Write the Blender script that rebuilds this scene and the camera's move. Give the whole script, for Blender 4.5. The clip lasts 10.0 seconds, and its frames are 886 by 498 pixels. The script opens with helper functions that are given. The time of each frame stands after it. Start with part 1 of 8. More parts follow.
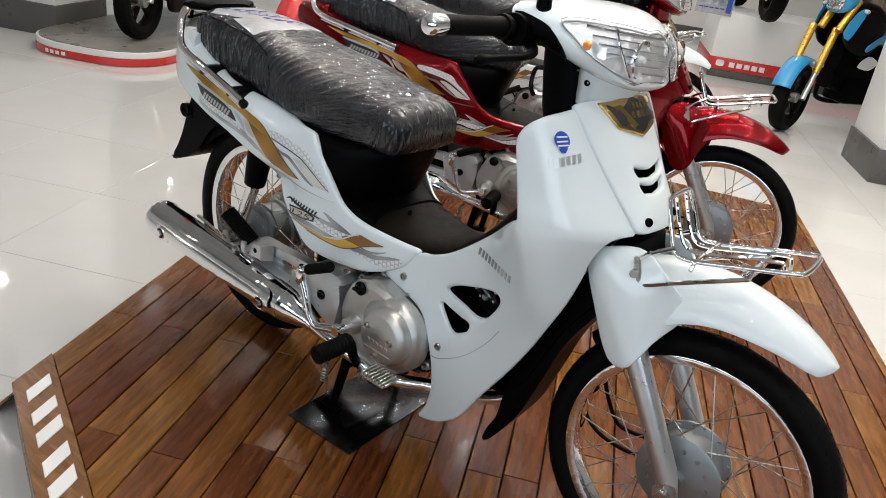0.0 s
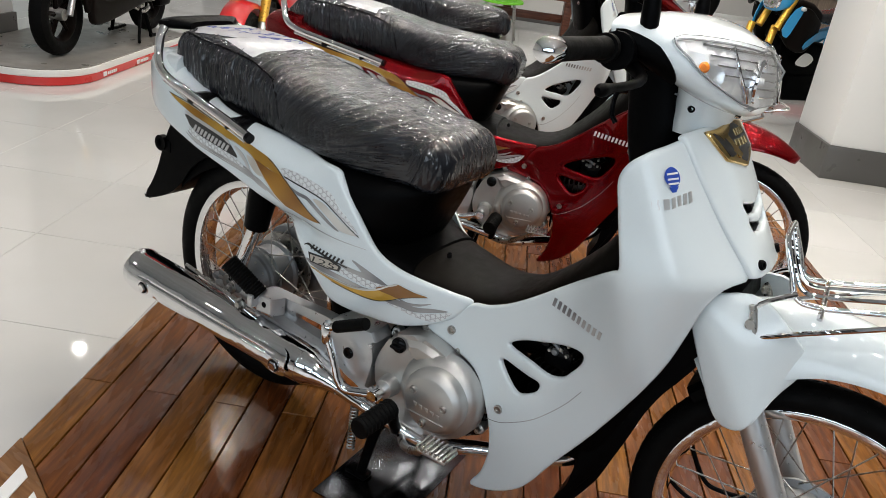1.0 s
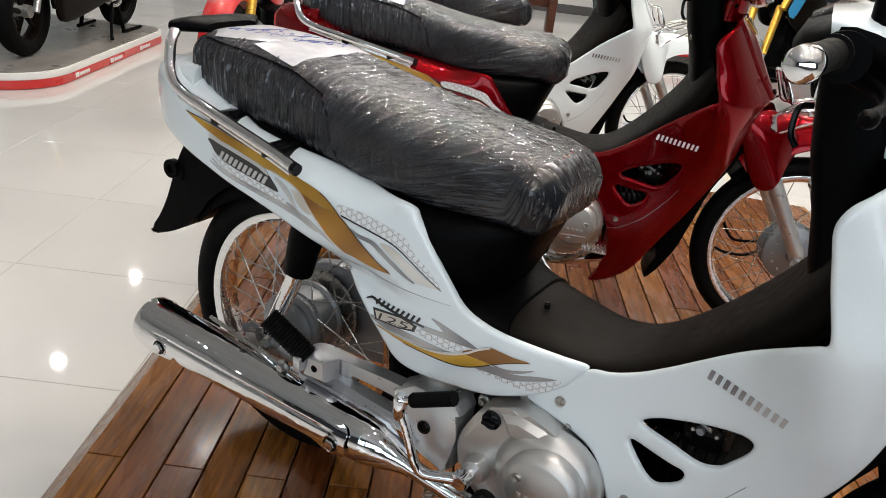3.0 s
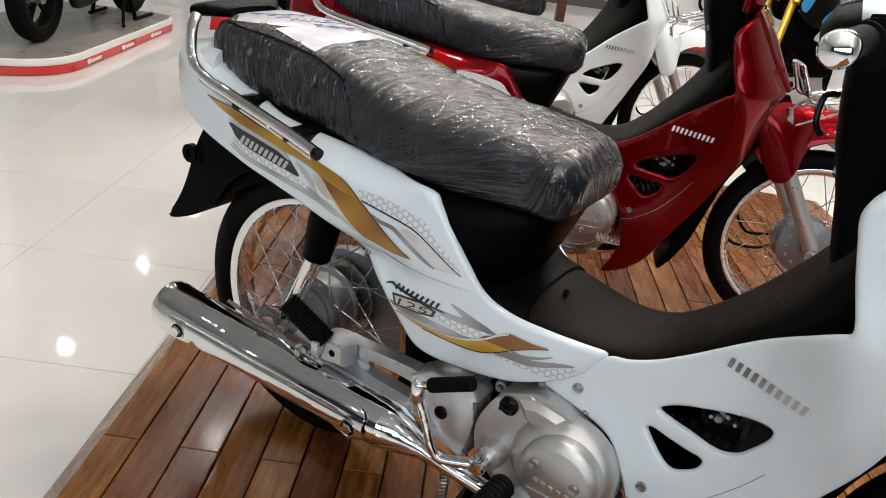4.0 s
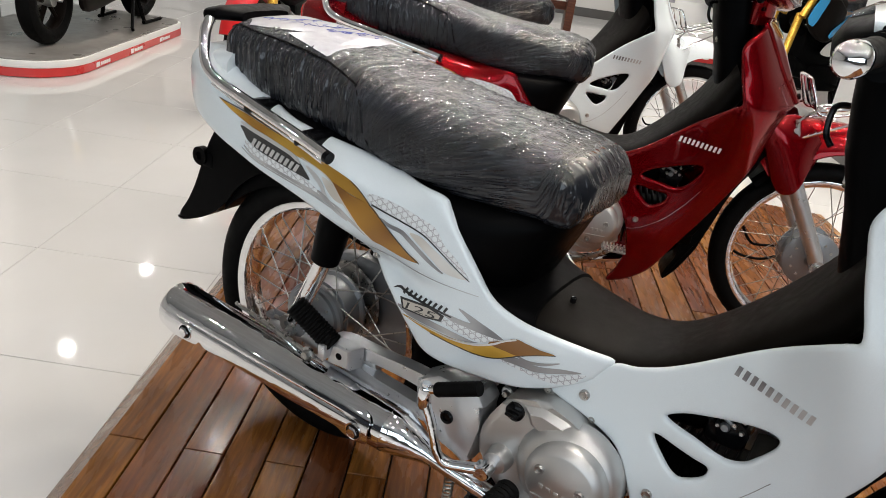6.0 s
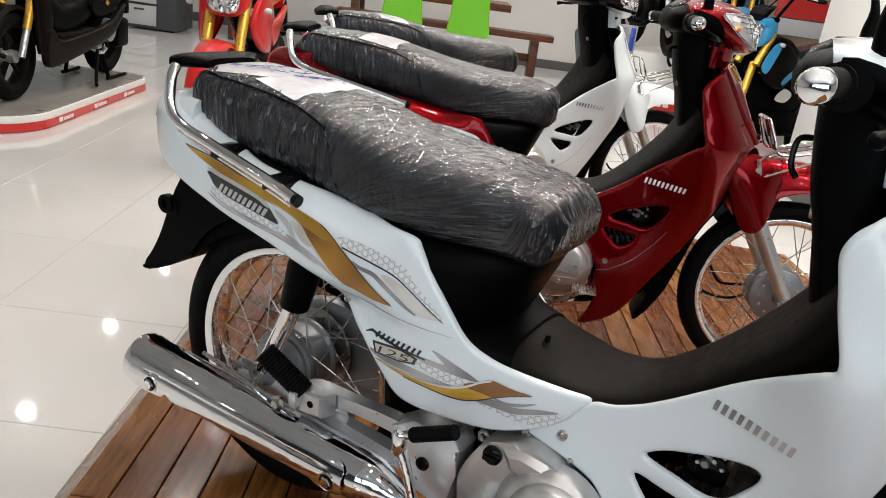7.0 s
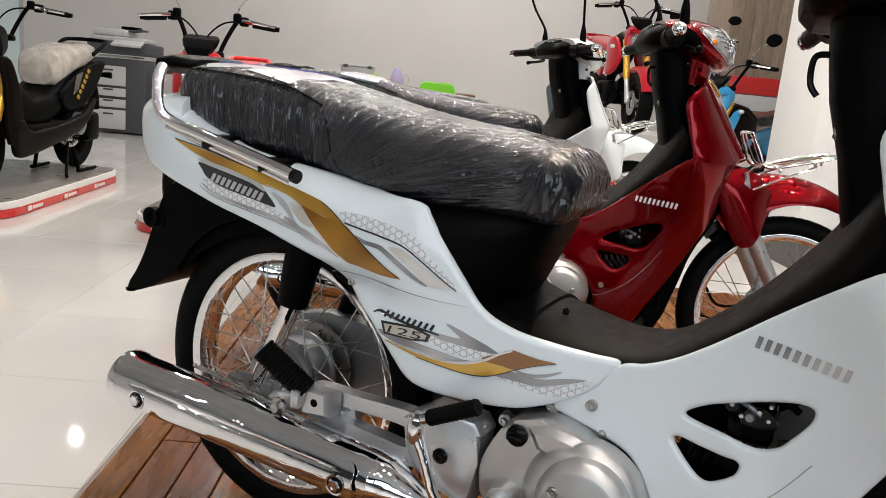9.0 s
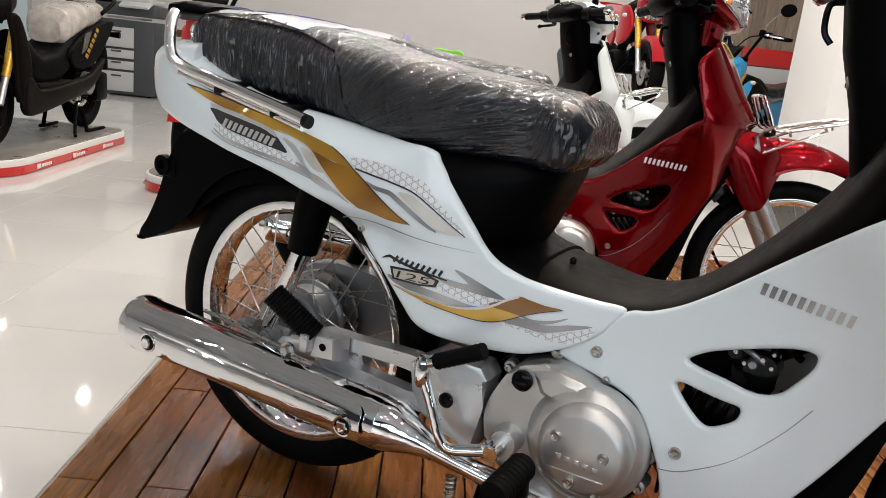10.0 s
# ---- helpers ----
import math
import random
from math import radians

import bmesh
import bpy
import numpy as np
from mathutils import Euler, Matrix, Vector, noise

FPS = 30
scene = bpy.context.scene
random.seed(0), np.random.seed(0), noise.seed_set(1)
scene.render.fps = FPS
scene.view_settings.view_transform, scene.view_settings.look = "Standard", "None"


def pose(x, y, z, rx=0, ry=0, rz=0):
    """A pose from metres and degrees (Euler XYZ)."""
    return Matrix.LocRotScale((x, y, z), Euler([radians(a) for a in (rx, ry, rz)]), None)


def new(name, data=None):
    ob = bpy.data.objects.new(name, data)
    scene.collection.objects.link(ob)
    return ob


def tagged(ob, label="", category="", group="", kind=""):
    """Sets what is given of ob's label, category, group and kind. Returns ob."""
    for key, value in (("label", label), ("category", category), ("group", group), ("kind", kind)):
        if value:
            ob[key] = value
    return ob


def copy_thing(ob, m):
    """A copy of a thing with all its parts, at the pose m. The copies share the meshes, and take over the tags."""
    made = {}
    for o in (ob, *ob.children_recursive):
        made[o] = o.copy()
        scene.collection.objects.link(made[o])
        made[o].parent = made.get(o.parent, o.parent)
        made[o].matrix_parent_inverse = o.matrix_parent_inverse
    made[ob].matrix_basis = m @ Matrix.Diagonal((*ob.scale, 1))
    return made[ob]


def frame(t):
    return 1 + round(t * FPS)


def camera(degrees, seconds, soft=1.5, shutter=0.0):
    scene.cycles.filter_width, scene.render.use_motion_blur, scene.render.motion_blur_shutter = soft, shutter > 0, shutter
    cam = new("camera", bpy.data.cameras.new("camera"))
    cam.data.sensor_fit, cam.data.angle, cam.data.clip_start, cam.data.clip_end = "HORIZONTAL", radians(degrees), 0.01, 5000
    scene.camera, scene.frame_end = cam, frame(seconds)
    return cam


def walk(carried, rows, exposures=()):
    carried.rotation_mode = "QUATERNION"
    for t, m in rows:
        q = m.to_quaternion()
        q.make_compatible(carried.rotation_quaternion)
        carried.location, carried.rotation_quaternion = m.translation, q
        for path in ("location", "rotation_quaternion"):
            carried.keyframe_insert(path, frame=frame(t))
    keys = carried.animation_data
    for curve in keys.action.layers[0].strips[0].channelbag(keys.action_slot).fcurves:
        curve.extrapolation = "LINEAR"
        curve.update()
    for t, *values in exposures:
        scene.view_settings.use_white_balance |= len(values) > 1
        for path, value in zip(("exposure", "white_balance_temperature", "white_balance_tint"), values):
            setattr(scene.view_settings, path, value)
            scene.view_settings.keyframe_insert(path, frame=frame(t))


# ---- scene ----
cam = camera(59.3, 10.0, soft=0.85)
# The walk is given from its first eye and scaled to metres; x runs along the motorcycle, z = 0 is the platform's top.
METRES = 1.0371
FIRST = pose(1.5483, -1.2480, 1.1783, -24.456, -7.818, 40.833)
ROWS = [
    (0.0, 0.0, 0.0, 0.0, 0.0, 0.0, -0.0),
    (0.5, -0.1434, 0.1052, 0.0646, -2.82, -0.12, 1.52),
    (1.0, -0.2302, 0.2088, 0.09, -5.8, -0.0, 2.95),
    (1.5, -0.2719, 0.3697, 0.1436, -7.84, 0.14, 3.94),
    (2.0, -0.305, 0.4665, 0.1699, -8.33, -0.18, 4.5),
    (2.5, -0.3506, 0.4945, 0.1939, -7.89, -0.63, 4.85),
    (4.0, -0.4026, 0.5052, 0.1926, -7.34, -1.65, 4.1),
    (4.5, -0.406, 0.5023, 0.1919, -6.97, -1.69, 3.69),
    (5.0, -0.4086, 0.5012, 0.1905, -6.48, -1.57, 3.31),
    (6.5, -0.4154, 0.5033, 0.1852, -8.02, 0.21, 3.56),
    (7.0, -0.4173, 0.5128, 0.1744, -9.45, 2.55, 4.52),
    (7.5, -0.4264, 0.5295, 0.1497, -10.37, 5.71, 5.57),
    (8.0, -0.4488, 0.5599, 0.1022, -10.72, 8.56, 6.68),
    (8.5, -0.4679, 0.586, 0.0423, -11.02, 9.96, 7.51),
    (9.0, -0.4769, 0.6008, -0.0036, -11.29, 9.95, 7.66),
    (9.5, -0.4843, 0.6025, -0.0242, -11.35, 9.07, 7.11),
    (10.0, -0.4868, 0.5987, -0.0385, -11.03, 7.88, 6.57),
]
walk(cam, [(t, FIRST @ pose(METRES * x, METRES * y, METRES * z, 90 + pitch, roll, yaw)) for t, x, y, z, yaw, pitch, roll in ROWS],
     [(0.0, -0.22, 6500, 10), (1.0, -0.26, 6500, 10), (2.2, -0.17, 6560, 11), (4.5, -0.06, 6580, 11.5), (6.5, -0.08, 6600, 12), (9.0, -0.03, 6700, 13), (10.0, 0.0, 6700, 13)])

# ---- light ----
world = bpy.data.worlds.new("world")
scene.world = world
world.use_nodes = True
world.node_tree.nodes["Background"].inputs[0].default_value = (0.75, 0.85, 1.0, 1)
world.node_tree.nodes["Background"].inputs[1].default_value = 0.03
scene.view_settings.exposure = 0.0

FLOOR = -0.128
CEIL = 3.35
GU = Vector((math.cos(radians(119.2)), math.sin(radians(119.2)), 0))
GV = Vector((math.cos(radians(29.2)), math.sin(radians(29.2)), 0))
GRID_TURN = 29.2


def plan(v, u, z=0.0):
    """A place in the room: v along the back wall, u towards it."""
    p = GV * v + GU * u
    return Vector((p.x, p.y, z))


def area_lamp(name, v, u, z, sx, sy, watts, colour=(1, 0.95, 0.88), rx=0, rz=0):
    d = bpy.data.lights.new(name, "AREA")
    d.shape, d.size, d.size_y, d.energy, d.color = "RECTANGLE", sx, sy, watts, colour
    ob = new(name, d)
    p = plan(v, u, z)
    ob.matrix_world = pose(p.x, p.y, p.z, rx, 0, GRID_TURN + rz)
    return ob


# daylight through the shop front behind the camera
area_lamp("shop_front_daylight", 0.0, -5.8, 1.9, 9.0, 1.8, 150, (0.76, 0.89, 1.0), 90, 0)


# ---- materials ----
def mat(name, colour, rough=0.5, metal=0.0, coat=0.0, coat_rough=0.05, spec=0.5):
    m = bpy.data.materials.new(name)
    m.use_nodes = True
    b = m.node_tree.nodes["Principled BSDF"]
    b.inputs["Base Color"].default_value = (*colour, 1)
    b.inputs["Roughness"].default_value = rough
    b.inputs["Metallic"].default_value = metal
    b.inputs["Coat Weight"].default_value = coat
    b.inputs["Coat Roughness"].default_value = coat_rough
    b.inputs["Specular IOR Level"].default_value = spec
    return m


def nd(m, kind, **props):
    n = m.node_tree.nodes.new(kind)
    for k, v in props.items():
        if k == "noise_dimensions":
            n.noise_dimensions = v
        elif k == "feature":
            n.feature = v
        elif k == "data_type":
            n.data_type = v
        elif k == "blend_type":
            n.blend_type = v
        elif k == "operation":
            n.operation = v
        elif k == "wave_type":
            n.wave_type = v
        elif k == "bands_direction":
            n.bands_direction = v
    return n


def ln(m, a, b):
    m.node_tree.links.new(a, b)


def bsdf(m):
    return m.node_tree.nodes["Principled BSDF"]


def coords(m, scale=(1, 1, 1), generated=False):
    t = nd(m, "ShaderNodeTexCoord")
    mp = nd(m, "ShaderNodeMapping")
    mp.inputs["Scale"].default_value = scale
    ln(m, t.outputs["Generated" if generated else "Object"], mp.inputs["Vector"])
    return mp.outputs["Vector"]


def noise_tex(m, scale, detail=4.0, stretch=(1, 1, 1), rough=0.55):
    n = nd(m, "ShaderNodeTexNoise")
    n.inputs["Scale"].default_value = scale
    n.inputs["Detail"].default_value = detail
    n.inputs["Roughness"].default_value = rough
    ln(m, coords(m, stretch), n.inputs["Vector"])
    return n.outputs["Fac"]


def ramp(m, fac, stops):
    r = nd(m, "ShaderNodeValToRGB")
    e = r.color_ramp.elements
    while len(e) < len(stops):
        e.new(0.5)
    for el, (p, c) in zip(e, stops):
        el.position, el.color = p, (*c, 1)
    ln(m, fac, r.inputs["Fac"])
    return r.outputs["Color"]


def span(m, fac, lo, hi, a=0.0, b=1.0):
    r = nd(m, "ShaderNodeMapRange")
    for i, v in zip((1, 2, 3, 4), (a, b, lo, hi)):
        r.inputs[i].default_value = v
    ln(m, fac, r.inputs[0])
    return r.outputs[0]


def bump(m, height, strength=0.3, distance=0.002, before=None):
    b = nd(m, "ShaderNodeBump")
    b.inputs["Strength"].default_value = strength
    b.inputs["Distance"].default_value = distance
    ln(m, height, b.inputs["Height"])
    if before is not None:
        ln(m, before, b.inputs["Normal"])
    ln(m, b.outputs["Normal"], bsdf(m).inputs["Normal"])
    return b.outputs["Normal"]


def worn(m, lo, hi, scale=30, detail=5.0, stretch=(1, 1, 1)):
    """Roughness that wanders between lo and hi."""
    ln(m, span(m, noise_tex(m, scale, detail, stretch), lo, hi, 0.3, 0.7), bsdf(m).inputs["Roughness"])


def paint(name, colour, metal=0.0, rough=0.3, coat=1.0, spec=0.5):
    m = mat(name, colour, rough, metal, coat, 0.025, spec)
    f = noise_tex(m, 900, 2)
    c0 = tuple(c * 0.96 for c in colour)
    c1 = tuple(min(1, c * 1.04) for c in colour)
    ln(m, ramp(m, f, [(0.35, c0), (0.65, c1)]), bsdf(m).inputs["Base Color"])
    # orange peel of the lacquer
    b = nd(m, "ShaderNodeBump")
    b.inputs["Strength"].default_value = 0.05
    b.inputs["Distance"].default_value = 0.001
    ln(m, noise_tex(m, 45, 2), b.inputs["Height"])
    ln(m, b.outputs["Normal"], bsdf(m).inputs["Coat Normal"])
    return m


WHITE = paint("pearl_white_paint", (0.70, 0.765, 0.79))
RED = paint("candy_red_paint", (0.20, 0.0006, 0.0034), 0.75, 0.22, 0.5, 0.05)
CRIMSON = paint("crimson_paint", (0.40, 0.003, 0.012), 0.0, 0.3, 0.5, 0.2)
ORANGE_RED = paint("bright_red_paint", (0.50, 0.007, 0.009), 0.0, 0.3, 0.6, 0.3)
BLUE = paint("bright_blue_paint", (0.02, 0.27, 0.55))
DARK_PAINT = mat("dark_brown_black_paint", (0.0046, 0.0031, 0.0024), 0.4, 0.0, 0.07, 0.10, 0.05)
worn(DARK_PAINT, 0.3, 0.45, 40)

BLACK = mat("black_plastic", (0.0009, 0.0009, 0.0011), 0.42, spec=0.045)
worn(BLACK, 0.36, 0.52, 60)
bump(BLACK, noise_tex(BLACK, 700, 2), 0.12, 0.0006)
GLOSS_BLACK = mat("gloss_black_plastic", (0.003, 0.003, 0.0034), 0.18, spec=0.14)
worn(GLOSS_BLACK, 0.12, 0.26, 40)
TUNNEL = mat("charcoal_textured_plastic", (0.005, 0.0038, 0.0027), 0.45, spec=0.06)
worn(TUNNEL, 0.4, 0.55, 50)
bump(TUNNEL, noise_tex(TUNNEL, 1200, 2), 0.25, 0.0006)
RUBBER = mat("black_rubber", (0.0022, 0.0022, 0.0022), 0.62, spec=0.08)
worn(RUBBER, 0.5, 0.75, 45)
bump(RUBBER, noise_tex(RUBBER, 350, 4), 0.25, 0.001)
CHROME = mat("chrome", (0.86, 0.86, 0.87), 0.06, 1.0)
worn(CHROME, 0.02, 0.06, 25)
_r = bump(CHROME, noise_tex(CHROME, 14, 3, (0.5, 1, 1)), 0.22, 0.004)
bump(CHROME, noise_tex(CHROME, 48, 2, (0.3, 1, 1)), 0.34, 0.003, _r)
CAST = mat("cast_aluminium", (0.54, 0.535, 0.52), 0.36, 0.85)
worn(CAST, 0.28, 0.44, 35)
bump(CAST, noise_tex(CAST, 900, 3), 0.2, 0.0006)
SILVER = mat("silver_lacquer", (0.60, 0.61, 0.62), 0.33, 0.85, 0.3, 0.08)
worn(SILVER, 0.26, 0.40, 60)
bump(SILVER, noise_tex(SILVER, 500, 3), 0.08, 0.0006)
HUBGREY = mat("grey_hub_lacquer", (0.27, 0.28, 0.29), 0.4, 0.7)
worn(HUBGREY, 0.34, 0.5, 30)
STEEL = mat("zinc_steel", (0.45, 0.44, 0.42), 0.3, 1.0)
worn(STEEL, 0.2, 0.42, 80)
PLATE = mat("brushed_steel_plate", (0.13, 0.132, 0.138), 0.08, 1.0)
worn(PLATE, 0.14, 0.24, 14, 6, (1, 6, 1))
bump(PLATE, noise_tex(PLATE, 60, 4, (1, 8, 1)), 0.02, 0.001)
GOLD = mat("gold_foil", (0.50, 0.26, 0.03), 0.33, 0.45, 0.8, 0.05)
ln(GOLD, ramp(GOLD, noise_tex(GOLD, 7, 1), [(0.36, (0.34, 0.16, 0.015)), (0.62, (0.62, 0.36, 0.05))]), bsdf(GOLD).inputs["Base Color"])
GREYFOIL = mat("grey_foil", (0.30, 0.30, 0.31), 0.35, 0.2, 0.8, 0.05)
ln(GREYFOIL, ramp(GREYFOIL, noise_tex(GREYFOIL, 9, 1), [(0.35, (0.17, 0.17, 0.18)), (0.65, (0.5, 0.49, 0.48))]), bsdf(GREYFOIL).inputs["Base Color"])
DARKGOLD = mat("dark_gold_foil", (0.30, 0.13, 0.012), 0.33, 0.45, 0.8, 0.05)
ln(DARKGOLD, ramp(DARKGOLD, noise_tex(DARKGOLD, 9, 1), [(0.36, (0.22, 0.085, 0.008)), (0.62, (0.46, 0.22, 0.022))]), bsdf(DARKGOLD).inputs["Base Color"])
PALEFOIL = mat("pale_cream_foil", (0.58, 0.53, 0.46), 0.33, 0.1, 0.8, 0.05)
ln(PALEFOIL, ramp(PALEFOIL, noise_tex(PALEFOIL, 14, 1), [(0.35, (0.50, 0.46, 0.40)), (0.65, (0.66, 0.64, 0.60))]), bsdf(PALEFOIL).inputs["Base Color"])
BLACKFOIL = mat("black_foil", (0.012, 0.012, 0.013), 0.3, 0.0, 0.8, 0.05)
SILVERFOIL = mat("silver_foil", (0.62, 0.62, 0.62), 0.28, 0.6, 0.8, 0.05)
BLUEFOIL = mat("blue_foil", (0.02, 0.07, 0.42), 0.3, 0.0, 0.8, 0.05)
WHITEFOIL = mat("white_foil", (0.8, 0.8, 0.8), 0.3, 0.0, 0.8, 0.05)
GOLDCHROME = mat("gold_chrome", (0.72, 0.52, 0.22), 0.12, 1.0)
PATTERN = mat("grey_lattice_print", (0.7, 0.7, 0.7), 0.3, 0.0, 0.8, 0.05)
_lines = None
for _turn in (0, 60, 120):
    _m = nd(PATTERN, "ShaderNodeMapping")
    _m.inputs["Rotation"].default_value = (0, radians(_turn), 0)
    ln(PATTERN, nd(PATTERN, "ShaderNodeTexCoord").outputs["Object"], _m.inputs["Vector"])
    _v = nd(PATTERN, "ShaderNodeTexWave")
    _v.inputs["Scale"].default_value = 33
    ln(PATTERN, _m.outputs["Vector"], _v.inputs["Vector"])
    if _lines is None:
        _lines = _v.outputs[1]
    else:
        _x = nd(PATTERN, "ShaderNodeMath", operation="MAXIMUM")
        ln(PATTERN, _lines, _x.inputs[0])
        ln(PATTERN, _v.outputs[1], _x.inputs[1])
        _lines = _x.outputs[0]
ln(PATTERN, ramp(PATTERN, _lines, [(0.94, (0.72, 0.75, 0.76)), (0.98, (0.40, 0.40, 0.41))]), bsdf(PATTERN).inputs["Base Color"])
AMBER = mat("amber_plastic", (0.8, 0.22, 0.02), 0.2)
TAILRED = mat("red_lens", (0.5, 0.01, 0.01), 0.12, 0.0, 1.0)
YELLOW = mat("gold_anodised", (0.62, 0.36, 0.05), 0.3, 0.6)
worn(YELLOW, 0.24, 0.4, 60)
PAPER = mat("white_paper", (0.72, 0.72, 0.74), 0.35, 0, 0.6, 0.08)
ln(PAPER, ramp(PAPER, noise_tex(PAPER, 25, 4), [(0.3, (0.30, 0.30, 0.325)), (0.7, (0.46, 0.46, 0.49))]), bsdf(PAPER).inputs["Base Color"])
bump(PAPER, noise_tex(PAPER, 60, 4), 0.4, 0.002)
CLEARLAMP = mat("far_clear_lamp", (0.62, 0.63, 0.64), 0.14, 0.9, 0.6, 0.04)
_c = nd(CLEARLAMP, "ShaderNodeTexVoronoi")
_c.inputs["Scale"].default_value = 26
ln(CLEARLAMP, coords(CLEARLAMP, (0.4, 1.3, 0.8)), _c.inputs["Vector"])
bump(CLEARLAMP, _c.outputs["Distance"], 0.8, 0.02)
ln(CLEARLAMP, ramp(CLEARLAMP, noise_tex(CLEARLAMP, 16, 1), [(0.38, (0.5, 0.51, 0.52)), (0.6, (0.78, 0.79, 0.8))]), bsdf(CLEARLAMP).inputs["Base Color"])
MILKY = mat("milky_clear_plastic", (0.62, 0.64, 0.64), 0.25)
bsdf(MILKY).inputs["Transmission Weight"].default_value = 0.55
INK = mat("blue_ink", (0.05, 0.07, 0.30), 0.5)

GLASS = mat("clear_lens", (1, 1, 1), 0.02)
bsdf(GLASS).inputs["Transmission Weight"].default_value = 1.0
bsdf(GLASS).inputs["IOR"].default_value = 1.35
REFLECTOR = mat("headlamp_reflector", (0.92, 0.93, 0.95), 0.30, 1.0)
_w = nd(REFLECTOR, "ShaderNodeTexVoronoi")
_w.inputs["Scale"].default_value = 48
ln(REFLECTOR, coords(REFLECTOR), _w.inputs["Vector"])
bump(REFLECTOR, _w.outputs["Distance"], 0.4, 0.012)


def sums(m, op, a, b=None):
    """One arithmetic step on sockets or numbers."""
    n = nd(m, "ShaderNodeMath", operation=op)
    for k, v in enumerate((a, b)):
        if v is None:
            continue
        if isinstance(v, (int, float)):
            n.inputs[k].default_value = v
        else:
            ln(m, v, n.inputs[k])
    return n.outputs[0]


def wrapped_vinyl(name, colour, film, sheen=0.12, crease=0.9):
    """Seat vinyl under thin clear film: upright pleats behind, a fan of creases in front, fine crackle between."""
    m = mat(name, colour, 0.45, 0.0, 1.0, 0.06, sheen)
    b = bsdf(m)
    tc = nd(m, "ShaderNodeTexCoord")
    sp = nd(m, "ShaderNodeSeparateXYZ")
    ln(m, tc.outputs["Object"], sp.inputs[0])
    x, y, z = sp.outputs
    dx, dz = sums(m, "SUBTRACT", x, 0.10), sums(m, "SUBTRACT", z, 0.655)
    turn = sums(m, "ARCTAN2", dz, dx)
    far = sums(m, "SQRT", sums(m, "ADD", sums(m, "MULTIPLY", dx, dx), sums(m, "MULTIPLY", dz, dz)))

    def crest(vec, detail=2.0, sharp=5.0):
        n = nd(m, "ShaderNodeTexNoise")
        n.inputs["Scale"].default_value = 1.0
        n.inputs["Detail"].default_value = detail
        n.inputs["Roughness"].default_value = 0.55
        ln(m, vec, n.inputs["Vector"])
        return sums(m, "MAXIMUM", sums(m, "SUBTRACT", 1.0, sums(m, "MULTIPLY", sums(m, "ABSOLUTE", sums(m, "SUBTRACT", n.outputs["Fac"], 0.5)), sharp)), 0.0)

    def triple(a, b, c):
        n = nd(m, "ShaderNodeCombineXYZ")
        for k, v in enumerate((a, b, c)):
            ln(m, v, n.inputs[k])
        return n.outputs[0]

    nose = sums(m, "ADD", span(m, x, 0.8, 0.0, 0.455, 0.485), 0.2)
    fore = span(m, x, 0.0, 1.0, 0.12, 0.145)
    layers = []
    for k, (size, sharp, lo, hi) in enumerate(((0.62, 8.0, 0.36, 0.50), (1.5, 9.0, 0.42, 0.60))):
        shift = sums(m, "ADD", y, 3.7 * k)
        fan = crest(triple(sums(m, "MULTIPLY", sums(m, "MULTIPLY", turn, nose), 30.0 * size), sums(m, "MULTIPLY", far, 3.2 * size), sums(m, "MULTIPLY", shift, 62.0 * size)), 1.0, sharp)
        rear = crest(triple(sums(m, "MULTIPLY", x, 82.0 * size), sums(m, "MULTIPLY", shift, 40.0 * size), sums(m, "MULTIPLY", z, 6.0 * size)), 1.0, sharp)
        mixed = sums(m, "ADD", sums(m, "MULTIPLY", fan, fore), sums(m, "MULTIPLY", rear, sums(m, "SUBTRACT", 1.0, fore)))
        patch = span(m, noise_tex(m, 10 + 7 * k, 2), 0.12, 1.0, lo, hi)
        layers.append(sums(m, "MULTIPLY", sums(m, "MULTIPLY", mixed, patch), 1.0 if k == 0 else 0.8))
    flat_spots = crest(coords(m, (42, 42, 34)), 1.0, 6.0)
    tall = sums(m, "ADD", sums(m, "ADD", layers[0], layers[1]), sums(m, "MULTIPLY", flat_spots, 0.08))
    ln(m, ramp(m, noise_tex(m, 16, 4), [(0.35, colour), (0.7, film)]), b.inputs["Base Color"])
    ln(m, span(m, noise_tex(m, 22, 3), 0.02, 0.08, 0.35, 0.65), b.inputs["Coat Roughness"])
    n1 = nd(m, "ShaderNodeBump")
    n1.inputs["Strength"].default_value = crease
    n1.inputs["Distance"].default_value = 0.0030
    # the film lies taut over the top of the pad
    up = nd(m, "ShaderNodeSeparateXYZ")
    ln(m, tc.outputs["Normal"], up.inputs[0])
    taut = span(m, up.outputs[2], 1.0, 0.55, 0.60, 0.97)
    ln(m, sums(m, "MULTIPLY", tall, taut), n1.inputs["Height"])
    ln(m, n1.outputs["Normal"], b.inputs["Coat Normal"])
    return m


SEAT = wrapped_vinyl("wrapped_charcoal_vinyl", (0.0055, 0.0062, 0.0082), (0.014, 0.0155, 0.020))
SEAT_SILVER = wrapped_vinyl("wrapped_silver_vinyl", (0.34, 0.31, 0.28), (0.50, 0.47, 0.43))

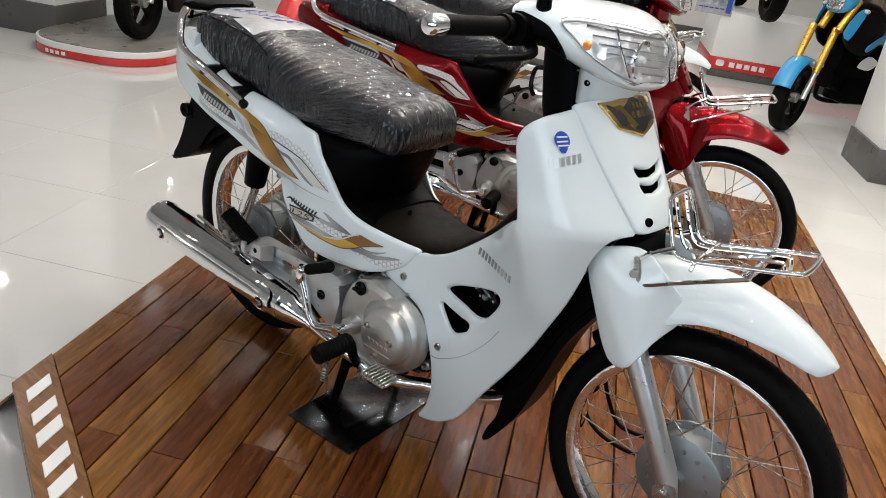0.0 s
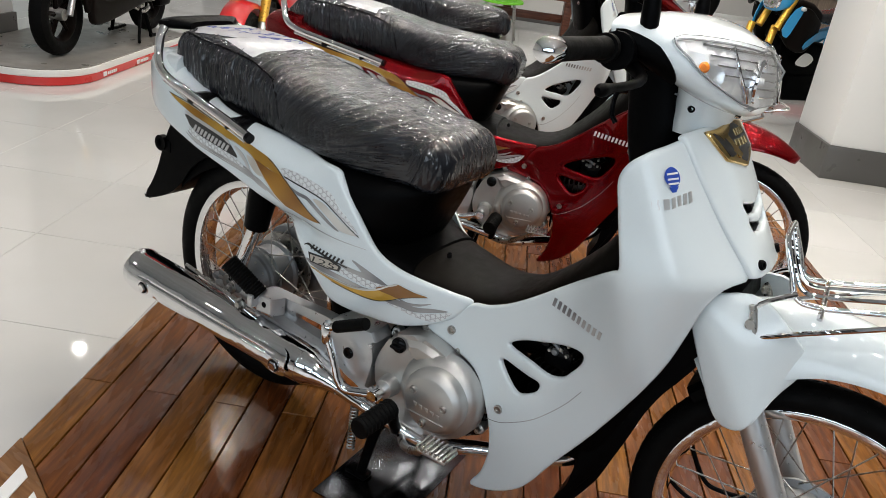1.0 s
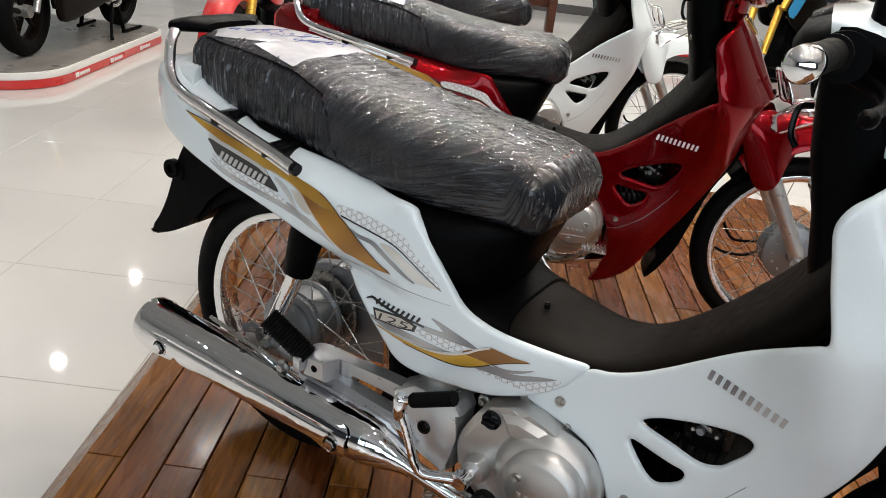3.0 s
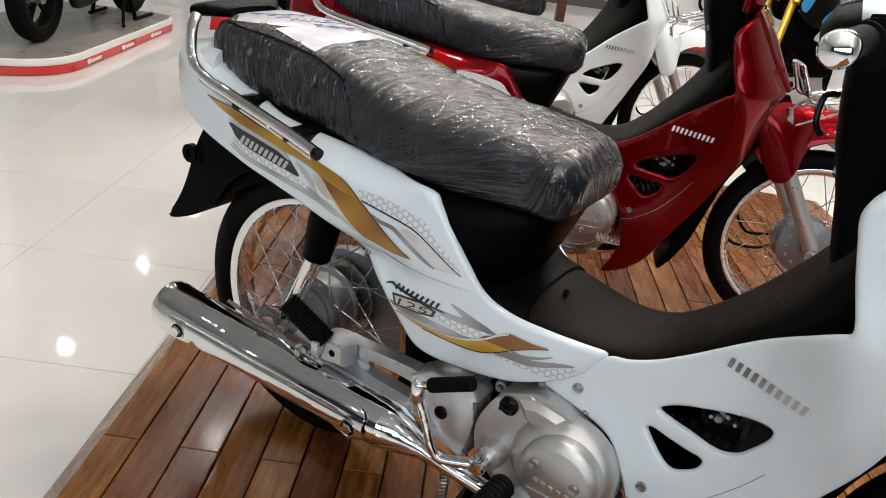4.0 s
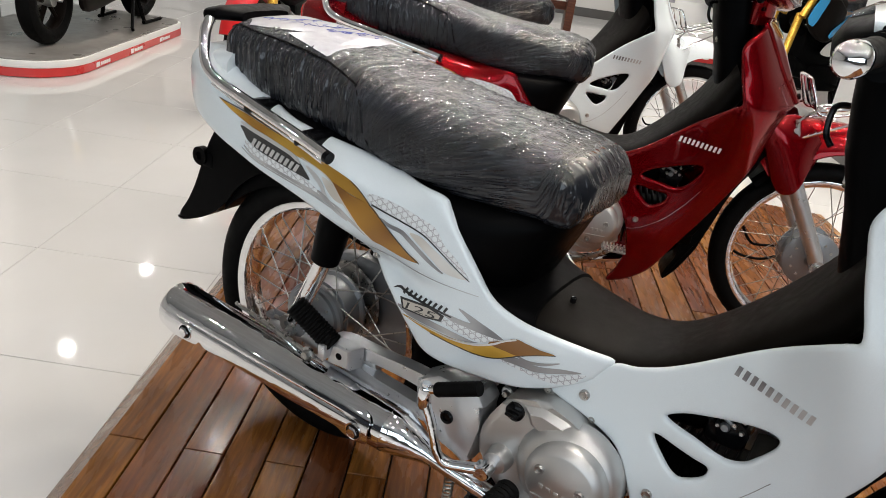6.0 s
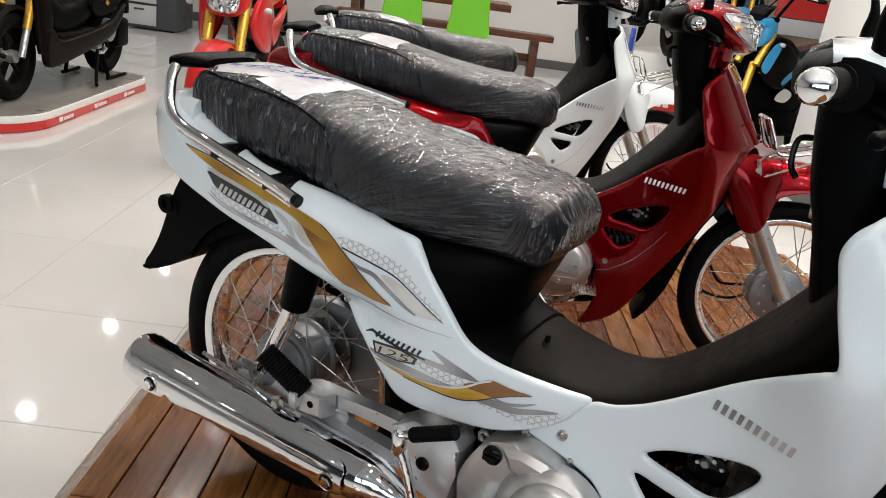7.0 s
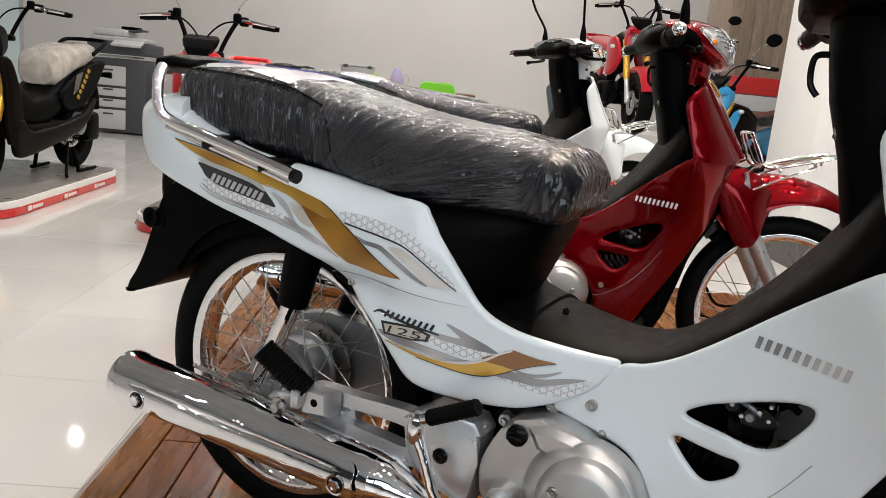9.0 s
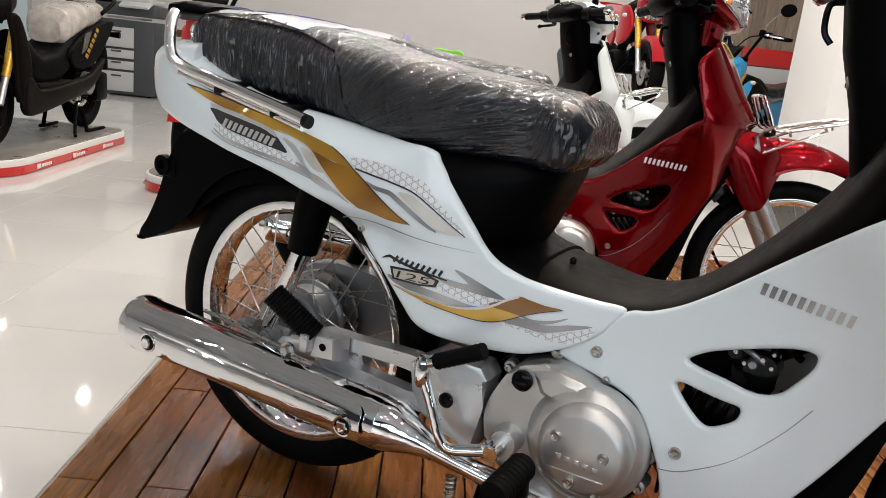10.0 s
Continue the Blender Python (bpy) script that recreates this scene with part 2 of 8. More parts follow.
WALLPAINT = mat("warm_white_wall", (0.76, 0.745, 0.71), 0.6)
ln(WALLPAINT, ramp(WALLPAINT, noise_tex(WALLPAINT, 0.8, 5), [(0.3, (0.64, 0.625, 0.595)), (0.7, (0.69, 0.675, 0.645))]), bsdf(WALLPAINT).inputs["Base Color"])
bump(WALLPAINT, noise_tex(WALLPAINT, 120, 4), 0.08, 0.002)
PILLARPAINT = mat("white_pillar_paint", (0.74, 0.74, 0.73), 0.45)
bump(PILLARPAINT, noise_tex(PILLARPAINT, 90, 4), 0.06, 0.002)
worn(PILLARPAINT, 0.36, 0.52, 3)
SKIRT = mat("dark_grey_skirting", (0.085, 0.082, 0.078), 0.35)
worn(SKIRT, 0.25, 0.42, 8)
CEILPAINT = mat("grey_ceiling_paint", (0.34, 0.34, 0.335), 0.8)
ln(CEILPAINT, ramp(CEILPAINT, noise_tex(CEILPAINT, 1.5, 4), [(0.3, (0.29, 0.29, 0.285)), (0.7, (0.37, 0.37, 0.365))]), bsdf(CEILPAINT).inputs["Base Color"])
GLAZED = mat("pale_blue_glass_panel", (0.72, 0.86, 0.88), 0.12)
worn(GLAZED, 0.08, 0.2, 3)
SHOPFRONT = mat("dark_shop_front_metal", (0.06, 0.06, 0.062), 0.45)
worn(SHOPFRONT, 0.35, 0.55, 6)
bump(CEILPAINT, noise_tex(CEILPAINT, 60, 3), 0.05, 0.002)

TILE = mat("polished_porcelain_tile", (0.68, 0.67, 0.65), 0.07, 0.0, 0.0)
_i = nd(TILE, "ShaderNodeObjectInfo")
_n = noise_tex(TILE, 2.2, 6)
_c = nd(TILE, "ShaderNodeMix", data_type="RGBA")
ln(TILE, _i.outputs["Random"], _c.inputs[0])
_c.inputs[6].default_value = (0.57, 0.565, 0.55, 1)
_c.inputs[7].default_value = (0.60, 0.595, 0.58, 1)
_d = nd(TILE, "ShaderNodeMix", data_type="RGBA", blend_type="MULTIPLY")
_d.inputs[0].default_value = 1.0
ln(TILE, _c.outputs[2], _d.inputs[6])
ln(TILE, ramp(TILE, _n, [(0.3, (0.94, 0.94, 0.93)), (0.7, (1, 1, 1))]), _d.inputs[7])
ln(TILE, _d.outputs[2], bsdf(TILE).inputs["Base Color"])
ln(TILE, span(TILE, noise_tex(TILE, 5, 6), 0.03, 0.075, 0.3, 0.75), bsdf(TILE).inputs["Roughness"])
bump(TILE, noise_tex(TILE, 3.5, 2), 0.035, 0.004)
GROUT = mat("grey_grout", (0.30, 0.295, 0.28), 0.8)
worn(GROUT, 0.7, 0.9, 20)


def wood(name, tones, rough=(0.16, 0.36), along=(1.2, 14, 14), piece=True, coat=0.10):
    m = mat(name, tones[1], 0.3, 0.0, coat, 0.10, 0.22)
    g = noise_tex(m, 4.5, 8, along, 0.62)
    col = ramp(m, g, [(0.28, tones[0]), (0.5, tones[1]), (0.72, tones[2])])
    if piece:
        info = nd(m, "ShaderNodeObjectInfo")
        hs = nd(m, "ShaderNodeHueSaturation")
        ln(m, span(m, info.outputs["Random"], 0.62, 1.35), hs.inputs["Value"])
        ln(m, span(m, info.outputs["Random"], 0.485, 0.512), hs.inputs["Hue"])
        ln(m, col, hs.inputs["Color"])
        col = hs.outputs["Color"]
    ln(m, col, bsdf(m).inputs["Base Color"])
    ln(m, span(m, noise_tex(m, 6, 5, (1, 4, 4)), rough[0], rough[1], 0.3, 0.7), bsdf(m).inputs["Roughness"])
    bump(m, g, 0.12, 0.002)
    return m


PLANK = wood("oiled_teak_planks", [(0.050, 0.0165, 0.004), (0.135, 0.047, 0.0105), (0.25, 0.094, 0.023)])
BOARD = wood("teak_edge_board", [(0.10, 0.045, 0.018), (0.19, 0.09, 0.038), (0.27, 0.14, 0.06)], piece=False)
DARKGAP = mat("dark_gap", (0.02, 0.012, 0.008), 0.8)
TABLEWOOD = wood("dark_stained_table_wood", [(0.05, 0.018, 0.010), (0.10, 0.036, 0.018), (0.16, 0.062, 0.03)], (0.25, 0.45))
PANELWOOD = wood("grey_brown_veneer", [(0.16, 0.12, 0.09), (0.23, 0.175, 0.135), (0.30, 0.235, 0.18)], (0.35, 0.5), (14, 14, 1.2))
BANDRED = mat("red_band", (0.55, 0.02, 0.018), 0.3, 0, 0.4, 0.1)
worn(BANDRED, 0.25, 0.4, 10)
BANDWHITE = mat("white_band", (0.75, 0.75, 0.73), 0.35)
worn(BANDWHITE, 0.28, 0.45, 10)
DECK = mat("grey_checker_deck", (0.23, 0.22, 0.205), 0.35, 0.3)
worn(DECK, 0.22, 0.45, 6)
ln(DECK, ramp(DECK, noise_tex(DECK, 5, 6), [(0.3, (0.17, 0.16, 0.145)), (0.7, (0.29, 0.275, 0.255))]), bsdf(DECK).inputs["Base Color"])
GREEN = mat("lime_green_plastic", (0.16, 0.55, 0.02), 0.35)
worn(GREEN, 0.28, 0.42, 12)
OFFICE_GREY = mat("light_grey_plastic", (0.52, 0.53, 0.53), 0.5)
worn(OFFICE_GREY, 0.4, 0.6, 20)
OFFICE_DARK = mat("slate_grey_plastic", (0.055, 0.06, 0.068), 0.5)
worn(OFFICE_DARK, 0.4, 0.6, 20)
POSTER = mat("printed_poster", (0.3, 0.32, 0.35), 0.4)
ln(POSTER, ramp(POSTER, noise_tex(POSTER, 7, 3), [(0.3, (0.05, 0.06, 0.08)), (0.5, (0.3, 0.33, 0.38)), (0.7, (0.75, 0.76, 0.78))]), bsdf(POSTER).inputs["Base Color"])
LAMPGLOW = mat("lamp_diffuser", (1, 1, 1), 0.5)
bsdf(LAMPGLOW).inputs["Emission Color"].default_value = (1, 0.982, 0.96, 1)
bsdf(LAMPGLOW).inputs["Emission Strength"].default_value = 212.0
WARMGLOW = mat("warm_lamp_diffuser", (1, 1, 1), 0.5)
bsdf(WARMGLOW).inputs["Emission Color"].default_value = (1, 0.86, 0.66, 1)
bsdf(WARMGLOW).inputs["Emission Strength"].default_value = 500.0


# ---- mesh tools ----
def finish(bm, sharp=38):
    bmesh.ops.recalc_face_normals(bm, faces=bm.faces)
    me = bpy.data.meshes.new("mesh")
    bm.to_mesh(me)
    bm.free()
    me.polygons.foreach_set("use_smooth", [True] * len(me.polygons))
    me.set_sharp_from_angle(angle=radians(sharp))
    return me


def part(name, bm, material, parent, label="", sharp=38):
    if material in (WHITE, RED, ORANGE_RED, BLUE):
        sharp = max(sharp, 70)
    me = finish(bm, sharp)
    me.materials.append(material)
    ob = new(name, me)
    ob.parent = parent
    if label:
        tagged(ob, label)
    return ob


def piece(name, me, m, parent):
    ob = new(name, me)
    ob.parent = parent
    ob.matrix_basis = m
    return ob


def thing(name, label, category, m=None, group="", kind=""):
    ob = new(name)
    ob.empty_display_size = 0.05
    if m is not None:
        ob.matrix_basis = m
    return tagged(ob, label, category, group, kind)


def solid(name, bm, material, label, category, kind="", group=""):
    """A thing that is one mesh."""
    me = finish(bm)
    me.materials.append(material)
    return tagged(new(name, me), label, category, group, kind)


def moved(bm, m):
    bmesh.ops.transform(bm, matrix=m, verts=bm.verts)
    return bm


def flipped(bm):
    c = bm.copy()
    for v in c.verts:
        v.co.y = -v.co.y
    bmesh.ops.reverse_faces(c, faces=c.faces)
    return c


def joined(*bms):
    out = bmesh.new()
    for b in bms:
        me = bpy.data.meshes.new("tmp")
        b.to_mesh(me)
        out.from_mesh(me)
        b.free()
        bpy.data.meshes.remove(me)
    return out


def curve_through(pts, n=6, closed=True):
    """Catmull-Rom through points of any dimension."""
    p = np.array(pts, float)
    k = len(p)
    out = []
    for i in range(k if closed else k - 1):
        if closed:
            a, b, c, d = p[(i - 1) % k], p[i], p[(i + 1) % k], p[(i + 2) % k]
        else:
            a, b, c, d = p[max(i - 1, 0)], p[i], p[i + 1], p[min(i + 2, k - 1)]
        for j in range(n):
            t = j / n
            out.append(0.5 * (2 * b + (c - a) * t + (2 * a - 5 * b + 4 * c - d) * t * t + (3 * b - 3 * c + d - a) * t ** 3))
    if not closed:
        out.append(p[-1])
    return np.array(out)


def inside(pts, poly):
    x, y = pts[:, 0][:, None], pts[:, 1][:, None]
    a, b = poly, np.roll(poly, -1, 0)
    cond = (a[:, 1] > y) != (b[:, 1] > y)
    dy = b[:, 1] - a[:, 1]
    xs = (b[:, 0] - a[:, 0]) * (y - a[:, 1]) / np.where(dy == 0, 1e-12, dy) + a[:, 0]
    return ((cond & (x < xs)).sum(1) % 2) == 1


def edge_distance(pts, polys):
    best = np.full(len(pts), 1e9)
    for poly in polys:
        a, b = poly, np.roll(poly, -1, 0)
        ab = b - a
        L = (ab ** 2).sum(1) + 1e-18
        t = np.clip(((pts[:, None, :] - a) * ab).sum(2) / L, 0, 1)
        d = np.linalg.norm(pts[:, None, :] - (a + t[..., None] * ab), axis=2).min(1)
        best = np.minimum(best, d)
    return best


from mathutils.geometry import delaunay_2d_cdt


def sheet(outline, fun, out, holes=(), thick=0.003, step=0.02, roll=0.0, n=6, lift=0.0, corner=False, flat=None):
    """A curved panel over a flat outline: fun(u, v) gives the place, out its outward side; its rim rolls in over `roll`."""
    poly = np.array(outline, float) if corner else curve_through(outline, n)
    rims = [poly] + [curve_through(h, 5) for h in holes]
    if roll:
        close = []
        for r in rims:
            q = []
            for a, c in zip(r, np.roll(r, -1, 0)):
                k = max(1, int(math.ceil(np.linalg.norm(c - a) / (0.75 * step))))
                q += [a + (c - a) * i / k for i in range(k)]
            close.append(np.array(q))
        rims, poly = close, close[0]
    lo, hi = poly.min(0), poly.max(0)
    gx = np.arange(lo[0] + step / 2, hi[0], step)
    gy = np.arange(lo[1] + step / 2, hi[1], step)
    grid = np.array([(x + (0.5 * step if j % 2 else 0), y) for j, y in enumerate(gy) for x in gx]) if len(gx) and len(gy) else np.zeros((0, 2))

    def keep(q, margin):
        if not len(q):
            return q
        ok = inside(q, poly)
        for h in rims[1:]:
            ok &= ~inside(q, h)
        q = q[ok]
        return q[edge_distance(q, rims) > margin] if len(q) else q

    inner = [keep(grid, max(roll, step * 0.45))]
    if roll:
        for r in rims:
            t = np.roll(r, -1, 0) - np.roll(r, 1, 0)
            t /= np.linalg.norm(t, axis=1)[:, None] + 1e-12
            nn = np.c_[-t[:, 1], t[:, 0]]
            for k in (0.22, 0.6, 1.0):
                for s in (1, -1):
                    inner.append(keep(r + s * k * roll * nn, 0.19 * roll * (1 if k < 0.5 else k / 0.3)))
    pts, edges = [], []
    for r in rims:
        b0 = len(pts)
        pts += [tuple(q) for q in r]
        edges += [(b0 + i, b0 + (i + 1) % len(r)) for i in range(len(r))]
    for q in inner:
        pts += [tuple(a) for a in q]
    vs, _, fs, _, _, _ = delaunay_2d_cdt([Vector(q) for q in pts], edges, [], 0, 1e-5)
    P = np.array([tuple(v) for v in vs])
    F = np.array([tuple(t) for t in fs if len(t) == 3])
    cen = P[F].mean(1)
    ok = inside(cen, poly)
    for h in rims[1:]:
        ok &= ~inside(cen, h)
    F = F[ok]
    d = edge_distance(P, rims)
    bm = bmesh.new()
    front, back = [], []
    o = Vector(out)
    e = 1e-4
    for (u, v), dist in zip(P, d):
        c = Vector(fun(u, v))
        nv = (Vector(fun(u + e, v)) - c).cross(Vector(fun(u, v + e)) - c)
        if nv.length < 1e-14:
            nv = o.copy()
        nv.normalize()
        if nv.dot(o) < 0:
            nv = -nv
        sink = 0.0
        if roll and dist < roll:
            s = 1 - dist / roll
            sink = roll * 0.8 * (1 - math.sqrt(max(0.0, 1 - s * s))) * (flat(u, v) if flat else 1.0)
        c = c + nv * (lift - sink)
        front.append(bm.verts.new(c))
        back.append(bm.verts.new(c - nv * thick))
    count = {}
    for t in F:
        for i in range(3):
            k = tuple(sorted((t[i], t[(i + 1) % 3])))
            count[k] = count.get(k, 0) + 1
    for a, b, c in F:
        bm.faces.new((front[a], front[b], front[c]))
        bm.faces.new((back[c], back[b], back[a]))
    for (a, b), k in count.items():
        if k == 1:
            bm.faces.new((front[a], back[a], back[b], front[b]))
    bmesh.ops.delete(bm, geom=[v for v in bm.verts if not v.link_faces], context="VERTS")
    return bm


def loft(rings, cap=True, closed=True):
    bm = bmesh.new()
    vs = [[bm.verts.new(tuple(p)) for p in r] for r in rings]
    k = len(vs[0])
    for a, b in zip(vs, vs[1:]):
        for i in range(k if closed else k - 1):
            j = (i + 1) % k
            bm.faces.new((a[i], a[j], b[j], b[i]))
    if cap and closed:
        bm.faces.new(vs[0][::-1])
        bm.faces.new(vs[-1])
    return bm


def tube(path, r, segs=10, n=5, closed=False, smooth=True):
    """A round bar along a path; r a number or one per given point."""
    pts = [tuple(p) for p in path]
    rr = [r] * len(pts) if isinstance(r, (int, float)) else list(r)
    q = np.array([(*p, a) for p, a in zip(pts, rr)])
    q = curve_through(q, n, closed) if smooth and len(pts) > 2 else q
    p = [Vector(a[:3]) for a in q]
    m = len(p)
    rings = []
    t0 = (p[1] - p[0]).normalized()
    side = t0.orthogonal().normalized()
    prev = t0
    for i in range(m):
        if closed:
            t = (p[(i + 1) % m] - p[i - 1]).normalized()
        else:
            t = (p[min(i + 1, m - 1)] - p[max(i - 1, 0)]).normalized()
        side = prev.rotation_difference(t) @ side
        side = (side - t * side.dot(t)).normalized()
        prev = t
        up = t.cross(side)
        rings.append([p[i] + (side * math.cos(a) + up * math.sin(a)) * q[i][3] for a in np.linspace(0, 2 * math.pi, segs, False)])
    if closed:
        rings.append(rings[0])
        bm = loft(rings, cap=False)
        bmesh.ops.remove_doubles(bm, verts=bm.verts, dist=1e-6)
        return bm
    return loft(rings)


def lathe(profile, centre=(0, 0, 0), axis="Y", segs=48, closed=False):
    """profile: (radius, along) points turned about an axis."""
    c = Vector(centre)
    rings = []
    for a in np.linspace(0, 2 * math.pi, segs, False):
        ca, sa = math.cos(a), math.sin(a)
        ring = []
        for r, h in profile:
            q = {"Y": (r * ca, h, r * sa), "Z": (r * ca, r * sa, h), "X": (h, r * ca, r * sa)}[axis]
            ring.append(c + Vector(q))
        rings.append(ring)
    rings.append(rings[0])
    bm = loft(rings, cap=False, closed=closed)
    bmesh.ops.remove_doubles(bm, verts=bm.verts, dist=1e-6)
    return bm


def box(size, at=(0, 0, 0), bevel=0.0, seg=2):
    bm = bmesh.new()
    bmesh.ops.create_cube(bm, size=1)
    bmesh.ops.scale(bm, vec=size, verts=bm.verts)
    bmesh.ops.translate(bm, vec=at, verts=bm.verts)
    if bevel:
        bmesh.ops.bevel(bm, geom=bm.edges[:], offset=bevel, segments=seg, affect="EDGES", profile=0.5)
    return bm


def prism(outline, a, b, bevel=0.0, plane="XZ", smooth_n=0, seg=2):
    """A flat outline given depth from a to b across its plane."""
    q = curve_through(outline, smooth_n) if smooth_n else np.array(outline, float)
    bm = bmesh.new()

    def at(p, h):
        return (p[0], h, p[1]) if plane == "XZ" else (p[0], p[1], h)

    lo = [bm.verts.new(at(p, a)) for p in q]
    hi = [bm.verts.new(at(p, b)) for p in q]
    k = len(q)
    for i in range(k):
        bm.faces.new((lo[i], lo[(i + 1) % k], hi[(i + 1) % k], hi[i]))
    f1 = bm.faces.new(lo[::-1])
    f2 = bm.faces.new(hi)
    if bevel:
        bmesh.ops.bevel(bm, geom=list({*f1.edges, *f2.edges}), offset=bevel, segments=seg, affect="EDGES", profile=0.5)
    return bm


def table(xs, ys):
    """A smooth function through (xs, ys)."""
    xs, ys = np.array(xs, float), np.array(ys, float)
    m = np.gradient(ys, xs)

    def f(x):
        x = min(max(x, xs[0]), xs[-1])
        i = min(max(int(np.searchsorted(xs, x)) - 1, 0), len(xs) - 2)
        h = xs[i + 1] - xs[i]
        t = (x - xs[i]) / h
        return float((2 * t ** 3 - 3 * t * t + 1) * ys[i] + (t ** 3 - 2 * t * t + t) * h * m[i] + (3 * t * t - 2 * t ** 3) * ys[i + 1] + (t ** 3 - t * t) * h * m[i + 1])

    return f


# ---- the room ----
ROOM_V = (-7.5, 8.5)
ROOM_U = (-6.0, 9.9)


def slab(name, v0, v1, u0, u1, z0, z1, material, label, category, bevel=0.0):
    bm = box((v1 - v0, u1 - u0, z1 - z0), ((v0 + v1) / 2, (u0 + u1) / 2, (z0 + z1) / 2), bevel)
    moved(bm, Matrix.Rotation(radians(GRID_TURN), 4, "Z"))
    return solid(name, bm, material, label, category, "structure")


floor = slab("floor", ROOM_V[0], ROOM_V[1], ROOM_U[0], ROOM_U[1], FLOOR - 0.12, FLOOR - 0.0015, GROUT, "polished pale porcelain tile showroom floor", "floor")
slab("ceiling", ROOM_V[0], ROOM_V[1], ROOM_U[0], ROOM_U[1], CEIL, CEIL + 0.1, CEILPAINT, "grey painted showroom ceiling with downlights", "ceiling")
slab("wall_north", ROOM_V[0] - 0.15, ROOM_V[1] + 0.15, ROOM_U[1], ROOM_U[1] + 0.15, FLOOR, CEIL, WALLPAINT, "warm white painted plaster back wall", "wall")
slab("wall_west", ROOM_V[0] - 0.15, ROOM_V[0], ROOM_U[0], ROOM_U[1], FLOOR, CEIL, WALLPAINT, "warm white painted plaster side wall", "wall")
slab("wall_east", ROOM_V[1], ROOM_V[1] + 0.15, ROOM_U[0], ROOM_U[1], FLOOR, CEIL, WALLPAINT, "warm white painted plaster side wall", "wall")
slab("baseboard", ROOM_V[0] + 0.0, ROOM_V[1], ROOM_U[1] - 0.018, ROOM_U[1] - 0.002, FLOOR, FLOOR + 0.12, SKIRT, "dark grey stone skirting along the wall", "baseboard")
slab("glazed_panel", ROOM_V[0], -5.30, ROOM_U[1] - 0.05, ROOM_U[1] - 0.004, FLOOR + 0.12, CEIL - 0.004, GLAZED, "pale blue glazed panel on the back wall", "panel")
slab("panel_trim", -5.296, -5.262, ROOM_U[1] - 0.06, ROOM_U[1] - 0.004, FLOOR + 0.12, CEIL - 0.004, OFFICE_GREY, "slim grey edge trim of the glazed panel", "trim")
# behind the camera, unseen: a low sill, piers and a header, added to darken chrome reflections, leave wide openings
slab("wall_south", ROOM_V[0] - 0.15, ROOM_V[1] + 0.15, ROOM_U[0] - 0.15, ROOM_U[0], 2.85, CEIL, SHOPFRONT, "unseen dark header added above the shop front", "wall")
slab("wall_south_sill", ROOM_V[0] - 0.15, ROOM_V[1] + 0.15, ROOM_U[0] - 0.15, ROOM_U[0], FLOOR, 0.75, SHOPFRONT, "unseen dark low wall added for reflections in the chrome", "wall")
for pv in (-7.4, -4.6, -2.3, 0.0, 2.3, 4.6, 8.4):
    w = 0.2 if abs(pv) > 4 else 0.07
    slab("wall_south_pier", pv - w, pv + w, ROOM_U[0] - 0.15, ROOM_U[0] + (0.0 if w > 0.1 else 0.35), 0.75, 2.85, SHOPFRONT, "unseen dark pier added for reflections in the chrome", "wall")

# floor tiles, 0.6 m; the nearest are pieces, the far ones one sheet
TS = 0.6
T0V, T0U = -1.105 + 0.3, 0.858 + 0.3


def tile_bm(at=None, bm=None):
    bm = bm or bmesh.new()
    h, c, d = TS / 2 - 0.0011, 0.0009, 0.008
    ax, ay, az = at or (0, 0, 0)
    lo = [bm.verts.new((ax + sx * h, ay + sy * h, az - d)) for sx, sy in ((-1, -1), (1, -1), (1, 1), (-1, 1))]
    mi = [bm.verts.new((ax + sx * h, ay + sy * h, az - c)) for sx, sy in ((-1, -1), (1, -1), (1, 1), (-1, 1))]
    hi = [bm.verts.new((ax + sx * (h - c), ay + sy * (h - c), az)) for sx, sy in ((-1, -1), (1, -1), (1, 1), (-1, 1))]
    for a, b in ((lo, mi), (mi, hi)):
        for i in range(4):
            bm.faces.new((a[i], a[(i + 1) % 4], b[(i + 1) % 4], b[i]))
    bm.faces.new(hi)
    return bm


TILE_MESH = finish(tile_bm(), 20)
TILE_MESH.materials.append(TILE)
far_tiles = bmesh.new()
spots = []
for i in range(-12, 17):
    for j in range(-13, 16):
        v, u = T0V + i * TS, T0U + j * TS
        if ROOM_V[0] + 0.25 < v < ROOM_V[1] - 0.25 and ROOM_U[0] + 0.25 < u < ROOM_U[1] - 0.25:
            spots.append((math.hypot(v + 1.2, u - 2.2), v, u))
spots.sort()
FLOOR_NEAR = [(v, u) for _, v, u in spots[:290]]
for _, v, u in spots[290:]:
    tile_bm((v, u, 0), far_tiles)
moved(far_tiles, pose(0, 0, FLOOR, 0, 0, GRID_TURN))
tagged(part("far_tiles", far_tiles, TILE, floor, sharp=20), kind="stuff")


def pillar(name, v, u, w, d):
    p = plan(v, u, 0)
    t = thing(name, "white square pillar with dark grey stone base", "pillar", pose(p.x, p.y, 0, 0, 0, GRID_TURN), kind="structure")
    part("shaft", box((w, d, CEIL - FLOOR - 0.22), (0, 0, (CEIL + FLOOR + 0.22) / 2), 0.004), PILLARPAINT, t)
    part("base", box((w + 0.03, d + 0.03, 0.22), (0, 0, FLOOR + 0.11), 0.003), SKIRT, t, "dark grey stone base")
    return t


# corners nearest the camera are known: west pillar and east pillar
pillar("pillar_west", -3.0 - 0.30, 3.26 + 0.29, 0.6, 0.58)
pillar("pillar_east", 2.68 + 0.32, 3.45 + 0.31, 0.62, 0.62)

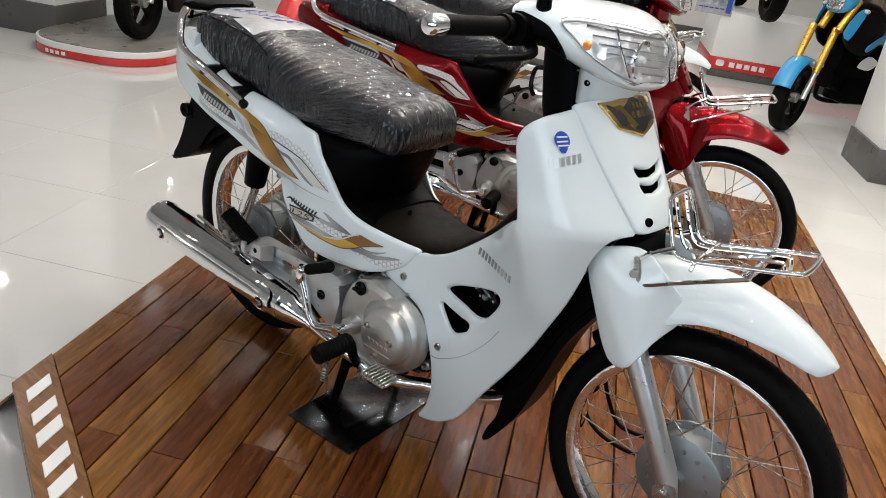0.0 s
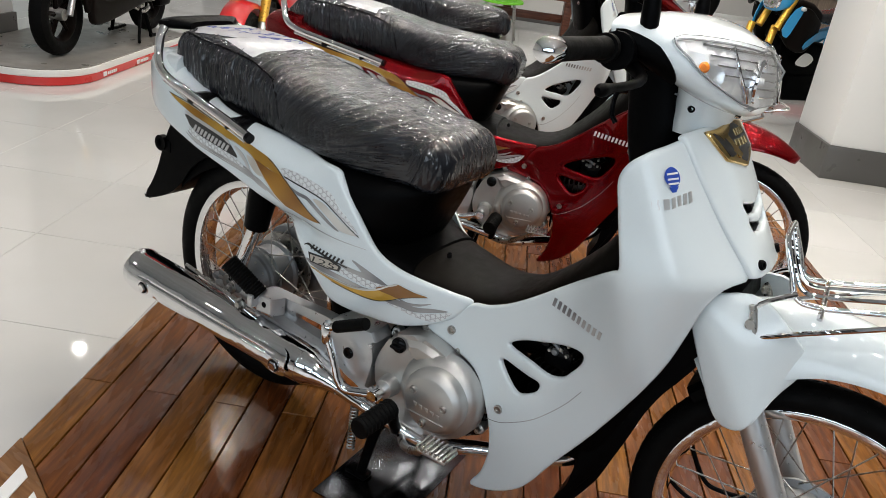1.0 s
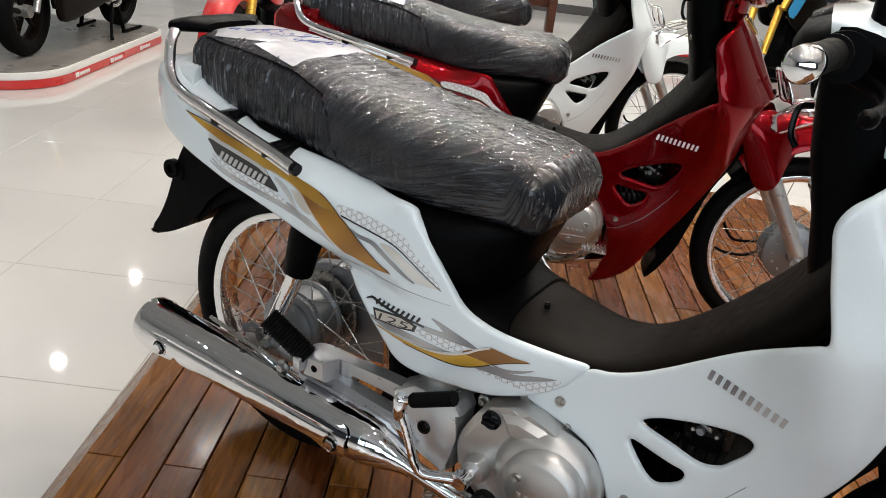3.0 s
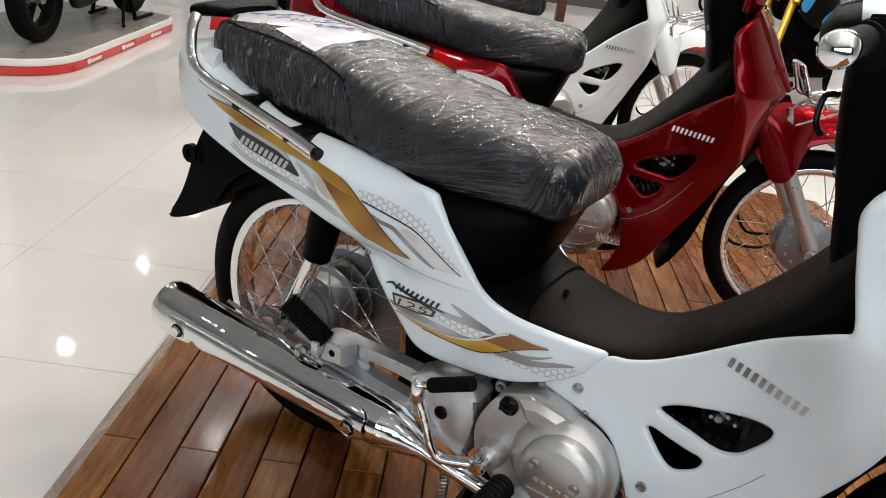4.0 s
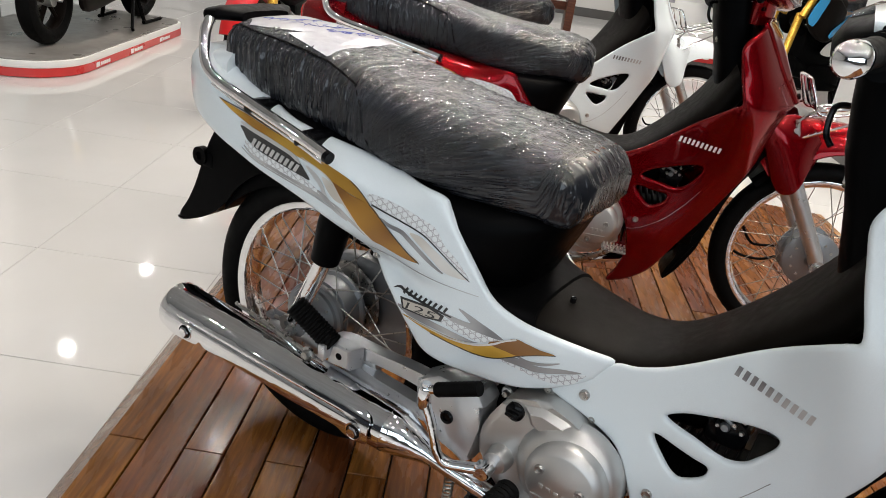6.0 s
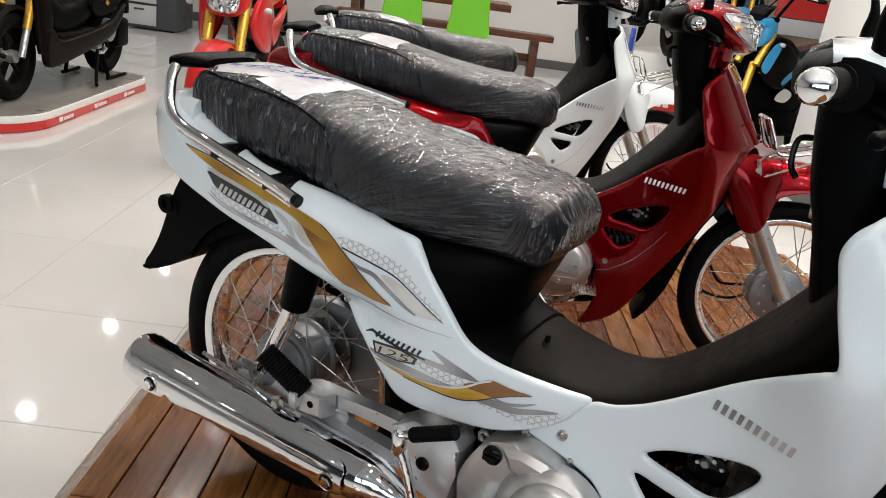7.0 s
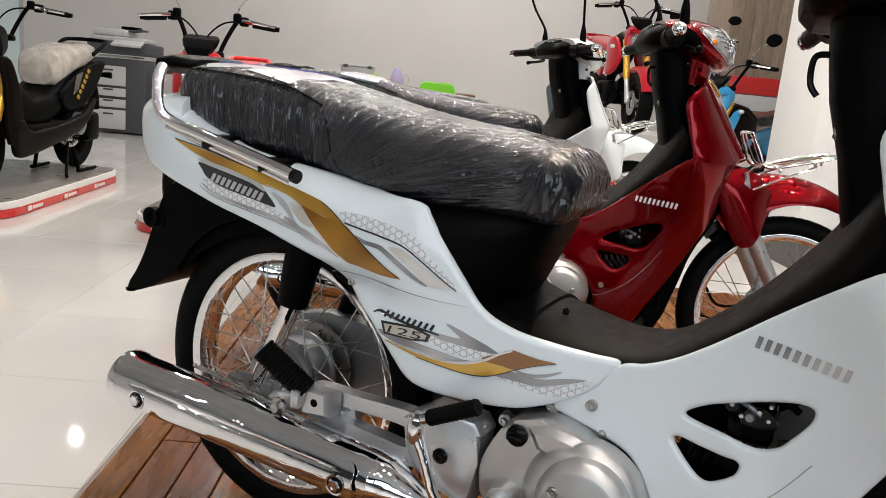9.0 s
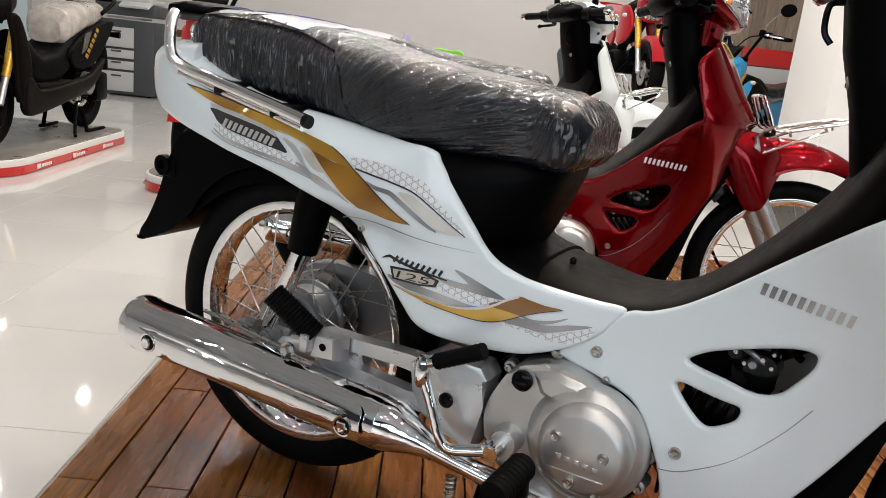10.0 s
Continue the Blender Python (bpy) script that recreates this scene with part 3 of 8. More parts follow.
# veneer clad column by the back wall, with a small red and grey sign
p = plan(3.92, 7.35, 0)
col = thing("clad_column", "column clad in grey-brown wood veneer boards", "column", pose(p.x, p.y, 0, 0, 0, GRID_TURN), kind="structure")
for k in range(8):
    part("board", box((0.128, 0.7, CEIL - FLOOR - 0.01), (-0.46 + k * 0.13, 0, (CEIL + FLOOR) / 2), 0.003), PANELWOOD, col)

# ceiling lamps: rows of downlights
down = thing("downlight", "small round recessed ceiling downlight", "ceiling light", group="ceiling downlights")
part("trim_ring", lathe([(0.055, -0.004), (0.062, -0.010), (0.075, -0.008), (0.08, 0.0)], axis="Z", segs=24), BANDWHITE, down)
part("diffuser", lathe([(0.0, -0.006), (0.036, -0.006), (0.055, -0.003)], axis="Z", segs=24), LAMPGLOW, down)
first = True
rows = [(lv, lu) for lv in (-5.4, -3.46) for lu in (-3.4, -1.3, 0.8, 2.95, 5.24, 7.2, 9.1)]
rows += [(lv, -3.6 + 1.07 * k) for lv in (-1.5, -0.55, 0.4, 1.35, 2.4, 3.6) for k in range(13)]
rows = [(lv, lu) for lv, lu in rows if not (-1.6 < lv < -0.5 and -1.6 < lu < 1.7)]
rows += [(0.88, 0.1), (0.88, 1.2), (0.88, 2.3), (1.88, 0.1), (1.88, 1.2)]
for lv, lu in rows:
    q = plan(lv, lu, CEIL)
    m = pose(q.x, q.y, q.z)
    if first:
        down.matrix_basis, first = m, False
    else:
        copy_thing(down, m)

# a narrow warm spot over the aisle before the low plinths
sl = bpy.data.lights.new("aisle_spot", "SPOT")
sl.energy, sl.color, sl.spot_size, sl.spot_blend, sl.shadow_soft_size = 150, (1, 0.88, 0.74), radians(42), 0.8, 0.05
q = plan(-1.35, 3.75, CEIL - 0.02)
new("aisle_spot", sl).matrix_world = pose(q.x, q.y, q.z)

# warmer spots over the platform's far side
warm = thing("downlight", "small round recessed ceiling downlight with warm lamp", "ceiling light", group="warm ceiling downlights")
part("trim_ring", lathe([(0.055, -0.004), (0.062, -0.010), (0.075, -0.008), (0.08, 0.0)], axis="Z", segs=24), BANDWHITE, warm)
part("diffuser", lathe([(0.0, -0.006), (0.036, -0.006), (0.055, -0.003)], axis="Z", segs=24), WARMGLOW, warm)
for i, (lv, lu) in enumerate([(0.95, 0.65), (1.6, 0.65), (2.1, 1.75), (1.1, 1.75), (1.6, 2.85), (2.1, -0.4), (-1.35, 3.75)]):
    q = plan(lv, lu, CEIL)
    if i:
        copy_thing(warm, pose(q.x, q.y, q.z))
    else:
        warm.matrix_basis = pose(q.x, q.y, q.z)

# ---- wooden platform ----
PE = Vector((-0.4726, 0.8813, 0))
PN = Vector((0.8813, 0.4726, 0))
PD = Vector((0.954, -0.2998, 0))
PA = Vector((-0.115, -0.645, 0))
PWIDE = 2.285
BOARD_W = 0.1385
SPLAY = 0.10
platform = thing("display_platform", "low teak plank display platform with splayed sides", "platform")
SLANT = PD.dot(PE) / PD.dot(PN)


def plat(n, e, z=0.0):
    """n metres in from the left edge, e metres along it from the slanted front end."""
    q = PA + PN * n + PE * (e + SLANT * n)
    return Vector((q.x, q.y, z))


def far_end(n):
    """Where the platform ends, n metres in from the left edge."""
    return 2.90 - 0.118 * n - SLANT * n


def quad_prism(corners, z0, z1, bevel=0.0):
    return prism([(c.x, c.y) for c in corners], z0, z1, bevel, plane="XY", seg=1)


def skirt_board(name, a, b, out):
    """A board that leans out from the platform's top edge to the floor."""
    q = Vector(out) * 0.012
    lo, hi = FLOOR, -0.0235
    ring0 = [(a.x, a.y, hi), (a.x + out[0], a.y + out[1], lo), (a.x + out[0] - q.x * 12, a.y + out[1] - q.y * 12, lo), (a.x - q.x, a.y - q.y, hi)]
    ring1 = [(b.x, b.y, hi), (b.x + out[0], b.y + out[1], lo), (b.x + out[0] - q.x * 12, b.y + out[1] - q.y * 12, lo), (b.x - q.x, b.y - q.y, hi)]
    part(name, loft([ring0, ring1]), BOARD, platform, "teak skirt board")


part("base", quad_prism([plat(0.012, 0.012), plat(PWIDE - 0.012, 0.012), plat(PWIDE - 0.012, far_end(PWIDE) - 0.012), plat(0.012, far_end(0) - 0.012)], FLOOR, -0.022), DARKGAP, platform)
for nm, cs in (("front_fascia", [plat(0, 0), plat(PWIDE, 0), plat(PWIDE, 0.012), plat(0, 0.012)]), ("back_fascia", [plat(0, far_end(0) - 0.012), plat(PWIDE, far_end(PWIDE) - 0.012), plat(PWIDE, far_end(PWIDE)), plat(0, far_end(0))])):
    part(nm, quad_prism(cs, FLOOR, -0.0225), BOARD, platform)
skirt_board("left_skirt", plat(0, 0.012), plat(0, far_end(0)), tuple(-PN * SPLAY))
skirt_board("right_skirt", plat(PWIDE, 0.012), plat(PWIDE, far_end(PWIDE)), tuple(PN * SPLAY))
part("edge_board", quad_prism([plat(-0.004, -0.004), plat(PWIDE + 0.004, -0.004), plat(PWIDE + 0.004, BOARD_W), plat(-0.004, BOARD_W)], -0.022, 0.001, 0.002), BOARD, platform, "teak board along the slanted front end")
# flat white marks where the maker's word stands on the front board
at = 0.050
for w in (0.105, 0.112, 0.118, 0.112, 0.118):
    for f0, f1 in ((0.0, 0.30), (0.62, 0.92)):
        part("sign_block", quad_prism([plat(at + w * f0, 0.031), plat(at + w * f1, 0.031), plat(at + w * f1, 0.113), plat(at + w * f0, 0.113)], 0.001, 0.005, 0.0015), WHITEFOIL, platform, "flat white raised sign block")
    at += w + 0.014
# planks run along the left edge; where a run starts is given for the nearest
PW = 0.0838
PFIRST = 0.0765
RUNS = {0: (0.385, 1.05), 1: (0.86,), 2: (0.544, 1.15), 3: (0.178, 0.93), 4: (0.716, 1.30), 5: (0.33, 1.02), 6: (0.892,), 7: (0.60, 1.25)}
rng = random.Random(7)
cols = []
k = 0
while PFIRST + (k - 1) * PW < PWIDE - 0.01:
    n0, n1 = max(0.0, PFIRST + (k - 1) * PW) + 0.0019, min(PFIRST + k * PW, PWIDE) - 0.0019
    end = far_end(n0)
    cuts = list(RUNS.get(k, ()))
    last = cuts[-1] if cuts else BOARD_W + rng.uniform(0.25, 0.75)
    while last < end - 0.15:
        if not cuts or last > cuts[-1]:
            cuts.append(last)
        last += rng.choice((0.45, 0.6, 0.75, 0.9))
    marks = [BOARD_W + 0.002, *cuts, end]
    for i, (e0, e1) in enumerate(zip(marks, marks[1:])):
        cols.append((n0, n1, e0, e1 - 0.0022, i == 0, i == len(marks) - 2))
    k += 1
for n0, n1, e0, e1, near, far in cols:
    L, W = e1 - e0, n1 - n0
    # ends square to the plank, except where it meets the platform's ends
    s0 = SLANT * W if near else 0.0
    s1 = (far_end(n1) - far_end(n0) + SLANT * W) if far else 0.0
    base = plat(n0, e0)
    rise = rng.uniform(-0.0007, 0.0007)
    bm = prism([(0, 0), (s0, W), (L + s1, W), (L, 0)], -0.02, 0.0, 0.0012, plane="XY", seg=1)
    bm.transform(Matrix.Scale(-1, 4, (0, 1, 0)))
    ob = part("plank", bm, PLANK, platform)
    ob.matrix_basis = pose(base.x, base.y, rise, 0, 0, 118.2)


# ---- small underbone motorcycles ----
RAKE = Vector((-0.5, 0, 0.866))


def ring_y(c, hy, hz, e=2.4, n=28, skew=0.0):
    """A rounded ring across the bike at place c = (x, z), half width hy, half height hz."""
    out = []
    for a in np.linspace(0, 2 * math.pi, n, False):
        ca, sa = math.cos(a), math.sin(a)
        y = hy * math.copysign(abs(ca) ** (2 / e), ca)
        z = hz * math.copysign(abs(sa) ** (2 / e), sa)
        out.append(Vector((c[0] + skew * z, y, c[1] + z)))
    return out


def spoked_wheel(name, parent, centre, tyre_r, tyre_w, front):
    w = new(name)
    w.parent = parent
    w.matrix_basis = pose(*centre)
    h = tyre_w / 2
    ri = 0.222
    prof = [(ri, -h * 0.55), (ri + 0.010, -h * 0.8), (ri + 0.024, -h), (tyre_r - 0.018, -h * 0.93), (tyre_r - 0.006, -h * 0.66), (tyre_r - 0.001, -h * 0.3), (tyre_r, 0)]
    prof = prof + [(r, -a) for r, a in prof[-2::-1]]
    part("tyre", lathe(prof, segs=72), RUBBER, w, "black road tyre with block tread")
    # tread blocks
    bm = bmesh.new()
    n = 64
    for i in range(n):
        for s in (-1, 1):
            b = box((0.020, h * 0.62, 0.0045), (0, 0, 0), 0.0)
            a = 2 * math.pi * (i + (0.5 if s > 0 else 0)) / n
            m = Matrix.Rotation(-a, 4, "Y") @ Matrix.Translation((0, s * h * 0.42, tyre_r - 0.0068)) @ Matrix.Rotation(radians(-s * 26), 4, "X") @ Matrix.Rotation(radians(s * 24), 4, "Z")
            moved(b, m)
            me = bpy.data.meshes.new("t")
            b.to_mesh(me)
            b.free()
            bm.from_mesh(me)
            bpy.data.meshes.remove(me)
    part("tread", bm, RUBBER, w)
    hr = 0.024 if front else 0.028
    part("rim", lathe([(0.229, -hr), (0.229, -hr + 0.004), (0.217, -hr + 0.006), (0.2115, -0.010), (0.2115, 0.010), (0.217, hr - 0.006), (0.229, hr - 0.004), (0.229, hr), (0.226, hr + 0.001),
                       (0.213, hr - 0.003), (0.2075, 0.010), (0.2075, -0.010), (0.213, -hr + 0.003), (0.226, -hr - 0.001), (0.229, -hr)], segs=72), CHROME, w, "chromed steel wheel rim")
    if front:
        part("hub", lathe([(0.0, -0.058), (0.016, -0.058), (0.018, -0.042), (0.032, -0.040), (0.074, -0.036), (0.079, -0.033), (0.079, -0.029), (0.068, -0.025), (0.066, 0.03), (0.079, 0.034), (0.079, 0.04), (0.03, 0.046), (0.0, 0.046)], segs=48), HUBGREY, w, "grey drum brake hub")
        for i in range(12):
            a = 2 * math.pi * i / 12
            b = lathe([(0.0, -0.0395), (0.004, -0.0395), (0.0045, -0.036)], segs=8)
            moved(b, Matrix.Translation((0.055 * math.cos(a), 0.0, 0.055 * math.sin(a))))
            part("rivet", b, STEEL, w)
        fl = 0.072
        ya = 0.033
    else:
        part("hub", lathe([(0.0, -0.075), (0.02, -0.075), (0.024, -0.062), (0.045, -0.058), (0.060, -0.052), (0.062, -0.046), (0.069, -0.044), (0.071, -0.038), (0.066, -0.034), (0.066, -0.026), (0.071, -0.024), (0.071, -0.018), (0.066, -0.015), (0.066, 0.02),
                           (0.073, 0.024), (0.073, 0.03), (0.05, 0.05), (0.0, 0.06)], segs=48), HUBGREY, w, "finned grey drum brake hub")
        for i in range(10):
            a = 2 * math.pi * i / 10
            hb = lathe([(0.0, -0.0565), (0.0035, -0.0565), (0.004, -0.050)], segs=8)
            moved(hb, Matrix.Translation((0.050 * math.cos(a), 0.0, 0.050 * math.sin(a))))
            part("rivet", hb, STEEL, w)
        part("axle_sleeve", lathe([(0.0, -0.115), (0.011, -0.115), (0.012, -0.075)], segs=16), STEEL, w)
        part("chain_sprocket", lathe([(0.0, 0.052), (0.085, 0.052), (0.088, 0.056), (0.085, 0.06), (0.0, 0.06)], segs=36), STEEL, w)
        fl = 0.067
        ya = 0.032
    sp = tube([(fl, 0, 0), (0.209, 0, 0)], 0.00145, 6, smooth=False)
    spoke = finish(sp)
    spoke.materials.append(STEEL)
    for i in range(36):
        a0 = 2 * math.pi * i / 36
        s = -1 if i % 2 else 1
        sw = 0.62 if (i // 2) % 2 else -0.62
        p0 = Vector((fl * math.cos(a0 + sw * 1.2), s * ya, fl * math.sin(a0 + sw * 1.2)))
        p1 = Vector((0.209 * math.cos(a0), s * 0.004, 0.209 * math.sin(a0)))
        d = p1 - p0
        m = Matrix.Translation(p0) @ Vector((1, 0, 0)).rotation_difference(d.normalized()).to_matrix().to_4x4() @ Matrix.Scale(d.length / (0.209 - fl), 4, (1, 0, 0)) @ Matrix.Translation((-fl, 0, 0))
        piece("spoke", spoke, m, w)
    return w


def screw(name, parent, at, r=0.008, out=(0, -1, 0), material=None):
    b = lathe([(0.0, -0.0015), (r * 0.4, -0.0015), (r * 0.45, -0.004), (r * 0.8, -0.0045), (r, -0.002), (r, 0.004)], axis="Y", segs=16)
    moved(b, Matrix.Translation(at) @ Vector((0, -1, 0)).rotation_difference(Vector(out).normalized()).to_matrix().to_4x4())
    return part(name, b, material or STEEL, parent, "recessed steel screw")


def bars(parent, fun, out, x0, z0, x1, z1, height, material, lift=0.0012, count=5, lean=0.25, name="marking_bar", fill=0.6):
    """A row of plain bars where a maker's word stands."""
    d = np.array([x1 - x0, z1 - z0])
    L = np.linalg.norm(d)
    t = d / L
    nn = np.array([-t[1], t[0]])
    w = L / count
    for i in range(count):
        a = np.array([x0, z0]) + t * (i * w)
        q = [a, a + t * w * fill, a + t * w * fill + (nn + t * lean) * height, a + (nn + t * lean) * height]
        part(name, sheet([tuple(s) for s in q], fun, out, thick=0.0008, step=0.01, lift=lift, corner=True), material, parent)


def lettering(text, fun, at, along, height, material, parent, lift):
    """A printed number laid on a curved panel: at and along are in the panel's own two coordinates."""
    cu = bpy.data.curves.new("lettering", "FONT")
    cu.body, cu.size = text, 1.0
    ob = bpy.data.objects.new("lettering", cu)
    me = ob.to_mesh()
    co = np.array([v.co[:2] for v in me.vertices])
    faces = [tuple(p.vertices) for p in me.polygons]
    ob.to_mesh_clear()
    bpy.data.objects.remove(ob)
    bpy.data.curves.remove(cu)
    lo, hi = co.min(0), co.max(0)
    bm = bmesh.new()
    verts = []
    for x, y in co:
        f, g = (x - lo[0]) / (hi[0] - lo[0]), (y - lo[1]) / (hi[1] - lo[1])
        p = Vector(fun(at[0] + along[0] * f + 0.25 * height * g, at[1] + along[1] * f + height * g))
        verts.append(bm.verts.new((p.x, p.y - lift, p.z)))
    for q in faces:
        bm.faces.new([verts[i] for i in q])
    return part("engine_size_number", bm, material, parent, "printed engine size number")


# seat outline tables along the bike, and how square its corners are across and upwards
SEAT_EY, SEAT_EZ = 3.6, 2.9
SEAT_TOP = table((-0.24, -0.20, -0.12, -0.02, 0.08, 0.18, 0.28, 0.40, 0.47, 0.515, 0.532), (0.800, 0.835, 0.845, 0.842, 0.828, 0.808, 0.795, 0.785, 0.776, 0.762, 0.744))
SEAT_LOW = table((-0.24, -0.17, -0.10, 0.02, 0.11, 0.20, 0.26, 0.40, 0.45, 0.515, 0.532), (0.775, 0.748, 0.722, 0.708, 0.694, 0.680, 0.673, 0.668, 0.669, 0.674, 0.690))
SEAT_HALF = table((-0.24, -0.21, -0.15, -0.05, 0.1, 0.22, 0.34, 0.44, 0.512, 0.532), (0.060, 0.090, 0.112, 0.124, 0.132, 0.138, 0.136, 0.122, 0.102, 0.080))

# half widths of the tail cowl: along x, with a slight swell at mid height
COWL_X = table((-0.31, -0.25, -0.16, -0.07, 0.08, 0.20, 0.30, 0.37, 0.45, 0.52, 0.63), (0.088, 0.126, 0.160, 0.174, 0.181, 0.178, 0.175, 0.166, 0.148, 0.130, 0.104))


def cowl_mid(x):
    return 0.70 - 0.30 * (x + 0.3) if x < 0.2 else 0.55 - 0.22 * (x - 0.2)


def cowl(x, z):
    m = cowl_mid(x)
    y = COWL_X(x) - 0.7 * (z - m) ** 2
    # the top edge turns in under the seat
    t = max(0.0, (z - SEAT_LOW(x) + 0.028) / 0.036)
    y -= 0.030 * t * t * min(1.0, max(0.0, (0.30 - x) / 0.08))
    # the body sinks where the tail meets the lower cover
    y -= 0.030 * math.exp(-((z - 0.540 + 0.10 * (x - 0.2)) / 0.024) ** 2) * (1 if 0.12 < x < 0.26 else math.exp(-abs(x - (0.12 if x < 0.12 else 0.26)) / 0.05))
    return (x, -y, z)


# how far forward the front face stands on the centre line, and how it falls back towards the wings
NOSE = table((0.62, 0.70, 0.77, 0.84, 0.90, 0.94), (1.105, 1.072, 1.030, 0.990, 0.945, 0.905))
FALL = table((0, 0.035, 0.054, 0.066, 0.08, 0.12, 0.16, 0.185, 0.200, 0.212), (0.0, 0.002, 0.005, 0.010, 0.018, 0.038, 0.060, 0.080, 0.112, 0.165))


def fall_share(z):
    return 0.55 + 0.45 * min(1.0, max(0.0, (0.93 - z) / 0.12))


def shield_front(y, z):
    """The front face of the shield: how far forward it stands at width y and height z."""
    return (NOSE(z) - FALL(abs(y)) * fall_share(z), y, z)


WING_Y = (0.212, 0.206, 0.200, 0.185, 0.16, 0.12, 0.08, 0.066, 0.054, 0.035)


def wing_row(z):
    """The wing at a height as a table of half width along x, shifted to the row at 0.70 m."""
    return table([1.072 - FALL(y) * fall_share(z) for y in WING_Y], WING_Y)


# half width of the leg shield's side, by height, running forward; it rises into the wing without a break
SIDE = {
    0.12: table((0.55, 0.70, 0.76, 0.85, 1.0), (0.104, 0.110, 0.112, 0.106, 0.085)),
    0.31: table((0.55, 0.70, 0.78, 0.88, 1.0), (0.108, 0.128, 0.134, 0.126, 0.092)),
    0.44: table((0.55, 0.70, 0.80, 0.90, 1.02), (0.109, 0.116, 0.132, 0.142, 0.105)),
    0.58: table((0.55, 0.70, 0.785, 0.89, 0.93, 0.96, 0.985, 1.02), (0.100, 0.112, 0.130, 0.172, 0.183, 0.176, 0.150, 0.10)),
    0.70: table((0.55, 0.70, 0.80, 0.87, 0.90, 0.955, 0.995, 1.020, 1.04, 1.062), (0.095, 0.112, 0.150, 0.196, 0.210, 0.200, 0.173, 0.140, 0.108, 0.066)),
    0.77: wing_row(0.77),
    0.84: wing_row(0.84),
    0.90: wing_row(0.90),
}
SIDE_Z = sorted(SIDE)


def lean_back(z):
    """How far the wing has moved back from its place at 0.70 m."""
    return NOSE(z) - 1.072 if z > 0.70 else 0.0


def side(u, z):
    ys = [SIDE[k](u) for k in SIDE_Z]
    return (u + lean_back(z), -table(SIDE_Z, ys)(z), z)


def ridge(v):
    """Sharp folds: high where the noise passes through zero."""
    return max(0.0, 1 - abs(v) * 4.5) ** 1.6


def film_fold(x, y, z, sideways, sa):
    """How far the seat's clear film stands off: upright pleats on the rear flank, a fan from the flank's step forwards, ripples along the top."""
    q = 1.0 if y < 0 else 2.0
    wav = noise.noise(Vector((x * 9, z * 9, 4 + q))) * 0.6
    if x < 0.13:
        pleat = ridge(noise.noise(Vector((x * 42 + wav, z * 6, 7.3 * q)))) * 0.0032 + ridge(noise.noise(Vector((x * 85, z * 10, 3.1 * q)))) * 0.0016
    else:
        ang = math.atan2(z - 0.655, x - 0.10)
        far = math.hypot(z - 0.655, x - 0.10)
        pleat = ridge(noise.noise(Vector((ang * 9 + wav * 0.5, far * 5, 9.1 * q)))) * 0.0036 + ridge(noise.noise(Vector((ang * 21, far * 9, 5.1 * q)))) * 0.0020
        if x > 0.47:
            pleat = ridge(noise.noise(Vector((y * 40, z * 9, 2.2)))) * 0.0034
    rip = ridge(noise.noise(Vector((x * 7, y * 34 + wav, 1.7)))) * 0.0012 if x > 0.1 else ridge(noise.noise(Vector((x * 14, y * 16, 5.7)))) * 0.0006
    crumple = noise.noise(Vector((x * 70, y * 60, z * 70))) * 0.0002
    s = sideways if sa > 0 else 1.0
    return pleat * s + rip * (1 - s) + crumple


def turned(m, *obs):
    for o in obs:
        o.matrix_basis = m @ o.matrix_basis


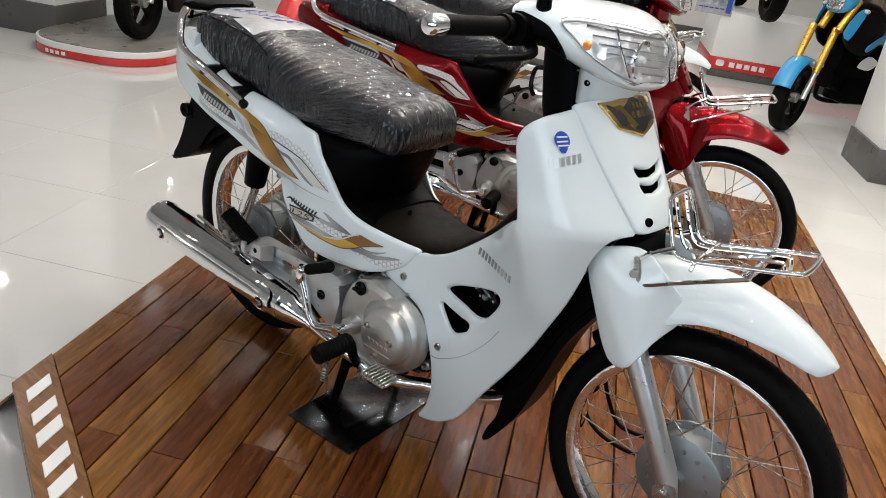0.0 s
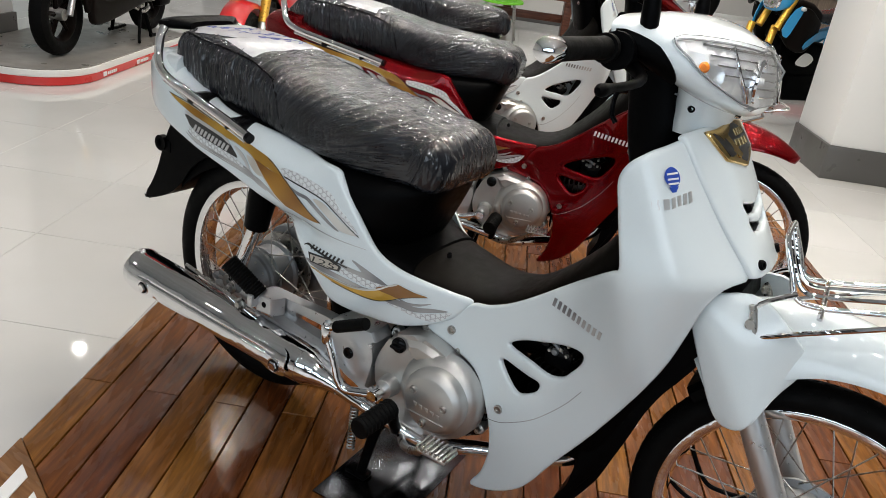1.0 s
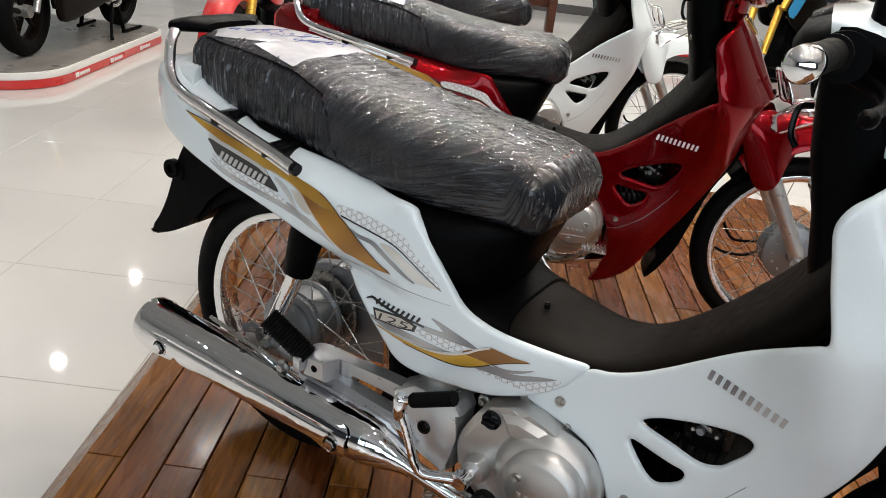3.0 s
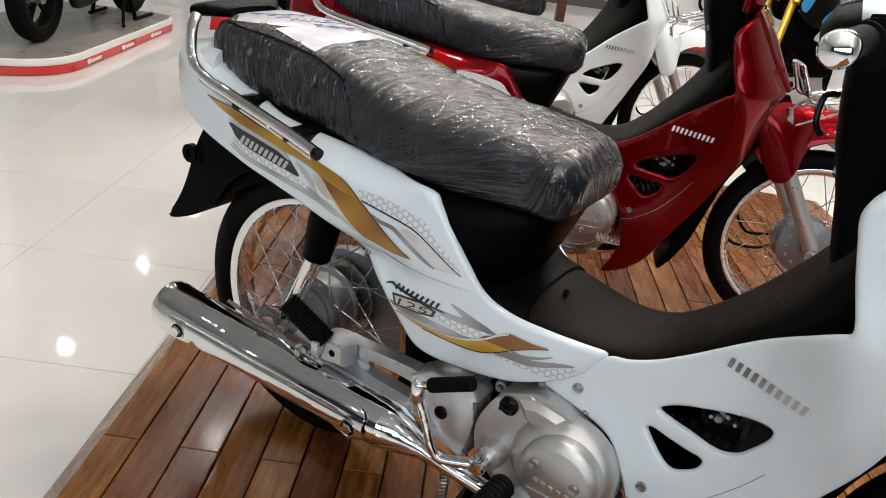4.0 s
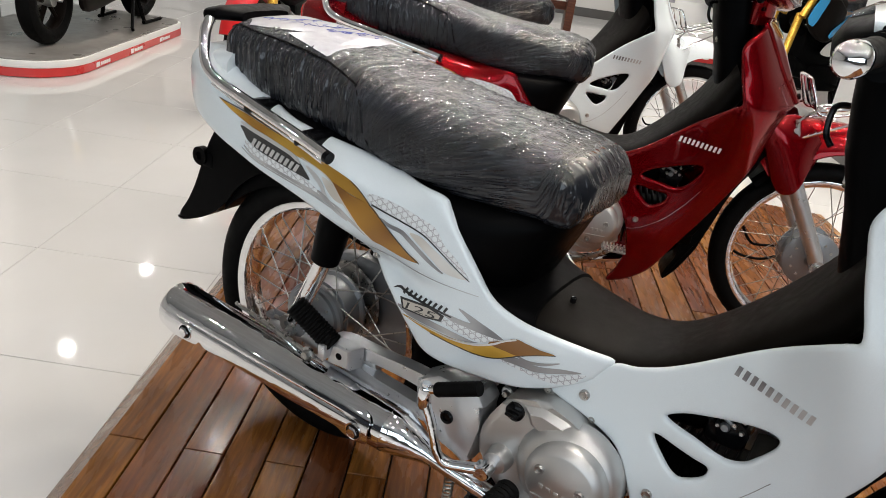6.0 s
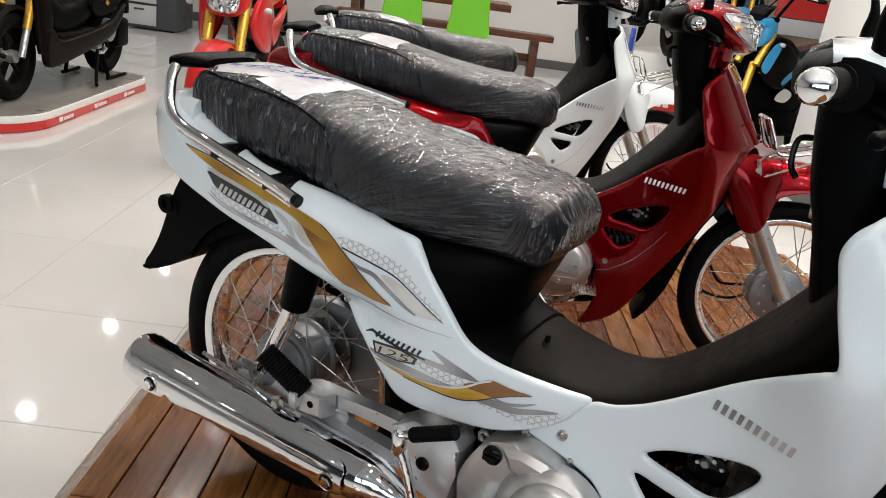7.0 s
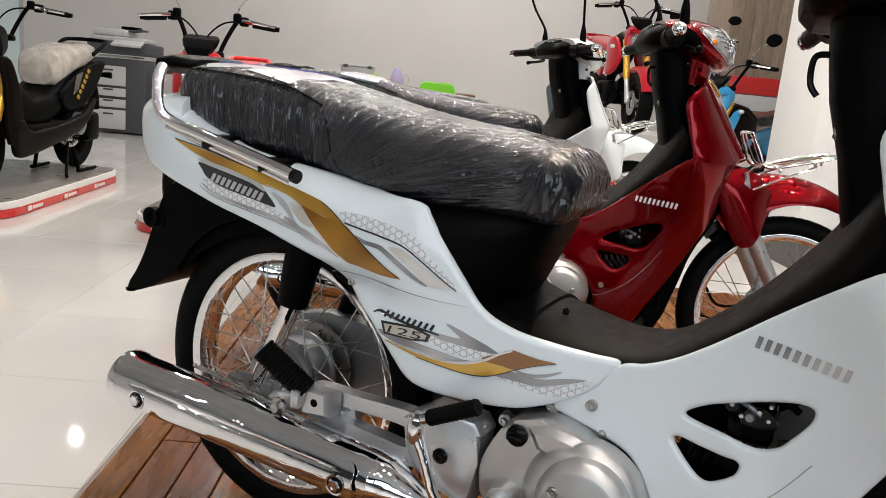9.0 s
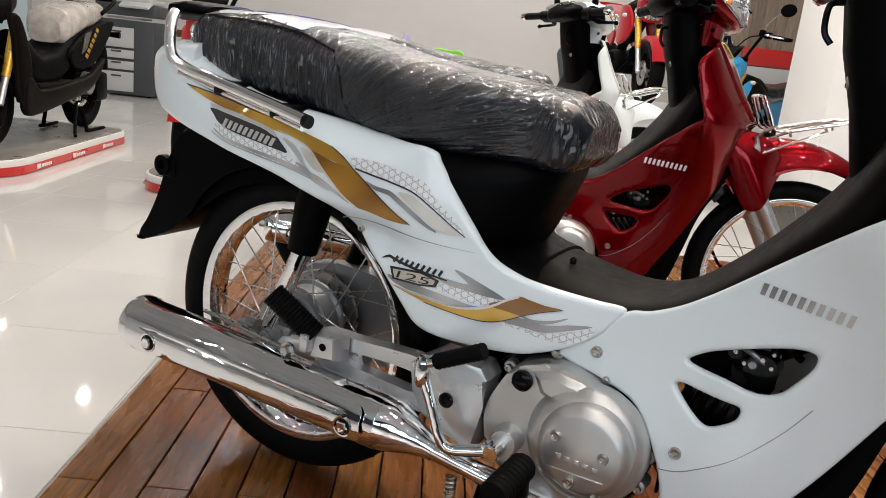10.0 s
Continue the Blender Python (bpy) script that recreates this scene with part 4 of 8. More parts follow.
def underbone(name, label, body, group, steer, sticker):
    b = thing(name, label, "motorcycle", group=group)
    # --- tail cowl, one panel a side ---
    outline = [(-0.300, 0.775), (-0.308, 0.72), (-0.285, 0.682), (-0.245, 0.665), (-0.205, 0.656), (-0.115, 0.638), (-0.045, 0.622), (0.018, 0.610), (0.076, 0.596), (0.136, 0.574), (0.172, 0.560), (0.195, 0.542), (0.226, 0.522), (0.256, 0.500), (0.283, 0.468), (0.300, 0.446),
               (0.318, 0.423), (0.340, 0.410), (0.378, 0.404), (0.441, 0.402), (0.490, 0.406), (0.536, 0.422), (0.569, 0.441), (0.590, 0.456), (0.606, 0.474), (0.620, 0.501), (0.582, 0.506), (0.536, 0.511), (0.488, 0.519), (0.456, 0.530), (0.436, 0.541), (0.420, 0.556),
               (0.401, 0.581), (0.381, 0.606), (0.359, 0.635), (0.337, 0.664), (0.318, 0.682), (0.24, 0.690), (0.14, 0.704), (0.0, 0.722), (-0.10, 0.745), (-0.17, 0.775), (-0.235, 0.792)]
    right = sheet(outline, cowl, (0, -1, 0), step=0.012, roll=0.009, n=4)
    left = flipped(sheet([(x, z - 0.02) if x > 0.40 and z > 0.49 else (x, z) for x, z in outline], cowl, (0, -1, 0), step=0.014, roll=0.009, n=4))
    pr = part("tail_cowl", right, body, b, "glossy painted tail cowl with gold stripes")
    part("tail_cowl", left, body, b)
    part("tail_tip", loft([ring_y((-0.17, 0.745), 0.128, 0.050, 4), ring_y((-0.26, 0.738), 0.108, 0.050, 3.4), ring_y((-0.305, 0.730), 0.082, 0.045, 3)]), body, b)
    tl = loft([ring_y((-0.262, 0.712), 0.112, 0.050, 3.5, skew=-0.25), ring_y((-0.305, 0.709), 0.088, 0.052, 3, skew=-0.25), ring_y((-0.318, 0.706), 0.060, 0.040, 3, skew=-0.25)])
    part("tail_light", tl, TAILRED, b, "red tail light lens")
    # stripes, foil shapes laid on the cowl
    O = (0, -1, 0)

    def foil(pts, m, lift=0.0012, n=5, nm="foil_stripe"):
        part(nm, sheet(pts, cowl, O, thick=0.0009, step=0.012, lift=lift, n=n), m, pr)

    def ribbon(way, widths, m, lift=0.0016, nm="foil_line"):
        """A narrow foil strip along a way on the cowl."""
        c = curve_through(way, 5, False)
        w = np.interp(np.linspace(0, 1, len(c)), np.linspace(0, 1, len(widths)), widths)
        t = np.gradient(c, axis=0)
        t /= np.linalg.norm(t, axis=1)[:, None] + 1e-9
        nn = np.c_[-t[:, 1], t[:, 0]] * w[:, None] / 2
        part(nm, sheet([tuple(q) for q in np.r_[c + nn, (c - nn)[::-1]]], cowl, O, thick=0.0007, step=0.02, lift=lift, corner=True), m, pr)

    # upper flash: two gold bands that cross, with a pale edge line
    foil([(-0.152, 0.718), (-0.112, 0.711), (-0.019, 0.697), (0.064, 0.684), (0.130, 0.669), (0.162, 0.660), (0.180, 0.650), (0.202, 0.632), (0.165, 0.640), (0.126, 0.648), (0.101, 0.661), (0.045, 0.672), (-0.026, 0.685), (-0.093, 0.699)], GOLD)
    foil([(0.124, 0.650), (0.166, 0.639), (0.203, 0.633), (0.230, 0.615), (0.252, 0.600), (0.281, 0.582), (0.304, 0.570), (0.272, 0.570), (0.237, 0.576), (0.214, 0.579), (0.190, 0.591), (0.164, 0.612), (0.143, 0.631)], DARKGOLD, 0.0020)
    ribbon([(0.06, 0.672), (0.101, 0.661), (0.124, 0.650), (0.143, 0.631), (0.164, 0.612), (0.190, 0.591), (0.214, 0.579)], (0.001, 0.0028, 0.0028, 0.0016), PALEFOIL, 0.0026)
    ribbon([(0.160, 0.661), (0.182, 0.649), (0.203, 0.633), (0.230, 0.615), (0.252, 0.600), (0.281, 0.582), (0.306, 0.569)], (0.0012, 0.0012, 0.0016, 0.001), BLACKFOIL, 0.0024)
    ribbon([(-0.15, 0.718), (-0.06, 0.7045), (0.03, 0.690), (0.10, 0.6765)], (0.0012, 0.0016, 0.001), BLACKFOIL, 0.0020)
    # maker's plate in black with a bright rim above it
    foil([(-0.086, 0.687), (-0.064, 0.686), (-0.019, 0.681), (0.023, 0.674), (0.055, 0.663), (0.067, 0.654), (0.081, 0.640), (0.061, 0.642), (0.014, 0.649), (-0.035, 0.657), (-0.065, 0.667), (-0.076, 0.677)], BLACKFOIL, 0.0016, nm="black_badge")
    foil([(-0.086, 0.694), (-0.050, 0.690), (-0.014, 0.685), (0.043, 0.673), (0.058, 0.661), (0.049, 0.663), (0.030, 0.670), (-0.019, 0.679), (-0.070, 0.687)], SILVERFOIL, 0.0022)
    bars(pr, cowl, O, -0.055, 0.6625, 0.056, 0.6445, 0.0135, SILVERFOIL, 0.0028, 10, 0.35)
    foil([(-0.071, 0.664), (-0.022, 0.653), (0.038, 0.647), (0.078, 0.636), (0.095, 0.630), (0.114, 0.622), (0.107, 0.616), (0.074, 0.621), (0.017, 0.627), (-0.033, 0.637), (-0.060, 0.649)], PATTERN, 0.0010)
    ribbon([(-0.075, 0.655), (-0.048, 0.643), (0.004, 0.6345), (0.072, 0.625), (0.124, 0.6145), (0.153, 0.605), (0.200, 0.583)], (0.0014, 0.005, 0.005, 0.007, 0.008, 0.002), GREYFOIL, 0.0013)
    ribbon([(-0.080, 0.650), (-0.045, 0.637), (0.02, 0.6275), (0.085, 0.6175), (0.13, 0.607)], (0.001, 0.0022, 0.0022, 0.001), GREYFOIL, 0.0012)
    ribbon([(0.072, 0.661), (0.092, 0.650), (0.106, 0.638), (0.118, 0.622), (0.138, 0.609)], (0.003, 0.009, 0.007, 0.006, 0.004), SILVERFOIL, 0.0022)
    ribbon([(0.100, 0.628), (0.118, 0.620), (0.140, 0.606), (0.165, 0.596)], (0.002, 0.007, 0.006, 0.002), GREYFOIL, 0.0024)
    foil([(0.105, 0.652), (0.128, 0.645), (0.143, 0.628), (0.150, 0.620), (0.135, 0.622), (0.118, 0.634)], PALEFOIL, 0.0012)
    # lattice, line and grey sweep ahead of the gold
    foil([(0.195, 0.649), (0.222, 0.651), (0.261, 0.647), (0.299, 0.639), (0.322, 0.631), (0.340, 0.611), (0.361, 0.596), (0.378, 0.581), (0.390, 0.567), (0.374, 0.574), (0.350, 0.590), (0.324, 0.606), (0.304, 0.615), (0.274, 0.624), (0.235, 0.630), (0.207, 0.634)], PATTERN, 0.0010)
    ribbon([(0.205, 0.635), (0.235, 0.630), (0.264, 0.6255), (0.302, 0.617), (0.331, 0.602), (0.368, 0.579), (0.390, 0.566)], (0.0024, 0.0024, 0.0018, 0.0012), BLACKFOIL, 0.0017)
    ribbon([(0.225, 0.619), (0.243, 0.6125), (0.266, 0.6095), (0.281, 0.602), (0.307, 0.5865), (0.331, 0.573), (0.347, 0.566)], (0.003, 0.0065, 0.007, 0.006, 0.002), GREYFOIL, 0.0016)
    foil([(0.281, 0.612), (0.303, 0.611), (0.332, 0.596), (0.369, 0.576), (0.385, 0.567), (0.349, 0.568), (0.326, 0.582), (0.301, 0.598)], PALEFOIL, 0.0009)
    ribbon([(0.176, 0.553), (0.195, 0.558), (0.227, 0.560), (0.280, 0.555), (0.338, 0.549), (0.408, 0.546)], (0.0008, 0.0011, 0.0011, 0.0006), GREYFOIL, 0.0004, "panel_seam")
    # lower flash
    foil([(0.352, 0.502), (0.379, 0.500), (0.404, 0.499), (0.381, 0.515), (0.388, 0.5155), (0.419, 0.504), (0.458, 0.487), (0.430, 0.486), (0.397, 0.490), (0.371, 0.493)], GREYFOIL, 0.0014, 2)
    foil([(0.340, 0.492), (0.380, 0.492), (0.421, 0.489), (0.456, 0.485), (0.439, 0.478), (0.423, 0.472), (0.398, 0.474), (0.372, 0.481), (0.345, 0.485)], PATTERN, 0.0011)
    foil([(0.278, 0.489), (0.328, 0.482), (0.373, 0.475), (0.407, 0.469), (0.419, 0.469), (0.391, 0.464), (0.347, 0.469), (0.298, 0.476)], GREYFOIL, 0.0012)
    foil([(0.288, 0.475), (0.339, 0.467), (0.383, 0.463), (0.416, 0.466), (0.441, 0.474), (0.464, 0.470), (0.482, 0.468), (0.465, 0.459), (0.443, 0.451), (0.417, 0.449), (0.383, 0.453), (0.339, 0.460)], GOLD, 0.0018)
    foil([(0.435, 0.475), (0.458, 0.487), (0.475, 0.495), (0.492, 0.492), (0.512, 0.488), (0.536, 0.486), (0.510, 0.478), (0.484, 0.468), (0.464, 0.470)], DARKGOLD, 0.0024)
    ribbon([(0.300, 0.473), (0.345, 0.466), (0.383, 0.462), (0.416, 0.4655), (0.441, 0.475), (0.458, 0.486), (0.476, 0.4945)], (0.001, 0.0028, 0.0034, 0.0028), PALEFOIL, 0.0030)
    ribbon([(0.340, 0.4595), (0.383, 0.4525), (0.417, 0.4485), (0.443, 0.4505), (0.466, 0.459), (0.484, 0.468), (0.510, 0.478), (0.537, 0.486)], (0.0008, 0.0014, 0.0014, 0.001), BLACKFOIL, 0.0027)
    foil([(0.453, 0.454), (0.490, 0.450), (0.513, 0.448), (0.544, 0.456), (0.579, 0.469), (0.550, 0.466), (0.524, 0.460), (0.504, 0.459), (0.484, 0.463), (0.469, 0.461)], GREYFOIL, 0.0013)
    ribbon([(0.482, 0.467), (0.500, 0.462), (0.523, 0.4655), (0.545, 0.475)], (0.002, 0.005, 0.0045, 0.001), GREYFOIL, 0.0020)
    foil([(0.450, 0.452), (0.482, 0.445), (0.515, 0.438), (0.546, 0.438), (0.568, 0.446), (0.580, 0.459), (0.584, 0.468), (0.551, 0.456), (0.518, 0.447), (0.490, 0.448), (0.466, 0.453)], PATTERN, 0.0010)
    # flowing script as slanted strokes over an underline, and the engine size in a black frame
    for k in range(9):
        x0, z0 = 0.283 + 0.0094 * k, 0.5075 - 0.0006 * k
        ribbon([(x0, z0), (x0 + 0.0045, z0 + 0.0085)], (0.0040, 0.0040), BLACKFOIL, 0.0022, "script_bar")
    ribbon([(0.262, 0.509), (0.272, 0.513), (0.285, 0.511), (0.325, 0.5045), (0.372, 0.4985)], (0.001, 0.0035, 0.0035, 0.0035, 0.002), BLACKFOIL, 0.0020, "script_underline")
    foil([(0.279, 0.5015), (0.333, 0.5035), (0.360, 0.4960), (0.356, 0.4855), (0.331, 0.4825), (0.287, 0.4840)], BLACKFOIL, 0.0018, 1, "number_badge")
    foil([(0.285, 0.4985), (0.331, 0.5005), (0.354, 0.4945), (0.352, 0.4885), (0.330, 0.4855), (0.290, 0.4870)], PALEFOIL, 0.0024, 1, "number_field")
    lettering("125", cowl, (0.293, 0.4878), (0.052, -0.0008), 0.0105, BLACKFOIL, pr, 0.0032)
    screw("cowl_screw", b, Vector(cowl(0.209, 0.542)) + Vector((0, -0.001, 0)), 0.006)
    # --- seat, with the film's folds drawn in ---
    xs = np.concatenate([np.linspace(-0.24, -0.16, 26), np.linspace(-0.156, 0.46, 210), np.linspace(0.4625, 0.532, 34)])
    nose_back = 0.84
    rings = []
    for x in xs:
        top, low, hw = SEAT_TOP(x), SEAT_LOW(x), SEAT_HALF(x)
        c, hz = (top + low) / 2, (top - low) / 2
        ring = []
        for a in np.linspace(0, 2 * math.pi, 120, False):
            ca, sa = math.cos(a), math.sin(a)
            e = SEAT_EY if sa > 0 else 5.0
            y = hw * math.copysign(abs(ca) ** (2 / e), ca)
            z = hz * math.copysign(abs(sa) ** (2 / (SEAT_EZ if sa > 0 else 5.0)), sa)
            fold = film_fold(x, y, c + z, abs(ca) ** 0.5 * (1 if abs(z) < hz * 0.97 else 0.6), sa)
            r = Vector((0.25 if x > 0.47 else 0.0, y, z)).normalized()
            ring.append(Vector((min(x, 0.4625) + max(0, x - 0.4625) * nose_back + r.x * fold, y + r.y * fold, c + z + r.z * fold)))
        rings.append(ring)
    st = part("seat", loft(rings), SEAT, b, "charcoal dual seat wrapped in crinkled clear film", 75)
    # piped seam between the two seat halves
    for s in (-1, 1):
        seam = []
        for k in range(9):
            t = k / 8
            x = 0.113 + 0.085 * t
            top, low, hw = SEAT_TOP(x), SEAT_LOW(x), SEAT_HALF(x)
            c, hz = (top + low) / 2, (top - low) / 2
            a = math.pi / 2 * (0.34 - 0.97 * t)
            sa, ca = math.sin(a), math.cos(a)
            z = hz * math.copysign(abs(sa) ** (2 / (SEAT_EZ if sa > 0 else 5.0)), sa)
            y = hw * abs(ca) ** (2 / (SEAT_EY if sa > 0 else 5.0))
            seam.append((x, s * (y + 0.001), c + z))
        part("seam", tube(seam, 0.0017, 6), GLOSS_BLACK, st)

    for s in (-1, 1):
        edge = []
        for x in np.linspace(-0.205, 0.115, 15):
            top, low, hw = SEAT_TOP(x), SEAT_LOW(x), SEAT_HALF(x)
            a = math.pi * (0.23 - 0.06 * max(0, (x - 0.05) / 0.065))
            edge.append((x, s * (hw * math.cos(a) ** (2 / SEAT_EY) + 0.0015), (top + low) / 2 + (top - low) / 2 * math.sin(a) ** (2 / SEAT_EZ) + 0.0015))
        part("piping", tube(edge, 0.0019, 6), GLOSS_BLACK, st)

    def on_seat(x, y):
        top, low, hw = SEAT_TOP(x), SEAT_LOW(x), SEAT_HALF(x)
        c, hz = (top + low) / 2, (top - low) / 2
        ca = (min(abs(y) / hw, 0.999)) ** (SEAT_EY / 2)
        return (x, y, c + hz * math.sqrt(max(1e-6, 1 - ca * ca)) ** (2 / SEAT_EZ))

    if sticker:
        part("paper_label", sheet([(-0.200, -0.058), (-0.155, -0.088), (-0.075, -0.072), (-0.020, -0.030), (-0.015, 0.06), (-0.09, 0.10), (-0.195, 0.07)], on_seat, (0, 0, 1), thick=0.0008, step=0.012, lift=0.0022, n=1), PAPER, st, "white paper label under the film")
        lab = part("paper_label", sheet([(-0.068, -0.085), (0.035, -0.104), (0.045, 0.0), (0.040, 0.100), (-0.035, 0.10), (-0.040, 0.0)], on_seat, (0, 0, 1), thick=0.0008, step=0.012, lift=0.003, n=1), PAPER, st, "white paper label with blue pen marks")
        for k in range(9):
            x0, y0 = -0.155 + 0.019 * k, -0.055 + 0.022 * (k % 3) + 0.006 * k
            w = [on_seat(x0 + 0.011 * math.cos(i * 1.1 + k) + 0.003 * i, y0 + 0.013 * math.sin(i * 1.5 + 2 * k) + 0.004 * i) for i in range(9)]
            part("pen_mark", tube([(p[0], p[1], p[2] + 0.0042) for p in w], 0.0005, 5, 4), INK, lab)
    else:
        part("paper_label", sheet([(-0.05, -0.09), (0.06, -0.10), (0.06, 0.08), (-0.05, 0.07)], on_seat, (0, 0, 1), thick=0.0008, step=0.012, lift=0.003, n=1), PAPER, st, "white paper label")
    # inner body under the seat
    part("inner_body", loft([ring_y((x, z), w, h, 4.5, skew=0.42 * min(1, max(0, (x - 0.2) / 0.15))) for x, z, w, h in ((-0.2, 0.735, 0.08, 0.03), (0.0, 0.69, 0.13, 0.040), (0.2, 0.63, 0.150, 0.070), (0.30, 0.595, 0.158, 0.088), (0.36, 0.590, 0.152, 0.095), (0.40, 0.590, 0.138, 0.094), (0.43, 0.592, 0.116, 0.088), (0.456, 0.60, 0.084, 0.078), (0.470, 0.605, 0.050, 0.062))]), BLACK, b, "black plastic body under the seat")
    collar = curve_through([(0.36, 0.560, 0.150, 0.050), (0.40, 0.535, 0.140, 0.045), (0.44, 0.513, 0.131, 0.038), (0.475, 0.504, 0.121, 0.0355), (0.497, 0.501, 0.117, 0.0345)], 4, False)
    part("tunnel_collar", loft([ring_y((x, z), w, h, 3.2, 32, skew=-0.55) for x, z, w, h in collar]), BLACK, b, "black plastic collar between seat body and tunnel")
    # --- tunnel between shield and seat ---
    tun = [(0.43, 0.506, 0.124, 0.031), (0.50, 0.499, 0.114, 0.031), (0.56, 0.489, 0.107, 0.030), (0.62, 0.485, 0.100, 0.027), (0.68, 0.498, 0.103, 0.027), (0.74, 0.541, 0.110, 0.029), (0.80, 0.599, 0.120, 0.033), (0.86, 0.668, 0.138, 0.04), (0.90, 0.74, 0.14, 0.05)]
    rings = []
    for x, z, w, h in curve_through(tun, 4, False):
        rings.append(ring_y((x, z), w, h, 3.0, 32, skew=-0.4))
    part("tunnel_cover", loft(rings), TUNNEL, b, "charcoal plastic tunnel cover behind the leg shield")
    screw("tunnel_screw", b, (0.510, -0.024, 0.5325), 0.005, (0.1, -0.1, 1.0), GLOSS_BLACK)
    # --- leg shield ---
    low = [(0.532, 0.418), (0.552, 0.407), (0.590, 0.399), (0.634, 0.386), (0.655, 0.374), (0.673, 0.354), (0.687, 0.328), (0.700, 0.299), (0.709, 0.265), (0.711, 0.222), (0.699, 0.165), (0.679, 0.122), (0.720, 0.130), (0.765, 0.158), (0.800, 0.195), (0.846, 0.277), (0.899, 0.364), (0.948, 0.456), (0.987, 0.540),
           (1.006, 0.606), (1.018, 0.655), (1.036, 0.690), (1.061, 0.707), (1.057, 0.760), (1.053, 0.815), (1.051, 0.868), (1.049, 0.893), (1.030, 0.887), (1.010, 0.878), (0.973, 0.858), (0.946, 0.832), (0.932, 0.790), (0.917, 0.740), (0.902, 0.705), (0.886, 0.694),
           (0.859, 0.671), (0.818, 0.634), (0.779, 0.599), (0.75, 0.573), (0.719, 0.548), (0.686, 0.525), (0.651, 0.508), (0.621, 0.500), (0.588, 0.470), (0.556, 0.445)]
    v1 = [(0.713, 0.457), (0.719, 0.466), (0.740, 0.479), (0.766, 0.490), (0.805, 0.505), (0.836, 0.515), (0.855, 0.516), (0.859, 0.507), (0.854, 0.491), (0.839, 0.467), (0.827, 0.452), (0.808, 0.443), (0.788, 0.443), (0.761, 0.448), (0.730, 0.452)]
    v2 = [(0.703, 0.421), (0.711, 0.4255), (0.737, 0.422), (0.766, 0.419), (0.784, 0.418), (0.788, 0.410), (0.781, 0.396), (0.758, 0.381), (0.745, 0.381), (0.732, 0.389), (0.713, 0.407)]
    ls = sheet(low, side, O, (v1, v2), step=0.012, roll=0.007, n=4)
    ls2 = flipped(sheet([(x + 0.012, z - 0.018) if 33 < i < 44 else (x, z) for i, (x, z) in enumerate(low)], side, O, (v1, v2), step=0.014, roll=0.008, n=4))
    lsp = part("leg_shield", ls, body, b, "glossy painted leg shield with two triangular vents")
    part("leg_shield", ls2, body, b)
    bars(lsp, side, O, 0.782, 0.571, 0.891, 0.564, 0.0155, GREYFOIL if body is WHITE else WHITEFOIL, 0.0015, 10, 0.12, fill=0.55)
    seam = curve_through([(0.701, 0.301), (0.725, 0.306), (0.750, 0.319), (0.794, 0.350), (0.839, 0.401), (0.868, 0.447)], 5, False)
    part("panel_seam", sheet([tuple(q) for q in np.r_[seam, seam[::-1] + (0.0005, -0.0011)]], side, O, thick=0.0006, step=0.03, lift=0.0005, corner=True), GREYFOIL, lsp)
    for p, r in (((0.590, -0.1125, 0.434), 0.0085), (Vector(side(0.721, 0.331)), 0.0085)):
        screw("shield_screw", b, p, r)
    # front face
    wing = [(0.0, 0.895), (0.05, 0.902), (0.09, 0.900), (0.135, 0.888), (0.18, 0.868), (0.203, 0.842), (0.2075, 0.80), (0.2085, 0.75), (0.208, 0.712), (0.2075, 0.699), (0.195, 0.6985), (0.15, 0.6985), (0.10, 0.6985), (0.07, 0.697), (0.05, 0.690), (0.0, 0.690)]
    wing = wing + [(-y, z) for y, z in wing[-2:0:-1]]
    spine = [(0.0, 0.907), (0.05, 0.906), (0.10, 0.902), (0.129, 0.897), (0.1285, 0.882), (0.117, 0.836), (0.097, 0.776), (0.081, 0.725), (0.076, 0.709), (0.066, 0.704), (0.03, 0.7035), (0.0, 0.703)]
    spine = spine + [(-y, z) for y, z in spine[-2:0:-1]]
    slots = []
    for z, w in ((0.797, 0.047), (0.772, 0.041)):
        slots.append([(-w, z + 0.006), (-w * 0.5, z + 0.002), (0.0, z - 0.001), (w * 0.5, z + 0.002), (w, z + 0.006), (w * 0.86, z - 0.008), (w * 0.45, z - 0.011), (0.0, z - 0.013), (-w * 0.45, z - 0.011), (-w * 0.86, z - 0.008)])
    ff = part("front_cover", sheet(spine, shield_front, (1, 0, 0), slots, thick=0.006, step=0.011, roll=0.006, n=4, lift=0.0055), body, b, "glossy painted front spine cover with chevron slots")
    part("slot_backing", box((0.01, 0.11, 0.09), (0.985, 0, 0.783)), BLACK, ff)
    part("front_badge", sheet([(-0.086, 0.897), (-0.062, 0.860), (0.0, 0.845), (0.062, 0.860), (0.086, 0.897), (0.0, 0.905)], shield_front, (1, 0, 0), thick=0.005, step=0.012, roll=0.003, lift=0.0105, corner=True), GOLDCHROME, ff, "gold shield badge")
    part("badge_face", sheet([(-0.074, 0.8935), (-0.055, 0.8645), (0.0, 0.851), (0.055, 0.8645), (0.074, 0.8935), (0.0, 0.900)], shield_front, (1, 0, 0), thick=0.001, step=0.014, lift=0.0112, corner=True), BLACKFOIL, ff, "black face of the badge")
    for y0, y1, z0, h in ((-0.010, 0.040, 0.885, 0.008), (-0.022, 0.044, 0.872, 0.009)):
        bars(ff, shield_front, (1, 0, 0), y0, z0, y1, z0 - 0.001, h, GOLDCHROME, 0.0120, 4, 0.1)
